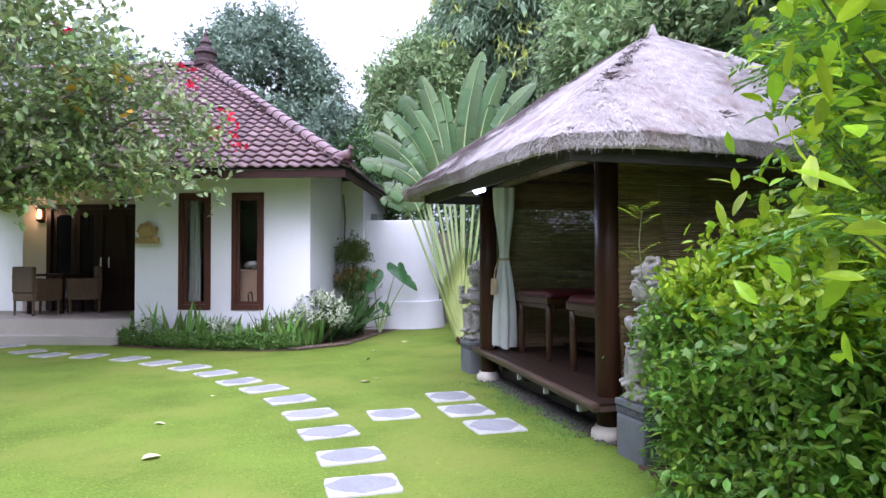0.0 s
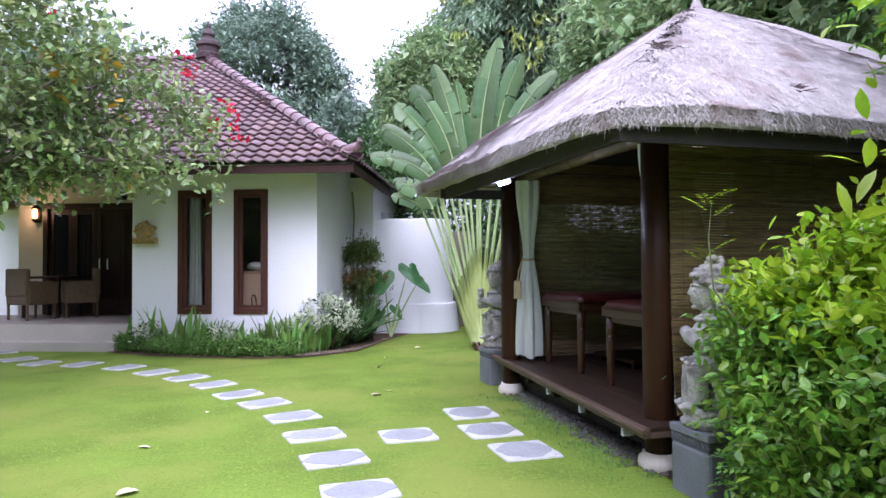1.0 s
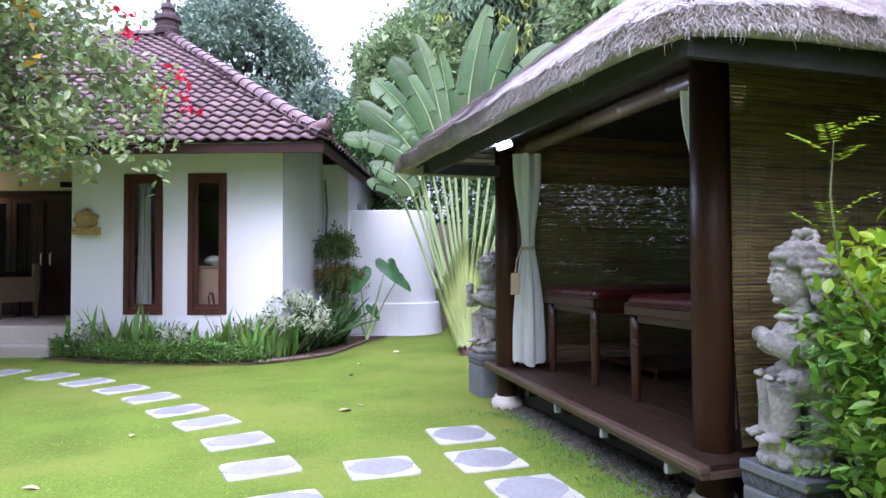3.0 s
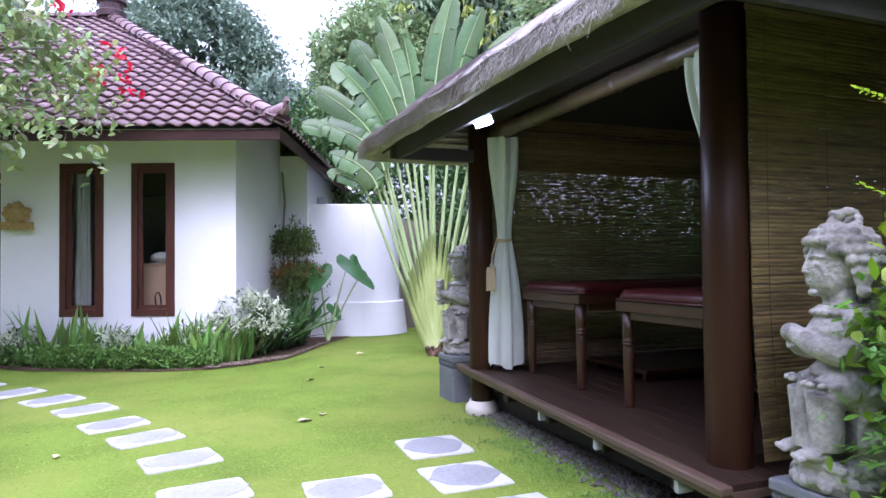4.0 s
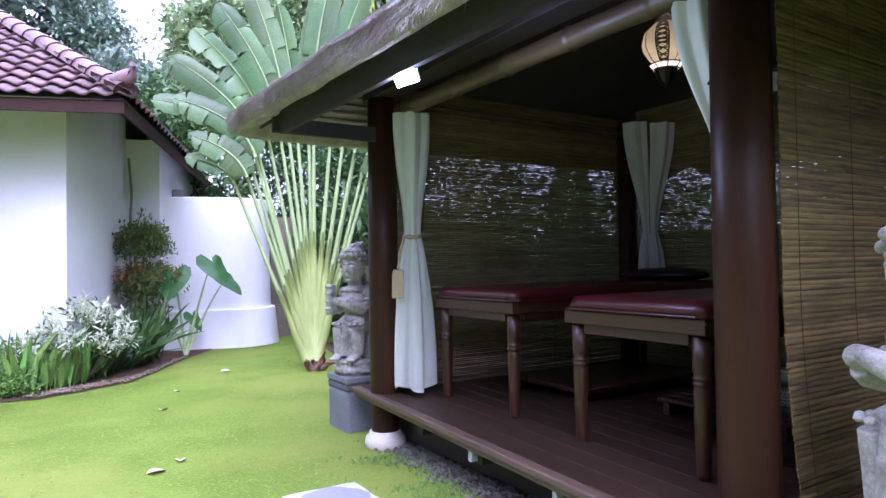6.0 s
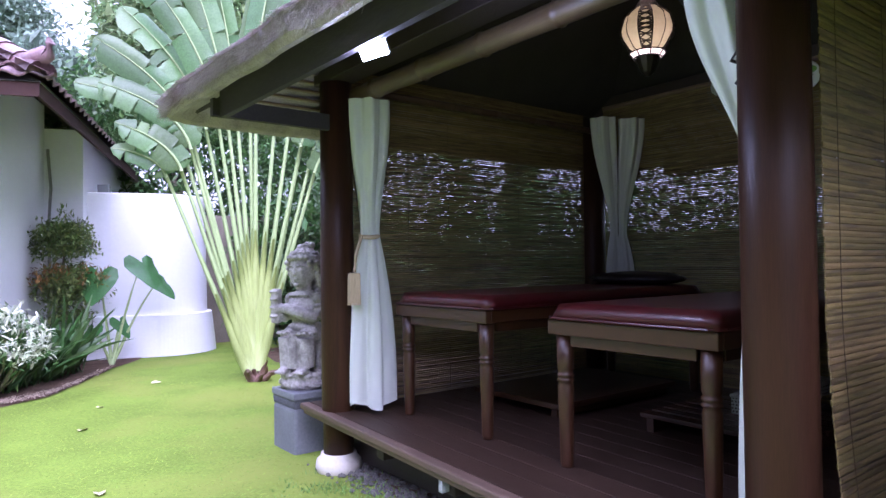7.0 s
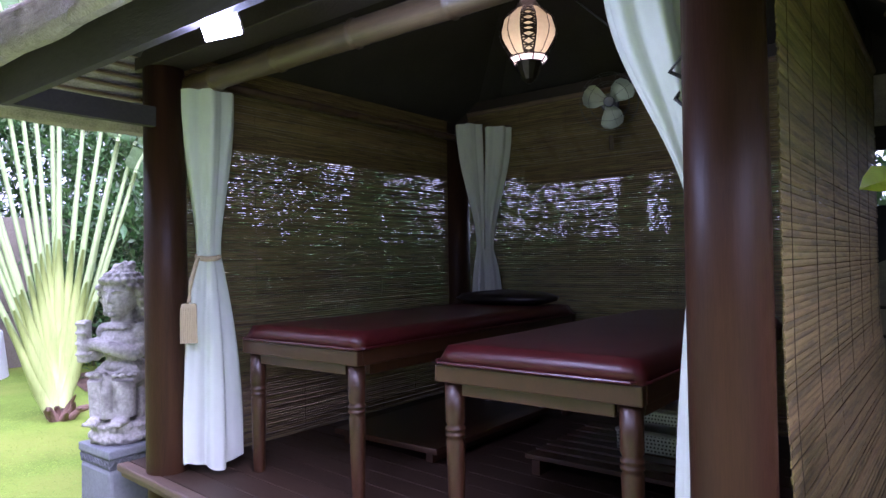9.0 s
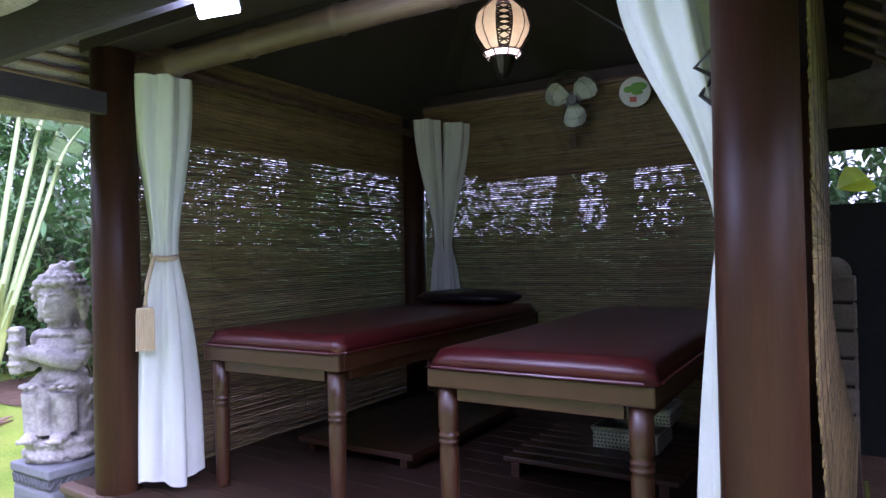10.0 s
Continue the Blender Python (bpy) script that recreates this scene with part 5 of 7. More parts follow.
# hanging lantern
ln = thing("hanging_lantern", pose(4.37, 5.395, 2.22), "lit hanging lantern of pierced dark metal and frosted glass", "lantern")
prof = [(0.055, 0.125), (0.095, 0.15), (0.135, 0.215), (0.143, 0.26), (0.125, 0.325), (0.07, 0.375)]
bm = bmesh.new()
seg = 32
rings = [[bm.verts.new((r * 0.96 * math.cos(2 * math.pi * k / seg), r * 0.96 * math.sin(2 * math.pi * k / seg), z)) for k in range(seg)] for r, z in prof]
for r0, r1 in zip(rings, rings[1:]):
    for k in range(seg):
        bm.faces.new((r0[k], r0[(k + 1) % seg], r1[(k + 1) % seg], r1[k]))
part("glass", bm, M_LANTERN, ln, "glowing frosted glass", True)
def fret_point(a, f):
    """A point of the lantern's wall at the angle a, f from foot to crown."""
    f = min(f, 0.9999) * (len(prof) - 1)
    i = int(f)
    r = prof[i][0] + (prof[i + 1][0] - prof[i][0]) * (f - i)
    z = prof[i][1] + (prof[i + 1][1] - prof[i][1]) * (f - i)
    return Vector((r * 1.015 * math.cos(a), r * 1.015 * math.sin(a), z))


for k in range(4):
    a = radians(211) + 2 * math.pi * k / 4
    bm = bmesh.new()
    for s in (-0.27, 0.27):
        tube(bm, [fret_point(a + s, i / 14) for i in range(15)], 0.0045, 5)
    for i in range(10):
        for s in (-1, 1):
            tube(bm, [fret_point(a - 0.27 * s, i / 10), fret_point(a, (i + 0.5) / 10), fret_point(a + 0.27 * s, (i + 1) / 10)], 0.0042, 4)
        tube(bm, [fret_point(a - 0.27, (i + 0.5) / 10), fret_point(a + 0.27, (i + 0.5) / 10)], 0.0042, 4)
    part("fret_strip", bm, M_DARKMETAL, ln, "pierced dark metal strip")
    for s in (0.785,):
        bm = tube(bmesh.new(), [fret_point(a + s, i / 14) for i in range(15)], 0.0024, 5)
        part("rib", bm, M_DARKMETAL, ln)
bm = bmesh.new()
ball(bm, (0, 0, 0.21), 0.026, 0.026, 0.036, 12, 8)
part("bulb", bm, M_FILAMENT, ln, "glowing bulb inside the glass", True)
bm = bmesh.new()
for k in range(8):
    a = 2 * math.pi * k / 8
    tube(bm, [(0.076 * math.cos(a), 0.076 * math.sin(a), 0.102), (0.098 * math.cos(a), 0.098 * math.sin(a), 0.128)], 0.004, 5)
for r, z in ((0.076, 0.101), (0.098, 0.129)):
    tube(bm, [(r * math.cos(t), r * math.sin(t), z) for t in np.linspace(0, 2 * math.pi, 25)], 0.004, 5)
part("band_frame", bm, M_DARKMETAL, ln)
bm = bmesh.new()
lathe(bm, [(0.012, 0.0), (0.035, 0.02), (0.05, 0.05), (0.07, 0.10)], 12)
part("bottom_cup", bm, M_DARKMETAL, ln)
bm = bmesh.new()
rings = [[bm.verts.new((r * math.cos(2 * math.pi * k / 8), r * math.sin(2 * math.pi * k / 8), z)) for k in range(8)] for r, z in ((0.074, 0.102), (0.096, 0.128))]
for k in range(8):
    bm.faces.new((rings[0][k], rings[0][(k + 1) % 8], rings[1][(k + 1) % 8], rings[1][k]))
part("lower_band", bm, M_BULB, ln, "bright lower glass band")
bm = lathe(bmesh.new(), [(0.072, 0.374), (0.05, 0.41), (0.02, 0.44), (0.012, 0.47)], 12)
part("crown", bm, M_DARKMETAL, ln)
part("rod", tube(bmesh.new(), [(0, 0, 0.46), (0, 0, 1.02)], 0.006, 6), M_DARKMETAL, ln)
lamp = new("lantern_light", bpy.data.lights.new("lantern_light", "POINT"))
lamp.data.energy, lamp.data.color, lamp.data.shadow_soft_size = 0.5, (1.0, 0.74, 0.45), 0.15
lamp.location = (4.37, 5.395, 2.80)

# fan and round sign on the back
fan = thing("wall_fan", look((5.36, 5.40, 2.30), (3.0, 4.6, 2.05)), "wall fan at rest with three pale green blades", "fan")
for k in range(3):
    a = 2 * math.pi * k / 3 + 0.5
    bm = bmesh.new()
    vs = [bm.verts.new((x, y, z)) for x, y, z in ((0.02, -0.025, -0.05), (0.06, -0.070, -0.058), (0.10, -0.085, -0.064), (0.135, -0.078, -0.064), (0.160, -0.045, -0.058), (0.168, 0.0, -0.05), (0.158, 0.040, -0.042), (0.130, 0.058, -0.036), (0.09, 0.050, -0.037), (0.05, 0.032, -0.042), (0.02, 0.022, -0.05))]
    bm.faces.new(vs)
    bmesh.ops.solidify(bm, geom=bm.faces[:], thickness=0.003)
    bmesh.ops.rotate(bm, verts=bm.verts[:], cent=(0, 0, 0), matrix=Matrix.Rotation(a, 3, "Z"))
    part("blade", bm, M_FANBLADE, fan)
part("hub", lathe(bmesh.new(), [(0.028, -0.075), (0.035, -0.06), (0.035, -0.03)], 14), M_FANCAGE, fan)
bm = bmesh.new()
for zc in (-0.085, -0.01):
    for rr in (0.175, 0.12):
        tube(bm, [(rr * math.cos(a), rr * math.sin(a), zc) for a in np.linspace(0, 2 * math.pi, 33)], 0.0012, 4)
for k in range(10):
    a = 2 * math.pi * k / 10
    tube(bm, [(0.03 * math.cos(a), 0.03 * math.sin(a), -0.10), (0.175 * math.cos(a), 0.175 * math.sin(a), -0.085), (0.175 * math.cos(a), 0.175 * math.sin(a), -0.01)], 0.0007, 4)
part("cage", bm, M_FANCAGE, fan)
part("motor", lathe(bmesh.new(), [(0.05, -0.03), (0.06, 0.0), (0.05, 0.07)], 16), M_FANCAGE, fan)
part("pull_weight", nbox(-0.014, 0.014, -0.29, -0.20, 0.0, 0.02, bevel=0.004), M_BLINDCORD, fan)
sg = thing("round_sign", look((5.40, 5.02, 2.31), (2.4, 4.2, 2.1)), "small round sign with a green picture", "sign")
part("disc", lathe(bmesh.new(), [(0.088, 0.0), (0.091, 0.005), (0.088, 0.010)], 32), M_SIGN, sg)
bm = bmesh.new()
for x, y, rx, ry in ((-0.022, 0.030, 0.050, 0.026), (0.034, 0.016, 0.032, 0.020), (-0.015, -0.005, 0.034, 0.014)):
    ball(bm, (x, y, -0.001), rx, ry, 0.002, 12, 6)
part("green_patch", bm, M_SIGNGREEN, sg)
part("red_patch", nbox(-0.01, 0.03, -0.060, -0.030, -0.004, -0.001), M_SIGNRED, sg)


# guardian statues on plinths
def statue(m, label, seed):
    s = thing("stone_statue", m, label, "statue", "guardian statues")
    s_m = bmesh.new()
    # carved rock base with scrolls
    lathe(s_m, [(0.150, 0.0), (0.160, 0.04), (0.150, 0.09), (0.130, 0.12)], 24)
    rr_ = random.Random(seed)
    for k in range(44):
        a = 2 * math.pi * k / 22 + rr_.uniform(-0.08, 0.08)
        q = 0.150 - 0.012 * (k >= 22)
        ball(s_m, (q * math.cos(a), q * math.sin(a), 0.035 + 0.055 * (k >= 22) + rr_.uniform(-0.01, 0.01)), 0.030, 0.030, 0.024, 8, 6, bumps=0.4, seed=k)
    # throne block behind, with scrolled panels
    box(s_m, 0.0, 0.13, -0.125, 0.125, 0.10, 0.385, 0.012)
    for q in (-1, 1):
        for zz in (0.17, 0.26, 0.34):
            tube(s_m, [(0.02, 0.126 * q, zz), (0.06, 0.132 * q, zz + 0.035), (0.11, 0.126 * q, zz + 0.01)], 0.012, 6)
    # legs with folded cloth, carved hems, feet
    for q in (-1, 1):
        tube(s_m, [(0.06, 0.06 * q, 0.35), (-0.04, 0.072 * q, 0.365), (-0.095, 0.074 * q, 0.345)], [0.072, 0.070, 0.062], 16)
        tube(s_m, [(-0.092, 0.074 * q, 0.355), (-0.088, 0.074 * q, 0.26), (-0.085, 0.074 * q, 0.15)], [0.064, 0.060, 0.056], 16)
        ball(s_m, (-0.130, 0.072 * q, 0.130), 0.062, 0.046, 0.026, 14, 8)
        for k in range(5):
            ball(s_m, (-0.186, (0.072 + 0.017 * (k - 2)) * q, 0.122), 0.014, 0.010, 0.013, 8, 6)
        for k in range(9):
            a = 2 * math.pi * k / 9
            ball(s_m, (-0.090 + 0.060 * math.cos(a), 0.074 * q + 0.060 * math.sin(a), 0.385), 0.018, 0.018, 0.014, 8, 6)
    tube(s_m, [(-0.12, 0, 0.38), (-0.135, 0, 0.28), (-0.125, 0, 0.15)], [0.030, 0.036, 0.046], 10)
    # waist, belt, torso, chest, collar
    lathe(s_m, [(0.105, 0.395), (0.120, 0.412), (0.120, 0.430), (0.102, 0.446)], 22, (0.02, 0, 0))
    tube(s_m, [(0.02, 0, 0.41), (0.022, 0, 0.48), (0.02, 0, 0.55), (0.018, 0, 0.61), (0.012, 0, 0.655)], [0.098, 0.092, 0.108, 0.112, 0.070], 22)
    ball(s_m, (-0.022, 0, 0.565), 0.085, 0.112, 0.062, 18, 12)
    lathe(s_m, [(0.074, 0.632), (0.098, 0.648), (0.072, 0.668)], 22, (0.008, 0, 0))
    for k in range(20):
        a = 2 * math.pi * k / 20
        ball(s_m, (0.008 + 0.094 * math.cos(a), 0.094 * math.sin(a), 0.640), 0.014, 0.014, 0.012, 8, 6)
    tube(s_m, [(0.010, 0, 0.64), (0.002, 0, 0.72)], [0.060, 0.056], 16)
    # folded arms; the hands hold an upright carved club at one side
    for q in (-1, 1):
        ball(s_m, (0.018, 0.106 * q, 0.610), 0.056, 0.052, 0.054, 16, 12)
        tube(s_m, [(0.018, 0.108 * q, 0.610), (0.006, 0.122 * q, 0.540), (-0.040, 0.116 * q, 0.490)], [0.050, 0.045, 0.042], 14)
        lathe(s_m, [(0.050, 0.560), (0.057, 0.569), (0.050, 0.580)], 14, (0.010, 0.118 * q, 0))
        ball(s_m, (0.034, 0.108 * q, 0.775), 0.034, 0.024, 0.052, 12, 10)
        ball(s_m, (0.032, 0.114 * q, 0.722), 0.026, 0.018, 0.026, 12, 8)
    tube(s_m, [(-0.040, -0.116, 0.490), (-0.105, -0.070, 0.515), (-0.130, 0.040, 0.550), (-0.120, 0.105, 0.560)], [0.043, 0.041, 0.036, 0.030], 14)
    tube(s_m, [(-0.040, 0.116, 0.490), (-0.090, 0.132, 0.500), (-0.118, 0.125, 0.520)], [0.042, 0.038, 0.032], 14)
    ball(s_m, (-0.118, 0.128, 0.552), 0.040, 0.042, 0.038, 14, 10)
    if seed == 1:
        box(s_m, -0.145, -0.085, 0.115, 0.180, 0.450, 0.690, 0.014)
        for zz in (0.50, 0.56, 0.62, 0.67):
            tube(s_m, [(-0.147, 0.113, zz), (-0.147, 0.182, zz)], 0.009, 6)
    # long oval head: calm face, brow, nose, lips, chin
    ball(s_m, (0.006, 0, 0.830), 0.106, 0.096, 0.118, 30, 22)
    ball(s_m, (-0.030, 0, 0.795), 0.082, 0.078, 0.108, 30, 22)
    tube(s_m, [(-0.105, 0, 0.838), (-0.118, 0, 0.800), (-0.122, 0, 0.787)], [0.007, 0.011, 0.015], 10)
    ball(s_m, (-0.104, 0, 0.757), 0.011, 0.026, 0.006, 12, 6)
    ball(s_m, (-0.101, 0, 0.744), 0.011, 0.022, 0.006, 12, 6)
    ball(s_m, (-0.086, 0, 0.713), 0.022, 0.026, 0.016, 12, 8)
    for q in (-1, 1):
        ball(s_m, (-0.094, 0.036 * q, 0.818), 0.009, 0.022, 0.007, 12, 8)
        tube(s_m, [(-0.107, 0.010 * q, 0.842), (-0.101, 0.038 * q, 0.850), (-0.080, 0.066 * q, 0.840)], 0.0055, 6)
    # cap of curls and a tuft on the crown
    for row, (rad_, zz, cnt) in enumerate(((0.122, 0.790, 20), (0.126, 0.830, 20), (0.122, 0.868, 20), (0.108, 0.904, 17), (0.085, 0.932, 13), (0.052, 0.950, 8))):
        for k in range(cnt):
            a = 2 * math.pi * (k + 0.5 * (row % 2)) / cnt
            x = rad_ * math.cos(a) + 0.012
            if row < 3 and x < (-0.02, -0.03, -0.075)[row]:
                continue
            ball(s_m, (x, rad_ * 0.95 * math.sin(a), zz), 0.024, 0.024, 0.021, 8, 6)
    for k in range(16):
        a = rr_.uniform(0, 6.28)
        ball(s_m, (0.030 + 0.040 * math.cos(a), 0.045 * math.sin(a), 0.975 + rr_.uniform(-0.02, 0.035)), 0.022, 0.022, 0.018, 8, 6)
    for k in range(12):
        ball(s_m, (0.105 + 0.012 * (k % 2), -0.055 + 0.010 * k, 0.66 + 0.05 * (k % 3)), 0.026, 0.026, 0.036, 8, 6)
    me = mesh_of("figure", s_m, M_STATUE, True)
    ob = new("stone_statue", me)
    bpy.data.objects.remove(s)
    weld = ob.modifiers.new("weld", "REMESH")
    weld.mode, weld.voxel_size, weld.use_smooth_shade = "VOXEL", 0.0048, True
    soften = ob.modifiers.new("soften", "SMOOTH")
    soften.factor, soften.iterations = 0.5, 5
    ob.matrix_world = m
    return tagged(ob, label, "statue", "guardian statues")


def pedestal(m, w, h, label):
    t = thing("pedestal", m, label, "pedestal", "statue pedestals")
    part("block", nbox(-w / 2, w / 2, -w / 2, w / 2, -0.03, h - 0.10, bevel=0.022), M_PLINTH, t)
    part("top_slab", nbox(-w / 2 - 0.006, w / 2 + 0.006, -w / 2 - 0.006, w / 2 + 0.006, h - 0.045, h, bevel=0.008), M_PLINTH, t)
    bm = nbox(-w / 2 + 0.004, w / 2 - 0.004, -w / 2 + 0.004, w / 2 - 0.004, h - 0.102, h - 0.043)
    for k in range(10):
        u = -w / 2 + 0.018 + k * (w - 0.036) / 9
        for sgn in (-1, 1):
            tube(bm, [(u - 0.012, sgn * (w / 2 - 0.002), h - 0.088), (u + 0.012, sgn * (w / 2 - 0.002), h - 0.058)], 0.0055, 5)
            tube(bm, [(sgn * (w / 2 - 0.002), u - 0.012, h - 0.088), (sgn * (w / 2 - 0.002), u + 0.012, h - 0.058)], 0.0055, 5)
    part("carved_band", bm, M_PLINTHBAND, t, "carved rope band")


pedestal(pose(3.24, 7.31, 0), 0.34, 0.385, "slate grey pedestal with a carved band beside the deck")
statue(pose(3.235, 7.34, 0.385, 0, 0, 31) @ Matrix.Diagonal((0.96, 0.96, 0.96, 1)), "weathered grey stone guardian statue with curled hair and folded hands", 1)
pedestal(pose(3.165, 3.615, 0), 0.34, 0.385, "slate grey pedestal with a carved band beside the bush")
statue(pose(3.150, 3.615, 0.385, 0, 0, -27) @ Matrix.Diagonal((0.96, 0.96, 0.96, 1)), "weathered grey stone guardian statue half hidden by the bush", 5)

# gravel under the deck edge
V, F = [], []
rs = random.Random(21)
for i in range(2600):
    y = rs.uniform(3.95, 6.9)
    x = 3.16 - 0.09 * (6.9 - y) / 2.8 + (abs(rs.gauss(0, 0.22)) if i % 9 else -abs(rs.gauss(0, 0.06)))
    s = rs.uniform(0.008, 0.022)
    o = len(V)
    c = Vector((x, y, 0.006))
    rot = Matrix.Rotation(rs.uniform(0, 3), 3, "Z")
    V += [c + rot @ Vector(q) * s for q in ((1, 0, 0), (0, 0.8, 0), (-1, 0, 0), (0, -0.9, 0), (0.1, 0.1, 0.7), (0, 0, -0.5))]
    F += [tuple(k + o for k in q) for q in ((0, 1, 4), (1, 2, 4), (2, 3, 4), (3, 0, 4), (1, 0, 5), (2, 1, 5), (3, 2, 5), (0, 3, 5))]
g = part_data("gravel", V, F, M_GRAVEL, None, "loose grey gravel along the foot of the deck", "stuff")
tagged(g, category="gravel")
bm = bmesh.new()
vs = [bm.verts.new((3.20 - 0.09 * (6.9 - y) / 2.8 + 0.05 * math.sin(3 * y), y, 0.004)) for y in np.linspace(3.9, 7.05, 24)] + [bm.verts.new((5.9, y, 0.004)) for y in (7.05, 3.9)]
bm.faces.new(vs)
solid("gravel_ground", bm, M_SOIL, ID, "dark bare ground under the pavilion deck", "ground")

# longer grass and weeds along the gravel and round the stones there
n = 5200
q = np.column_stack((rng.normal(3.02, 0.14, n), rng.uniform(3.95, 6.75, n), np.full(n, -0.003)))
q[:, 0] -= 0.09 * (6.9 - q[:, 1]) / 2.8
q = q[[not near_stone(a, b) and noise.noise(Vector((a * 4, b * 4, 1.0))) > -0.12 for a, b, c in q]]
n = len(q)
d = np.column_stack((rng.normal(0, 0.6, n), rng.normal(0, 0.6, n), np.ones(n)))
V, F = leaf_cloud(q, d, rand_dirs(n), rng.uniform(0.012, 0.040, n), rng.uniform(0.003, 0.006, n), 0.2, 0.4)
o = part_data("grass_tufts", V, F, M_LEAF_BORDER, None, "longer dark green grass beside the gravel", kind="stuff")
tagged(o, category="grass")

# bare planted ground behind the pavilion
bm = bmesh.new()
bm.faces.new([bm.verts.new((x, y, 0.006)) for x, y in ((4.45, 7.35), (5.0, 7.2), (5.9, 7.2), (5.9, 2.6), (9.1, 2.6), (9.1, 12.5), (4.9, 12.3), (4.6, 11.0), (4.75, 8.6))])
solid("planted_ground", bm, M_SOIL, ID, "dark planted soil behind the pavilion", "soil")

# soil under the bushes beside the pavilion
bm = bmesh.new()
bm.faces.new([bm.verts.new((x + 0.05 * math.sin(9 * y) + 0.03 * math.sin(23 * y) + 0.12 * min(1.0, max(0.0, (y - 2.8) / 0.3)), y, 0.003)) for x, y in ([(2.97 - 0.17 * math.sin(math.pi * k / 24) ** 0.5 + 0.35 * max(0.0, k / 24 - 0.6) ** 2 * 6, 3.88 - 3.5 * k / 24) for k in range(25)] + [(6.0, 0.38), (9.0, 2.59), (5.89, 2.61), (5.89, 3.88)])])
solid("bush_bed", bm, M_SOIL, ID, "dark bare soil under the bushes", "soil")

# stacked stone pillar behind
pl = thing("stone_pillar", pose(6.22, 4.03, 0), "garden pillar of stacked grey stone blocks with a domed top", "pillar")
z = 0.0
for k in range(7):
    hh = 0.17
    part("block", nbox(-0.12, 0.12, -0.12, 0.12, z, z + hh - 0.02, bevel=0.012), M_BLOCK, pl)
    z += hh
part("mortar", nbox(-0.10, 0.10, -0.10, 0.10, 0, z - 0.02), M_BEAM, pl)
bm = bmesh.new()
ball(bm, (0, 0, z), 0.10, 0.10, 0.10, 16, 10)
part("dome", bm, M_BLOCK, pl, smooth=True)


# terrace furniture
def wicker_chair(m, label):
    t = thing("wicker_chair", m, label, "chair", "terrace chairs")
    part("seat", nbox(-0.28, 0.28, -0.27, 0.27, 0.26, 0.44, bevel=0.03), M_WICKER, t)
    part("backrest", nbox(-0.28, 0.28, 0.20, 0.29, 0.40, 0.88, bevel=0.03), M_WICKER, t)
    for s in (-1, 1):
        part("armrest", nbox(min(s * 0.30, s * 0.22), max(s * 0.30, s * 0.22), -0.29, 0.24, 0.26, 0.66, bevel=0.025), M_WICKER, t)
        for y in (-0.24, 0.24):
            part("leg", tube(bmesh.new(), [(s * 0.25, y, 0), (s * 0.25, y, 0.30)], 0.022, 8), M_WICKER, t)
    return t


c1 = wicker_chair(HM @ pose(-3.98, 0.95, 0.396, 0, 0, 160), "brown wicker armchair at the terrace table")
copy_thing(c1, HM @ pose(-3.45, 1.50, 0.396, 0, 0, -52))
tb = thing("terrace_table", HM @ pose(-4.02, 1.56, 0.396), "square dark wooden table on the terrace", "table")
part("tabletop", nbox(-0.36, 0.36, -0.36, 0.36, 0.70, 0.74, bevel=0.006), M_DOORWOOD, tb)
for x in (-0.31, 0.31):
    for y in (-0.31, 0.31):
        part("leg", nbox(x - 0.035, x + 0.035, y - 0.035, y + 0.035, 0, 0.699, bevel=0.005), M_DOORWOOD, tb)

# ---- plants ----
def limb_points(p0, p1, sag, n=7, seed=0, wob=0.08):
    rs = random.Random(seed)
    p0, p1 = Vector(p0), Vector(p1)
    L = (p1 - p0).length
    out = []
    for k in range(n):
        f = k / (n - 1)
        p = p0.lerp(p1, f)
        p.z += sag * L * math.sin(math.pi * f)
        if 0 < k < n - 1:
            p += Vector((rs.gauss(0, 1), rs.gauss(0, 1), rs.gauss(0, 1))) * wob * L * 0.3
        out.append(p)
    return out


def crown_leaves(clumps, per, spread, length, width, up=0.2, droop=0.2, fine=False, out_from=None, hang=0.0):
    C = np.repeat(np.array(clumps, dtype=float), per, axis=0)
    n = len(C)
    off = rng.normal(size=(n, 3)) * spread
    P = C + off
    d = rand_dirs(n, up)
    if out_from is not None:
        d = unit(d + 0.8 * unit(P - np.array(out_from)))
    d[:, 2] -= hang
    d = unit(d)
    ups = unit(np.column_stack((rng.normal(0, 0.5, n), rng.normal(0, 0.5, n), np.ones(n))))
    L = length * rng.uniform(0.6, 1.25, n)
    W = width * rng.uniform(0.7, 1.2, n)
    return leaf_cloud(P, d, ups, L, W, 0.2, droop, fine)


def shell_clumps(center, radii, n, lumps=0.25, inner=0.5, zmin=-0.6, seed=0):
    r = np.random.default_rng(seed)
    d = unit(r.normal(size=(n * 2, 3)))
    d = d[d[:, 2] > zmin][:n]
    k = np.array([1 + lumps * noise.noise(Vector(q * 2.3) + Vector((seed * 3.1, 0, 0))) for q in d])
    f = r.uniform(inner, 1.0, len(d)) ** 0.5
    return np.array(center) + d * np.array(radii) * (k * f)[:, None]


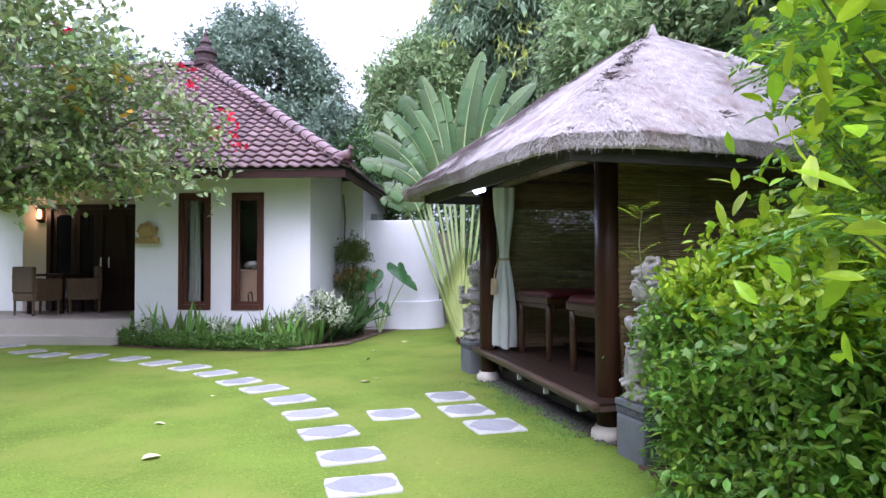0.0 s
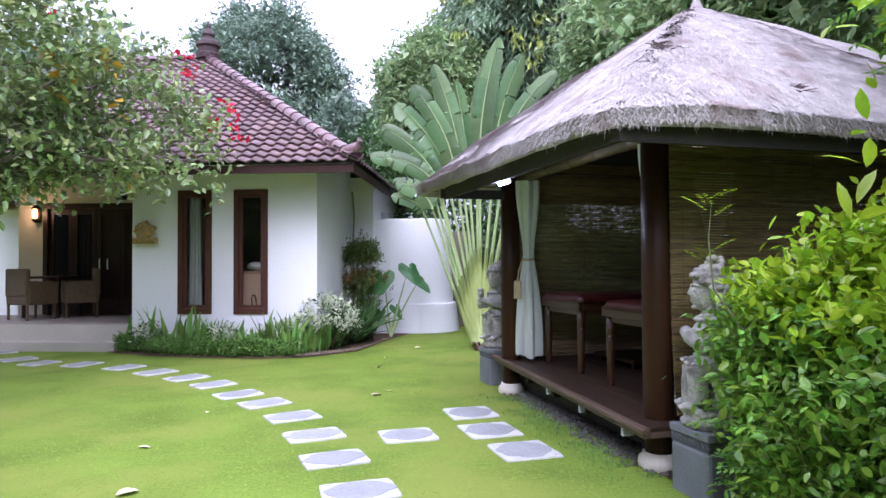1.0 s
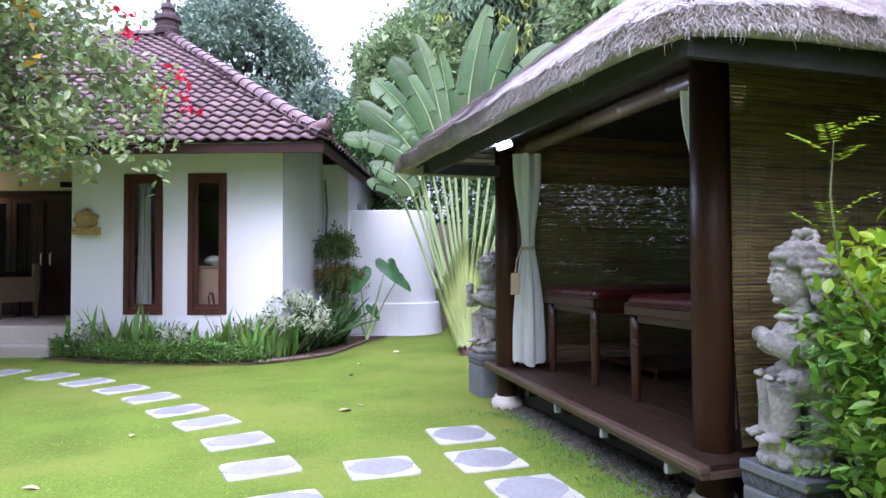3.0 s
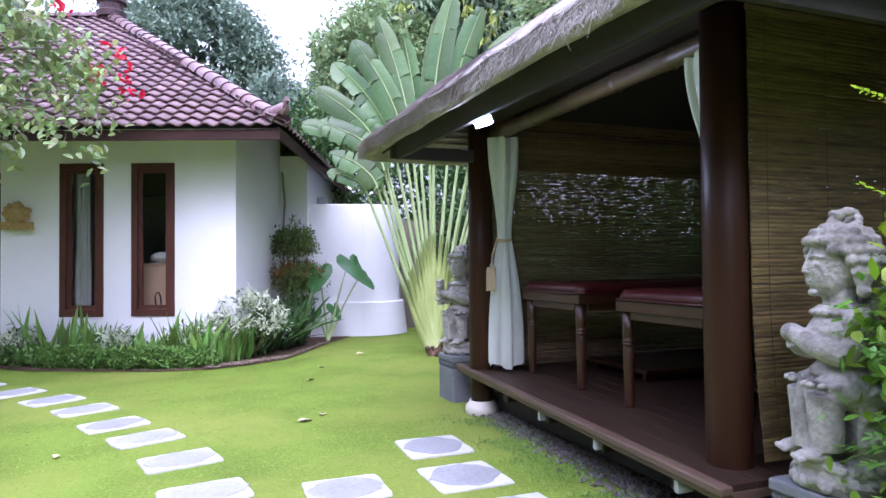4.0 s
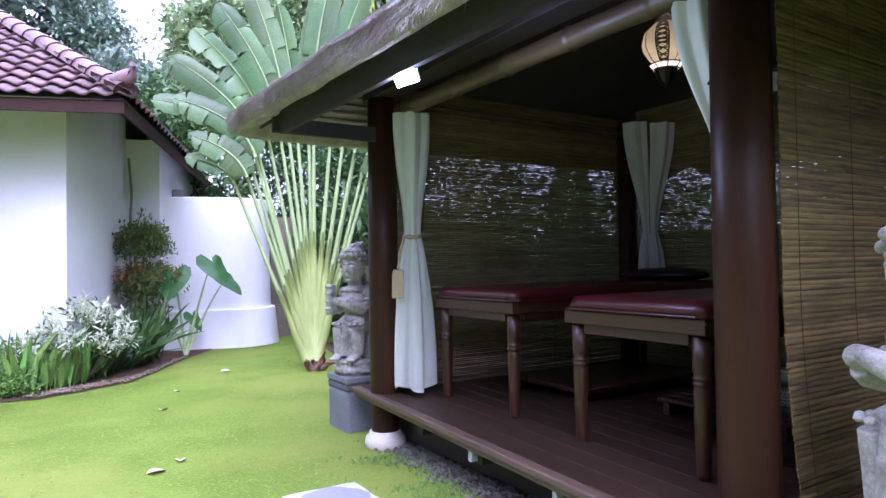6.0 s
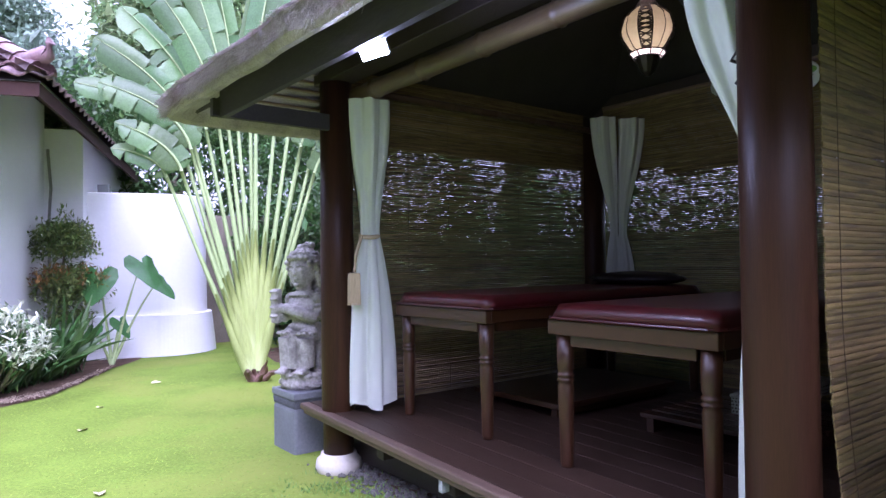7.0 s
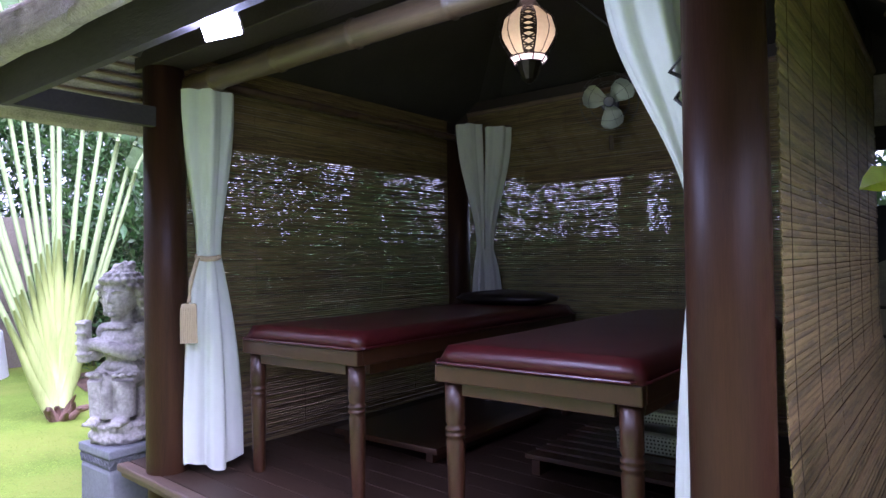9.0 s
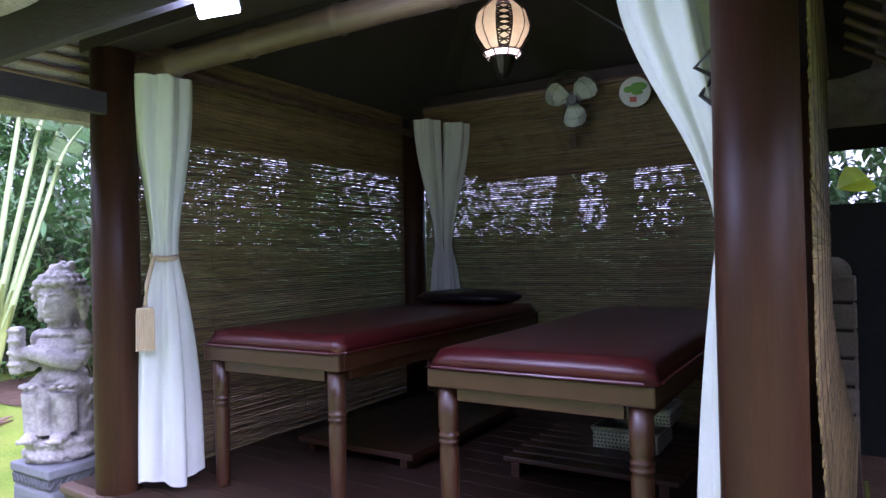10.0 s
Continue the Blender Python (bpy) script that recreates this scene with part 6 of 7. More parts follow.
def big_tree(name, base, crown, radii, label, material, clumps=420, per=26, spread=0.42, leaf=(0.30, 0.13), seed=0, hang=0.0, lumps=0.35, inner=0.35):
    t = thing(name, pose(*base), label, "tree", "background trees")
    b = Vector(base)
    c = Vector(crown) - b
    bm = tube(bmesh.new(), limb_points((0, 0, -0.1), (c.x * 0.8, c.y * 0.8, c.z), 0.0, 7, seed), [q * min(1.0, 0.3 * radii[0]) for q in (0.34, 0.30, 0.26, 0.22, 0.18, 0.12, 0.06)], 10)
    part("trunk", bm, M_BARK, t, smooth=True)
    rs = random.Random(seed)
    for k in range(9):
        a = rs.uniform(0, 6.28)
        e = (c.x + radii[0] * 0.7 * math.cos(a), c.y + radii[1] * 0.7 * math.sin(a), c.z + radii[2] * rs.uniform(-0.3, 0.6))
        bm = tube(bmesh.new(), limb_points((c.x * 0.5, c.y * 0.5, c.z * rs.uniform(0.45, 0.75)), e, 0.05, 6, seed + k), [0.12, 0.10, 0.08, 0.06, 0.04, 0.02], 7)
        part("limb", bm, M_BARK, t, smooth=True)
    cl = shell_clumps(c, radii, clumps, lumps, inner, -0.75, seed)
    crown = crown_leaves(cl, per, spread, *leaf, up=0.1, out_from=tuple(c), hang=hang)
    # shaded leaves deep in the crown
    deep = shell_clumps(c, [0.82 * q for q in radii], clumps, lumps, 0.75, -0.8, seed)
    inner_leaves = crown_leaves(deep, 12, spread * 1.1, leaf[0] * 1.9, leaf[0] * 1.1, up=0.1)
    V, F = join_lists(crown, inner_leaves)
    part_data("crown", V, F, material, t, "", "stuff")
    return t


big_tree("broadleaf_tree", (1.0, 24.5, 0), (0.95, 24.4, 7.1), (2.7, 2.6, 3.2), "round-crowned dark green tree behind the house", M_LEAF_FAR, 430, 84, 0.19, (0.19, 0.085), 3, inner=0.7, hang=0.2)
big_tree("broadleaf_tree", (-5.5, 27, 0), (-5.5, 27, 6.5), (3.6, 3, 2.8), "dark green tree far behind the house", M_LEAF_FAR, 300, 30, 0.5, (0.32, 0.14), 8)
mt = big_tree("mango_tree", (9.4, 19.5, 0), (9.3, 19.0, 8.2), (3.5, 3.2, 4.5), "tall tree with long drooping leaves and yellow-green shoots", M_LEAF_MANGO, 800, 50, 0.17, (0.32, 0.060), 5, hang=0.9, inner=0.6)
big_tree("light_tree", (5.7, 18.6, 0), (5.5, 18.3, 5.7), (1.6, 1.5, 2.1), "lighter green leafy tree beside the taller one", M_LEAF_LIGHT, 260, 80, 0.20, (0.20, 0.075), 23, hang=0.2, inner=0.6)
big_tree("light_tree", (3.4, 20.6, 0), (3.4, 20.4, 4.5), (1.5, 1.3, 1.7), "low leafy tree behind the garden wall", M_LEAF_FAR, 200, 80, 0.20, (0.20, 0.085), 29, inner=0.6)
cl = shell_clumps((-0.1, -0.5, 8.2), (3.6, 3.3, 4.6), 110, 0.35, 0.97, -0.4, 12)
V, F = crown_leaves(cl, 22, 0.13, 0.30, 0.055, up=-0.2, hang=0.9)
part_data("young_growth", V, F, M_LEAF_YOUNG, mt, "tufts of yellow-green young leaves", "stuff")
big_tree("broadleaf_tree", (13.5, 15.5, 0), (13.0, 15.0, 7.6), (4.6, 4.2, 3.6), "leafy green tree behind the pavilion", M_LEAF_LIGHT, 380, 70, 0.28, (0.20, 0.075), 9, hang=0.3, inner=0.6)
big_tree("broadleaf_tree", (13.0, 8.2, 0), (12.6, 8.2, 7.0), (3.8, 4.0, 3.4), "leafy green tree beside the pavilion", M_LEAF_LIGHT, 380, 62, 0.27, (0.18, 0.07), 10, hang=0.2, inner=0.6)
# two crowns added close by, to keep skylight off the hedge below
big_tree("broadleaf_tree", (10.6, 6.6, 0), (9.7, 6.6, 5.5), (2.4, 3.4, 2.0), "leafy tree added to shade the hedge behind the pavilion", M_LEAF_LIGHT, 330, 50, 0.24, (0.20, 0.08), 51, hang=0.2, inner=0.5)
big_tree("broadleaf_tree", (9.2, 11.6, 0), (8.7, 11.2, 5.6), (2.2, 2.2, 2.0), "leafy tree added to shade the tall hedge", M_LEAF_LIGHT, 260, 50, 0.24, (0.20, 0.08), 53, hang=0.2, inner=0.5)
big_tree("broadleaf_tree", (12.5, 1.0, 0), (12.0, 1.0, 6.0), (3.4, 4.2, 3.2), "leafy green tree beyond the garden wall", M_LEAF_MANGO, 380, 30, 0.42, (0.30, 0.10), 14, hang=0.2)


big_tree("garden_tree", (6.3, 1.5, 0), (5.7, 2.1, 4.1), (1.6, 1.3, 1.3), "leafy garden tree leaning over the pavilion roof", M_LEAF_LIGHT, 150, 40, 0.16, (0.15, 0.06), 17, hang=0.2)

# unseen trees, added to keep low western sky off pavilion and lawn
for k, (x, y, zc, rr_) in enumerate(((-6.6, 6.0, 4.2, 2.5), (-6.9, 1.6, 4.5, 2.8), (-7.2, -3.4, 4.6, 2.6))):
    big_tree("broadleaf_tree", (x - 1.5, y, 0), (x, y, zc), (2.0, rr_, 3.0), "unseen leafy tree added to block the low western sky", M_LEAF_FAR, 200, 24, 0.34, (0.34, 0.16), 61 + k, inner=0.5)


def shrub_mass(name, cells, label, material, per, spread, leaf, seed, category="shrub", stems=True, fine=False, up=0.4, hang=0.0):
    """A shrub from clumps that fill the given ellipsoids: (centre, radii, clumps)."""
    x = sum(c[0][0] for c in cells) / len(cells)
    y = sum(c[0][1] for c in cells) / len(cells)
    t = thing(name, pose(x, y, 0), label, category)
    allc = []
    for i, (c, r, n) in enumerate(cells):
        allc.append(shell_clumps((c[0] - x, c[1] - y, c[2]), r, n, 0.35, 0.25, -0.95, seed + i))
    allc = np.concatenate(allc)
    allc = allc[allc[:, 2] > 0.02]
    if stems:
        bm = bmesh.new()
        rs = random.Random(seed)
        for q in allc[:: max(1, len(allc) // 40)]:
            b = (q[0] * 0.4 + rs.gauss(0, 0.05), q[1] * 0.4 + rs.gauss(0, 0.05), 0)
            tube(bm, limb_points(b, q, 0.04, 5, rs.randrange(999)), [0.014, 0.012, 0.009, 0.006, 0.003], 5)
        tagged(part("stem_mass", bm, M_STEM, t, smooth=True), kind="stuff")
    V, F = crown_leaves(allc, per, spread, *leaf, up=up, fine=fine, hang=hang)
    part_data("foliage", V, F, material, t, "", "stuff")
    return t


# shrubs behind palm and pavilion
shrub_mass("garden_shrub", [((5.75, 11.6, 1.2), (0.95, 0.9, 1.3), 130), ((6.6, 10.6, 1.4), (1.2, 1.1, 1.5), 130)], "dense dark green shrubs behind the fan palm", M_LEAF_HEDGE, 26, 0.16, (0.15, 0.05), 31)
shrub_mass("garden_shrub", [((5.5, 12.9, 1.8), (0.6, 0.6, 1.9), 90), ((6.2, 13.0, 2.4), (1.0, 0.5, 2.2), 120)], "tall dark green hedge by the garden wall", M_LEAF_HEDGE, 26, 0.18, (0.17, 0.055), 33)
shrub_mass("garden_shrub", [((6.8, 8.6, 1.0), (0.9, 1.0, 1.2), 110), ((7.4, 7.0, 0.9), (0.8, 1.2, 1.1), 110), ((7.5, 5.3, 0.8), (0.7, 1.0, 1.0), 90)], "green shrubs along the wall behind the pavilion", M_LEAF_HEDGE, 24, 0.15, (0.14, 0.05), 35)

shrub_mass("garden_shrub", [((5.4, 2.4, 1.6), (1.1, 0.7, 1.7), 190), ((6.9, 2.6, 1.1), (0.9, 0.5, 1.3), 120), ((8.2, 3.4, 1.3), (0.7, 1.0, 1.5), 110)], "dark green shrubs behind the pavilion's blind", M_LEAF_HEDGE, 26, 0.16, (0.15, 0.05), 37)

shrub_mass("tall_hedge", [((6.2, 10.3, 1.9), (1.4, 0.8, 1.4), 115), ((8.2, 9.3, 1.9), (1.3, 1.0, 1.5), 95), ((8.3, 6.8, 1.8), (0.7, 1.6, 1.4), 105), ((8.4, 4.6, 1.7), (0.7, 1.3, 1.3), 95)], "tall leafy hedge behind the pavilion with gaps of sky", M_LEAF_HEDGE, 26, 0.13, (0.16, 0.06), 41)

shrub_mass("tall_hedge", [((3.2, 15.6, 2.3), (1.1, 0.7, 2.2), 150), ((4.9, 15.3, 2.4), (1.2, 0.7, 2.4), 170), ((6.4, 14.9, 2.6), (1.1, 0.7, 2.5), 160)], "tall leafy hedge behind the white garden wall", M_LEAF_HEDGE, 40, 0.20, (0.17, 0.065), 43)

# low clipped hedge along the bed, as separate plants
rs = random.Random(4)


def bed_point(s):
    """A point s of the way along the front of the bed, in house coordinates."""
    segs = list(zip(PLANT_LINE[1:6], PLANT_LINE[2:7]))
    s = s * len(segs)
    i = min(int(s), len(segs) - 1)
    (a, b), (c, d) = segs[i]
    f = s - i
    return a + (c - a) * f, b + (d - b) * f


for k in range(15):
    hx, hy = bed_point((k + 0.5) / 15 * 0.60)
    hedge = thing("low_hedge", HM @ pose(hx, hy + 0.19, 0), "low clipped dark green hedge plant edging the planting bed", "hedge", "hedge plants along the bed")
    cl = shell_clumps((0, 0, 0.10), (0.19, 0.17, 0.10 + 0.03 * rs.random()), 46, 0.45, 0.3, -0.8, 300 + k)
    V, F = crown_leaves(cl, 44, 0.032, 0.050, 0.024, up=0.7)
    part_data("foliage", V, F, M_LEAF_BORDER, hedge, "", "stuff")


def sword_clump(lx, ly, h, n, seed, label="clump of upright green sword-shaped leaves", material=None, z=0.0, droop=0.0):
    t = thing("lily_plant", HM @ pose(lx, ly, z), label, "plant", "plants in the bed")
    r = np.random.default_rng(seed)
    d = np.column_stack((r.normal(0, 0.22 + droop * 0.4, n), r.normal(0, 0.22 + droop * 0.4, n), np.ones(n)))
    P = np.column_stack((r.normal(0, 0.05, n), r.normal(0, 0.05, n), np.zeros(n)))
    ups = unit(np.column_stack((r.normal(size=n), r.normal(size=n), np.zeros(n) + 0.1)))
    V, F = leaf_cloud(P, d, ups, h * r.uniform(0.6, 1.15, n), 0.068 * r.uniform(0.7, 1.3, n), 0.3, r.uniform(0.02, 0.25 + droop, (n, 1)), True)
    part_data("leaves", V, F, material or M_BLADE, t, "", "stuff")
    return t


for k in range(17):
    s = (k + rs.uniform(0.1, 0.6)) / 17 * 0.76
    lx, ly = bed_point(s)
    tall = rs.choice((0.36, 0.42, 0.50, 0.62, 0.70))
    sword_clump(lx + rs.uniform(-0.05, 0.05), ly + rs.uniform(0.34, 0.56), tall, 9 if tall > 0.6 else 18, 100 + k)
for k in range(4):
    sword_clump(1.10 + 0.11 * k, -0.48 + 0.14 * k, rs.uniform(0.40, 0.5), 20, 150 + k, "clump of broad bright green leaves at the bed's corner")
for k in range(9):
    sword_clump(1.46 + 0.05 * k + rs.uniform(-0.04, 0.04), 0.35 + 0.13 * k, rs.uniform(0.62, 0.85), 20, 160 + k, "clump of long arching dark green leaves", M_LEAF_HEDGE, droop=0.5)
# dry litter on the bare edge of the bed
n = 1100
lit = np.column_stack((1.15 + 1.05 * rng.uniform(0, 1, n), np.zeros(n), np.full(n, 0.028)))
lit[:, 1] = np.array([bed_front(q) for q in lit[:, 0]]) + rng.uniform(0.02, 0.34, n)
dl = rand_dirs(n)
dl[:, 2] *= 0.15
V, F = leaf_cloud(lit, dl, np.tile((0.0, 0.0, 1.0), (n, 1)), rng.uniform(0.02, 0.06, n), rng.uniform(0.008, 0.02, n))
o = part_data("leaf_litter", V, F, M_LITTER, None, "dry brown leaf litter on the bare soil", kind="stuff")
tagged(o, category="leaf litter")
o.matrix_world = HM


def pale_shrub(lx, ly, r, seed, label="cream and green variegated shrub in the bed"):
    t = thing("variegated_shrub", HM @ pose(lx, ly, 0), label, "shrub", "plants in the bed")
    cl = shell_clumps((0, 0, r * 1.05), (r, r, r * 0.75), 60, 0.3, 0.6, -0.4, seed)
    bm = bmesh.new()
    for q in cl[::3]:
        tube(bm, limb_points((0, 0, 0), q, 0.03, 4, seed), [0.010, 0.008, 0.005, 0.003], 5)
    tagged(part("stem_mass", bm, M_STEM, t), kind="stuff")
    V, F = crown_leaves(cl, 20, 0.035, 0.11, 0.020, up=0.5, fine=True)
    part_data("pale_leaves", V, F, M_VARIEG, t, "cream-edged leaves", "stuff")
    V, F = crown_leaves(cl * np.array((1, 1, 0.9)), 9, 0.07, 0.09, 0.03, up=0.2)
    part_data("green_leaves", V, F, M_LEAF_HEDGE, t, "", "stuff")


pale_shrub(1.44, 0.10, 0.48, 1)
pale_shrub(1.02, -0.10, 0.26, 2)
for k, (lx, ly) in enumerate(((-1.30, -0.05), (-0.05, -0.28), (0.72, -0.22))):
    pale_shrub(lx, ly, 0.19, 10 + k)

# clipped shrub in two tiers by the house corner
tp = thing("topiary_shrub", HM @ pose(1.656, 1.90, 0), "clipped bronze-green shrub in two tiers beside the wall", "shrub")
bm = tube(bmesh.new(), [(0, 0, 0), (0.03, 0, 0.5), (-0.02, 0, 1.0), (0, 0, 1.6)], [0.025, 0.022, 0.018, 0.008], 8)
part("trunk", bm, M_BARK, tp)
for c, r, n, nm in (((0.05, 0, 0.98), (0.37, 0.34, 0.22), 170, "lower_tier"), ((0.0, 0, 1.53), (0.30, 0.27, 0.23), 130, "upper_tier"), ((0.02, 0, 0.60), (0.26, 0.22, 0.08), 26, "skirt")):
    V, F = crown_leaves(shell_clumps(c, r, n, 0.55, 0.35, -0.9, n), 20, 0.046, 0.080, 0.028, up=0.5)
    if nm == "upper_tier":
        V, F = join_lists((V, F), crown_leaves([(0.0, 0, 1.72), (0.01, 0, 1.80), (-0.02, 0, 1.88)], 14, 0.035, 0.09, 0.022, up=1.2))
    part_data(nm, V, F, M_TOPIARY, tp, "", "stuff")
V, F = crown_leaves(shell_clumps((0.05, 0, 1.02), (0.42, 0.36, 0.17), 60, 0.5, 0.9, 0.0, 5), 9, 0.03, 0.08, 0.024, up=0.8)
part_data("young_tips", V, F, M_BRONZE, tp, "orange-bronze young leaf tips", "stuff")


def taro(m, stalks, label):
    t = thing("taro_plant", m, label, "plant")
    for k, (dx, dy, h, size, yaw, tilt) in enumerate(stalks):
        tipp = Vector((dx, dy, h))
        bm = tube(bmesh.new(), limb_points((0, 0, 0), tipp, 0.06, 7, k, 0.01), [0.022, 0.02, 0.017, 0.014, 0.012, 0.010, 0.008], 8)
        st = part("stalk", bm, M_PETIOLE, t, smooth=True)
        bm = bmesh.new()
        out = [(0, 0), (0.10, 0.20), (0.28, 0.30), (0.46, 0.22), (0.50, 0.0), (0.46, -0.25), (0.33, -0.55), (0.15, -0.85), (0, -1.0)]
        pts = [(x, y) for x, y in out] + [(-x, y) for x, y in out[-2:0:-1]]
        cv = bm.verts.new((0, -0.28, 0.05))
        vs = [bm.verts.new((x, y, 0.05 - 0.45 * x * x + 0.035 * math.sin(16 * y + 9 * abs(x)))) for x, y in pts]
        for i in range(len(vs)):
            bm.faces.new((cv, vs[i], vs[(i + 1) % len(vs)]))
        bmesh.ops.subdivide_edges(bm, edges=bm.edges[:], cuts=1, use_grid_fill=True)
        bmesh.ops.transform(bm, verts=bm.verts[:], matrix=Matrix.Translation(tipp) @ pose(0, 0, 0, 0, 0, yaw) @ pose(0, 0, 0, tilt) @ Matrix.Diagonal((size, size, size, 1)))
        part("leaf_blade", bm, M_TARO, st, "large heart-shaped glossy leaf", True)
    return t


taro(pose(2.97, 12.12, 0), [(0.30, -0.18, 1.24, 0.43, 24, 52), (-0.16, -0.12, 1.10, 0.42, -30, 60), (0.52, -0.05, 1.02, 0.36, 32, 44), (0.10, 0.06, 0.52, 0.26, 30, 55), (-0.22, -0.10, 0.46, 0.26, -60, 50)], "taro plant with large heart-shaped green leaves")


# fan palm: leaf sheaths in two ranks, long stalks in one plane
def fan_palm(m, leaves, label):
    """leaves: angle of the stalk from upright, stalk length, blade tip (x, z), half width."""
    t = thing("fan_palm", m, label, "palm")
    r = random.Random(5)
    for i in range(11):
        s = r.uniform(-0.7, 1)
        y_ = r.uniform(-0.20, 0.10)
        hgt = r.uniform(0.05, 0.22)
        bm = tube(bmesh.new(), [(s * 0.05, y_ * 0.3, -0.02), (s * 0.17, y_ * 0.8, hgt * 0.6), (s * r.uniform(0.16, 0.30), y_ * 1.4, hgt * r.uniform(0.5, 1.1))], [0.05, 0.024, 0.005], 8)
        part("dry_sheath", bm, M_OLDSHEATH, t, "dry brown old leaf base", True)
    for i, (bx, bz, tx, tz, half, torn, depth) in enumerate(leaves):
        end = Vector((bx, depth * 0.6, bz))
        tip = Vector((tx, depth, tz))
        # the outer leaves spring lowest, the inner ones higher, out of each other
        steep = 1 - min(1.0, abs(bx) / 0.85)
        start = Vector((bx * 0.07, 0.03 * steep - 0.02, 0.06 + 0.62 * steep ** 1.3))
        dirp = (end - start).normalized()
        pts = [start.lerp(end, k / 8) for k in range(9)]
        rad = [0.040, 0.044, 0.034, 0.028, 0.024, 0.021, 0.019, 0.018, 0.017]
        st = part("leaf_stalk", tube(bmesh.new(), pts, rad, 8), M_PETIOLE, t, "pale green leaf stalk", True)
        q = [start.lerp(end, f) + Vector((0, -0.012 - 0.02 * (1 - steep), 0)) for f in (-0.03, 0.10, 0.24, 0.42)]
        part("sheath", tube(bmesh.new(), q, [0.048, 0.064, 0.040, 0.010], 8), M_SHEATH, t, "yellow-green overlapping leaf sheath", True)
        # the blade goes on from the stalk and bends towards its tip
        d0, L = dirp, (tip - end).length
        ctrl = end + d0 * (L * 0.45)
        rib = []
        for k in range(25):
            u = k / 24
            rib.append(end * (1 - u) ** 2 + ctrl * (2 * u * (1 - u)) + tip * u ** 2)
        yaw = r.uniform(-0.5, 0.5)
        facing = Vector((math.sin(yaw), -math.cos(yaw), 0.25)).normalized()
        bm = bmesh.new()
        for sgn in (-1, 1):
            k = 0
            while k < 24:
                run_ = r.choice((2, 4, 6, 9)) if torn > 1 else (r.choice((3, 5, 8, 12)) if torn else r.choice((8, 14, 24)))
                k2 = min(24, k + run_)
                cut = r.uniform(0.95, 1.0) if torn < 1 else r.uniform(0.84, 1.0)
                sag = r.uniform(0.0, 0.10 + 0.12 * torn)
                rows = []
                for q_ in range(k, k2 + 1):
                    u = q_ / 24
                    d = (rib[min(24, q_ + 1)] - rib[max(0, q_ - 1)]).normalized()
                    sidev = d.cross(facing).normalized()
                    nrm = sidev.cross(d).normalized()
                    wdt = half * (max(0.0, min(1.0, u / 0.12)) ** 0.6) * (max(0.0, min(1.0, (1.02 - u) / (0.20 if torn < 2 else 0.10))) ** 0.55) * (1 - 0.10 * u) * cut
                    shift = 0.018 if q_ == k else (-0.018 if q_ == k2 else 0)
                    row = []
                    for wv in (0.0, 0.5, 1.0):
                        e = rib[q_] + sidev * (sgn * wdt * wv) + d * (0.12 * wdt * wv + shift * wv) + nrm * (0.34 * wdt * wv - 0.42 * wdt * wv * wv + 0.010 * wv * math.sin(2.6 * q_ + i)) + Vector((0, 0, -sag * wdt * wv * wv))
                        row.append(bm.verts.new(e))
                    rows.append(row)
                for r0, r1 in zip(rows, rows[1:]):
                    for c in range(2):
                        bm.faces.new((r0[c], r1[c], r1[c + 1], r0[c + 1]))
                k = k2
        part("leaf_blade", bm, M_PALMBLADE, st, "broad green blade torn along its veins", True)
        bm = tube(bmesh.new(), [p + facing * 0.010 for p in rib], [0.019 - 0.0165 * k / 24 for k in range(25)], 6)
        part("midrib", bm, M_PETIOLE, st, smooth=True)
    return t


# foot of the blade (x, z), its tip (x, z), half width, how torn, depth
PALM = [(-0.85, 2.10, -1.36, 2.37, 0.12, 1, -0.10), (-0.71, 2.16, -1.31, 2.60, 0.17, 1, -0.22), (-0.62, 2.39, -1.46, 3.00, 0.17, 2, -0.14), (-0.70, 2.40, -1.69, 3.01, 0.13, 2, -0.04),
        (-0.60, 2.47, -1.50, 3.45, 0.18, 2, -0.10), (-0.48, 2.62, -1.29, 3.84, 0.19, 2, 0.05), (-0.37, 2.76, -1.01, 4.08, 0.19, 2, -0.12), (-0.28, 2.86, -0.70, 4.44, 0.17, 1, 0.00), (-0.18, 2.95, -0.36, 4.20, 0.13, 0, 0.10),
        (0.02, 3.00, 0.33, 4.81, 0.20, 1, -0.05), (-0.04, 3.08, 0.21, 4.61, 0.15, 0, 0.15), (0.25, 3.10, 0.69, 4.58, 0.17, 0, 0.05), (0.42, 3.10, 1.20, 4.26, 0.14, 0, -0.10),
        (0.55, 2.75, 1.35, 3.70, 0.17, 1, 0.10), (0.62, 2.45, 1.35, 3.10, 0.16, 1, 0.00), (0.47, 2.46, 0.77, 2.80, 0.14, 0, -0.20), (0.61, 2.18, 0.79, 2.52, 0.12, 0, -0.25)]
fan_palm(pose(3.93, 9.95, 0, 0, 0, -19), PALM, "fan-shaped palm with torn broad blades on pale green stalks")


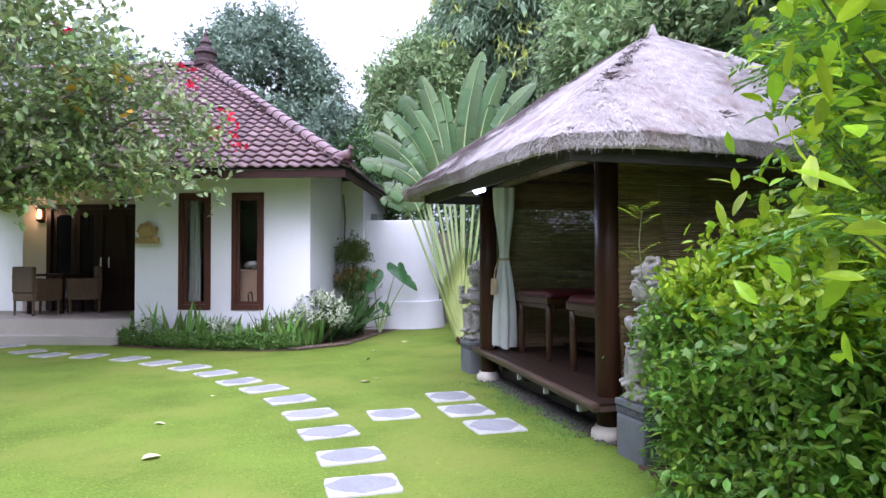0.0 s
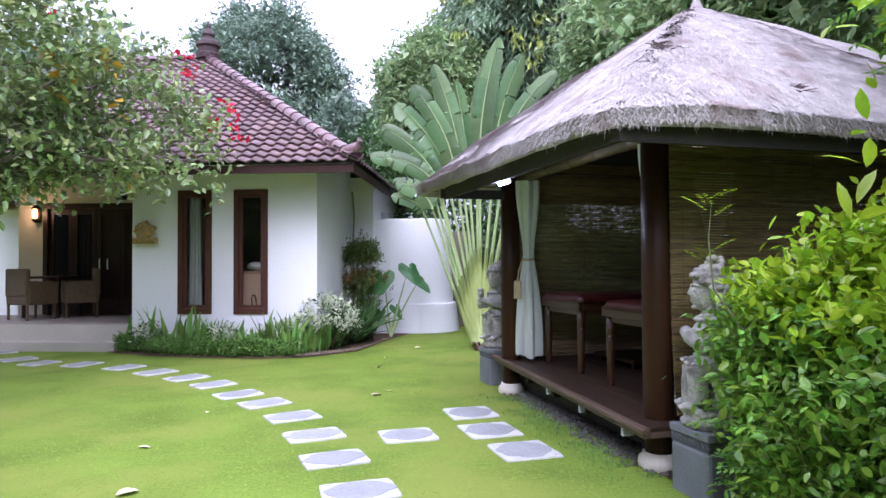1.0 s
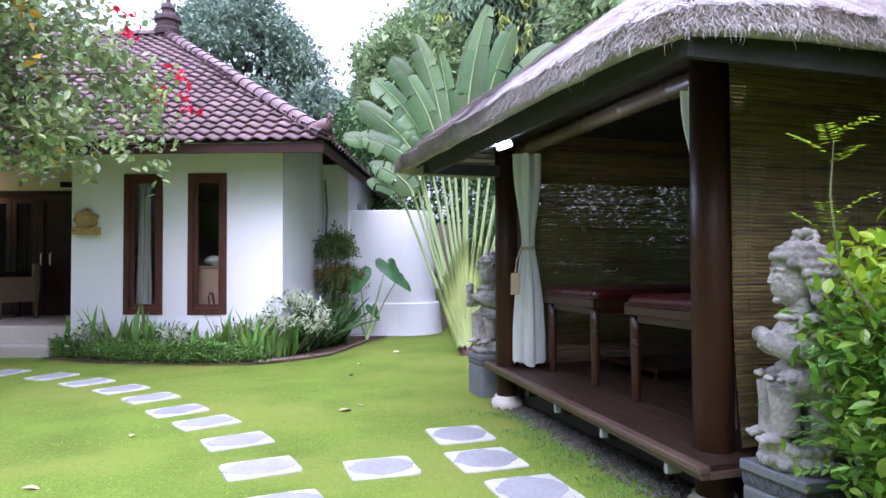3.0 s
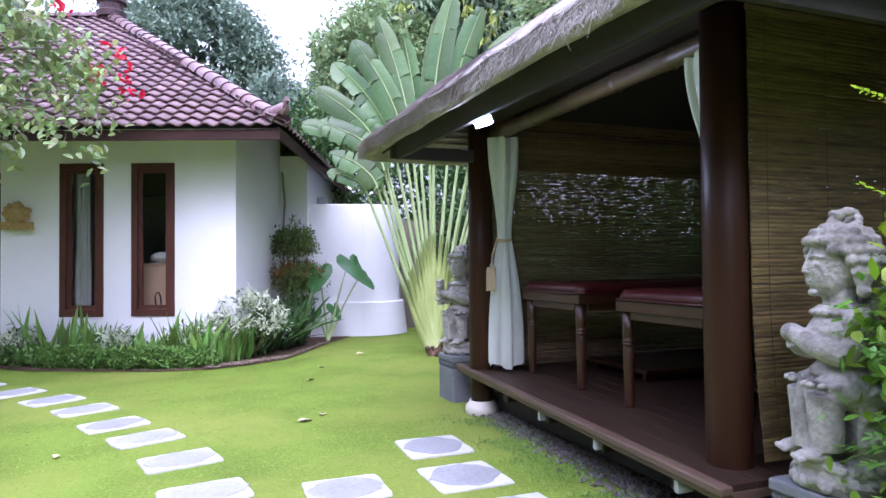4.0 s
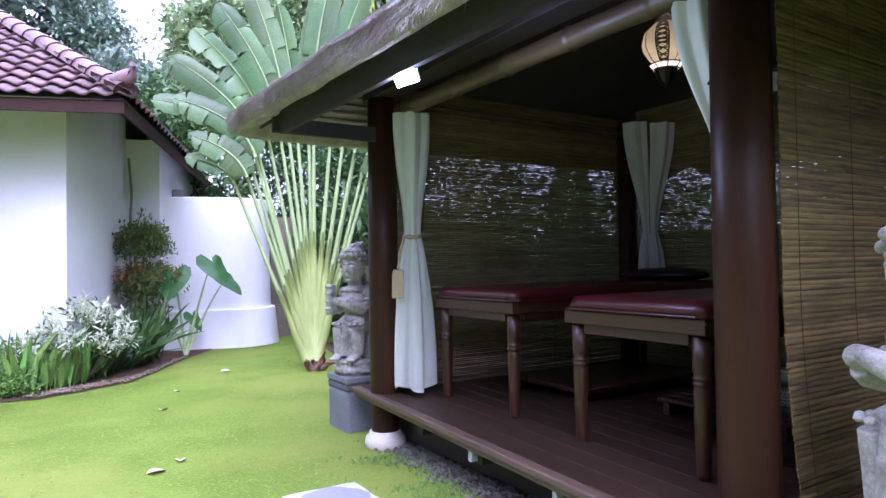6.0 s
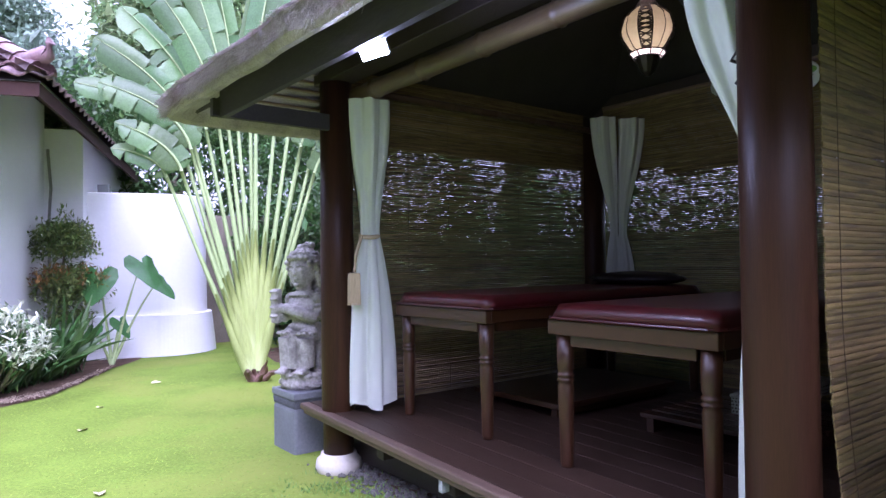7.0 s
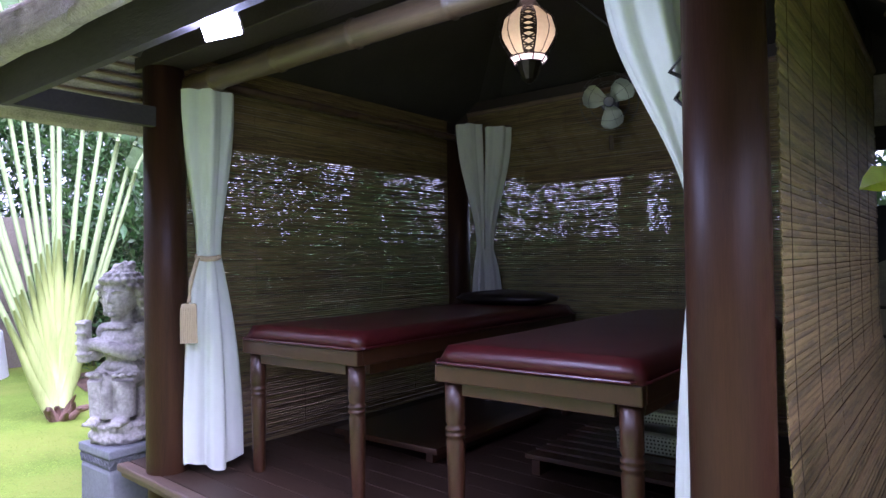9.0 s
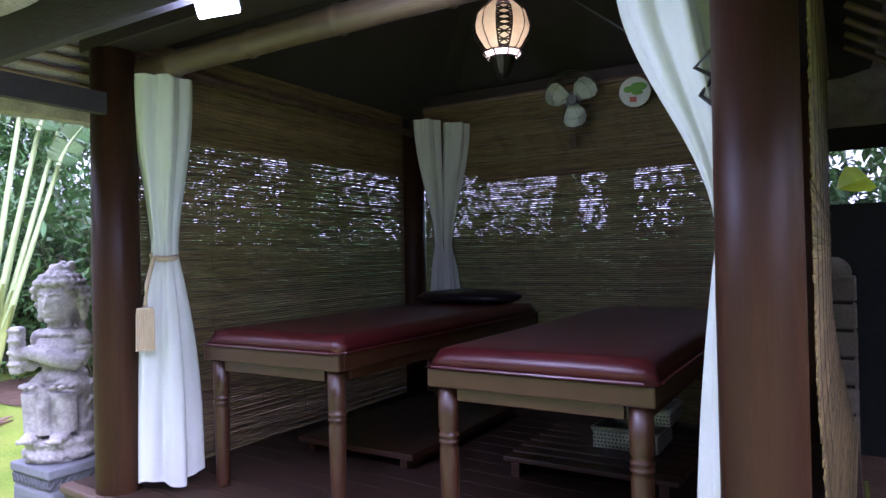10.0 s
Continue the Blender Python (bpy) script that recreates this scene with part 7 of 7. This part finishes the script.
# flowering tree whose crown reaches in from the side
ft = thing("flowering_tree", pose(-3.3, 7.4, 0), "flowering tree with grey-green leaves and red bracts over the lawn", "tree")
bm = tube(bmesh.new(), [(0, 0, -0.1), (0.05, 0.03, 0.9), (-0.02, 0.1, 1.7), (0.2, 0.15, 2.4), (0.5, 0.3, 3.1)], [0.15, 0.13, 0.11, 0.09, 0.05], 10)
part("trunk", bm, M_BARK, ft, smooth=True)
ends = [(3.38, 1.45, 2.42), (2.85, 1.0, 2.55), (2.5, 1.5, 2.30), (1.7, 0.9, 2.2), (3.05, 2.1, 3.25), (2.45, 0.7, 3.6), (1.6, 0.3, 3.9), (2.2, 2.2, 4.2), (1.0, 1.8, 4.5), (1.2, -0.5, 3.2), (0.6, 1.0, 2.1), (2.6, 2.6, 3.8), (0.2, 2.6, 2.3), (3.25, 2.0, 3.36), (3.30, 2.02, 2.95), (2.75, 1.95, 3.92)]
cl = []
for k, e in enumerate(ends):
    pts = limb_points((0.05, 0.1, 1.5 + 0.1 * (k % 5)), e, 0.10 if k < 4 else 0.03, 9, 50 + k, 0.06)
    part("limb", tube(bmesh.new(), pts, [0.05, 0.045, 0.04, 0.034, 0.028, 0.022, 0.016, 0.011, 0.006], 8), M_BARK, ft, smooth=True)
    for p in pts[3:]:
        for j in range(5):
            q = p + Vector((rs.gauss(-0.06, 0.16), rs.gauss(0, 0.22), rs.gauss(0.05, 0.15)))
            cl.append(tuple(q))
cl = np.array(cl)
extra = shell_clumps((0.95, 0.95, 3.6), (1.40, 1.4, 1.40), 250, 0.3, 0.3, -0.75, 77)
cl = np.concatenate((cl, extra))
V, F = crown_leaves(cl, 24, 0.11, 0.100, 0.058, up=0.25, droop=0.3, fine=True)
part_data("crown", V, F, M_LEAF_TREE, ft, "", "stuff")
bm = bmesh.new()
for q in cl[::4]:
    w = Vector(q)
    e = w + Vector((rs.gauss(0, 0.12), rs.gauss(0, 0.12), rs.gauss(0, 0.12)))
    tube(bm, [w + Vector((rs.gauss(0, 0.15), rs.gauss(0, 0.15), -0.12)), w, e], [0.006, 0.004, 0.002], 4)
tagged(part("twig_mass", bm, M_BARK, ft), kind="stuff")
V, F = crown_leaves([(2.02, 0.62, 3.42), (2.05, 0.60, 3.36), (2.35, 0.70, 3.56), (2.38, 0.72, 3.46), (1.75, 0.60, 3.55), (2.55, 1.05, 2.35), (2.45, 0.8, 3.1), (1.9, 0.6, 3.1)], 3, 0.05, 0.14, 0.10, up=-0.2, fine=True)
part_data("yellow_leaves", V, F, M_YELLOWLEAF, ft, "a few yellowed leaves", "stuff")
V, F = crown_leaves([(1.70, 1.23, 4.19), (1.62, 1.2, 4.24), (2.98, 2.0, 4.03), (3.12, 2.01, 3.82), (3.56, 2.05, 3.42), (3.60, 2.05, 3.38), (3.42, 2.04, 3.15), (3.36, 2.02, 3.17), (3.70, 2.06, 2.99), (3.62, 2.05, 3.16)], 9, 0.045, 0.100, 0.065, up=0.1)
part_data("red_bloom", V, F, M_RED, ft, "clusters of red bracts", "stuff")


# the bush in the foreground: oval-leaved shrub with feathery sprays
def pinnate(V, F, base, tip, leaflets, size, r):
    base, tip = Vector(base), Vector(tip)
    d = (tip - base).normalized()
    s = d.cross(Vector((0, 0, 1))).normalized()
    P, D = [], []
    for k in range(leaflets):
        f = 0.12 + 0.88 * k / leaflets
        p = base.lerp(tip, f) + Vector((0, 0, -0.15 * (tip - base).length * f * f))
        for sg_ in (-1, 1):
            P.append(tuple(p))
            D.append(tuple((s * sg_ + d * 0.45 + Vector((r.gauss(0, 0.08), r.gauss(0, 0.08), r.gauss(-0.05, 0.1)))).normalized()))
    v, f = leaf_cloud(np.array(P), np.array(D), np.tile((0.0, 0.1, 1.0), (len(P), 1)), size, size * 0.36, 0.1, 0.1)
    o = len(V)
    V += v
    F += [tuple(i + o for i in q) for q in f]


bush = thing("foreground_bush", pose(2.95, 2.3, 0), "bright green leafy bush beside the pavilion, fresh shoots on top", "bush")
cells = [((0.22, 0.72, 0.64), (0.40, 0.40, 0.64), 270), ((0.32, 0.15, 0.70), (0.62, 0.55, 0.76), 320), ((0.15, -0.45, 0.70), (0.60, 0.6, 0.78), 280), ((0.85, 0.2, 0.8), (0.55, 0.8, 0.76), 250), ((0.2, 0.3, 0.26), (0.55, 0.75, 0.30), 170)]
allc = np.concatenate([shell_clumps(c, r, n, 0.4, 0.45, -0.95, 200 + i) for i, (c, r, n) in enumerate(cells)])
allc = allc[allc[:, 2] > 0.05]
# the bush keeps clear of the statue
allc = allc[(allc[:, 0] > -0.60 + 0.675 * allc[:, 1] + 0.14 * (allc[:, 2] < 0.55)) & (allc[:, 1] < 1.05)]
bm = bmesh.new()
for q in allc[::7]:
    tube(bm, limb_points((q[0] * 0.35 + rs.gauss(0, 0.05), q[1] * 0.35 + rs.gauss(0, 0.05), 0), q, 0.05, 6, rs.randrange(999)), [0.016, 0.013, 0.010, 0.008, 0.005, 0.003], 5)
tagged(part("stem_mass", bm, M_STEM, bush, smooth=True), kind="stuff")
lowc, topc = allc[allc[:, 2] < 1.02], allc[allc[:, 2] >= 1.02]
V, F = crown_leaves(lowc, 50, 0.085, 0.058, 0.029, up=0.35, droop=0.15, fine=True)
part_data("foliage", V, F, M_LEAF_BUSH, bush, "", "stuff")
V, F = crown_leaves(topc, 72, 0.070, 0.064, 0.034, up=0.7, droop=0.12, fine=True)
part_data("fresh_growth", V, F, M_LEAF_BUSHTOP, bush, "yellow-green fresh shoots", "stuff")
V, F = [], []
bm = bmesh.new()
r = random.Random(3)
for q in allc[::2]:
    out = Vector((q[0] - 0.25, q[1], 0)).normalized() + Vector((-0.4, 0.2, r.uniform(-0.2, 0.5)))
    e = Vector(q) + out.normalized() * r.uniform(0.12, 0.22)
    far_ = q[0] < -0.35 + 0.675 * q[1]
    if far_:
        e = e + (e - Vector(q)) * 0.4
    pinnate(V, F, q, e, 10, 0.058 if far_ else 0.045, r)
part_data("feathery_sprays", V, F, M_LEAF_FERN, bush, "feathery compound leaves", "stuff")
V, F = [], []
for q in ((-0.24, 0.76, 1.28), (-0.21, 0.78, 1.54)):
    for k in range(4):
        a = 1.57 * k + r.uniform(0, 0.8)
        pinnate(V, F, (q[0], q[1], q[2] + 0.03 * k), (q[0] + 0.13 * math.cos(a), q[1] + 0.13 * math.sin(a), q[2] + 0.03 * k + r.uniform(0.03, 0.12)), 8, 0.036, r)
part_data("upright_spray", V, F, M_LEAF_BUSHTOP, bush, "upright yellow-green feathery spray", "stuff")
tube(bm, [(-0.08, 0.55, 0.85), (-0.22, 0.75, 1.2), (-0.22, 0.78, 1.44), (-0.20, 0.78, 1.62)], [0.006, 0.005, 0.004, 0.002], 5)
part("spray_stem", bm, M_STEM, bush)

# tall shrub whose boughs hang in beside the path
ts = thing("tall_shrub", pose(3.4, 1.5, 0), "tall shrub with hanging feathery boughs beside the path", "shrub")
bm = bmesh.new()
V, F = [], []
r = random.Random(9)
C = []
for k in range(46):
    y = r.uniform(0.7, 3.1)
    x = max(0.84 + 0.87 * y, 0.30 + 1.054 * y) + r.uniform(0.05, 0.8)
    e = (x - 3.4, y - 1.5, r.uniform(1.35, 3.0))
    b = (0.35 + r.gauss(0, 0.1) + 0.25 * (y - 1.5), r.gauss(0, 0.1) + 0.4 * (y - 1.5), 0)
    pts = limb_points(b, e, 0.10, 7, k, 0.02)
    tube(bm, pts, [0.020, 0.017, 0.013, 0.010, 0.007, 0.005, 0.002], 6)
    for p in pts[4:]:
        for j in range(6):
            a = r.uniform(0, 6.28)
            pinnate(V, F, p, p + Vector((0.24 * math.cos(a), 0.24 * math.sin(a), r.uniform(-0.10, 0.08))), 8, 0.055, r)
        C.append(tuple(p + Vector((0.05, 0, 0))))
tagged(part("bough_mass", bm, M_STEM, ts, smooth=True), kind="stuff")
part_data("feathery_leaves", V, F, M_LEAF_FERN, ts, "", "stuff")
V, F = crown_leaves(C, 20, 0.11, 0.115, 0.045, up=0.2, fine=True)
part_data("oval_leaves", V, F, M_LEAF_BUSHTOP, ts, "", "stuff")

# fallen leaves on the lawn
for k, (x, y, s, a) in enumerate(((1.737, 6.96, 0.055, 20), (1.95, 7.1, 0.045, 80), (3.0, 10.4, 0.05, 10), (2.1, 8.7, 0.05, 60), (-0.15, 4.55, 0.06, 30), (-0.35, 3.75, 0.06, 100), (-0.2, 5.6, 0.04, 0), (2.35, 9.5, 0.04, 44), (0.2, 6.6, 0.03, 75))):
    t = thing("fallen_leaf", pose(x, y, 0.010, r.uniform(-8, 8), r.uniform(-8, 8), a), "dry fallen leaf lying on the lawn", "leaf", "fallen leaves")
    V, F = leaf_cloud(np.array([(0.0, 0, 0)]), np.array([(1.0, 0, 0)]), np.array([(0.0, 0, 1)]), s * 2.3, s * 1.4, 0.35, 0.1, True)
    part_data("blade", V, F, M_DRYLEAF, t)

# a single leaf hanging beyond the blind
t = thing("hanging_spray", pose(4.42, 3.875, 1.60), "single yellow-green leaf on a thin twig", "twig")
V, F = leaf_cloud(np.array([(0.12, 0, 0.02)]), np.array([(-1.0, 0.35, -0.1)]), np.array([(0.0, -0.8, 0.6)]), 0.24, 0.13, 0.3, 0.2, True)
part_data("leaf", V, F, M_LEAF_BUSHTOP, t)
part("twig", tube(bmesh.new(), [(0.12, 0, 0.02), (0.5, -0.1, 0.06), (1.2, -0.5, 0.6), (1.6, -0.9, 1.2)], [0.003, 0.004, 0.006, 0.008], 5), M_STEM, t)
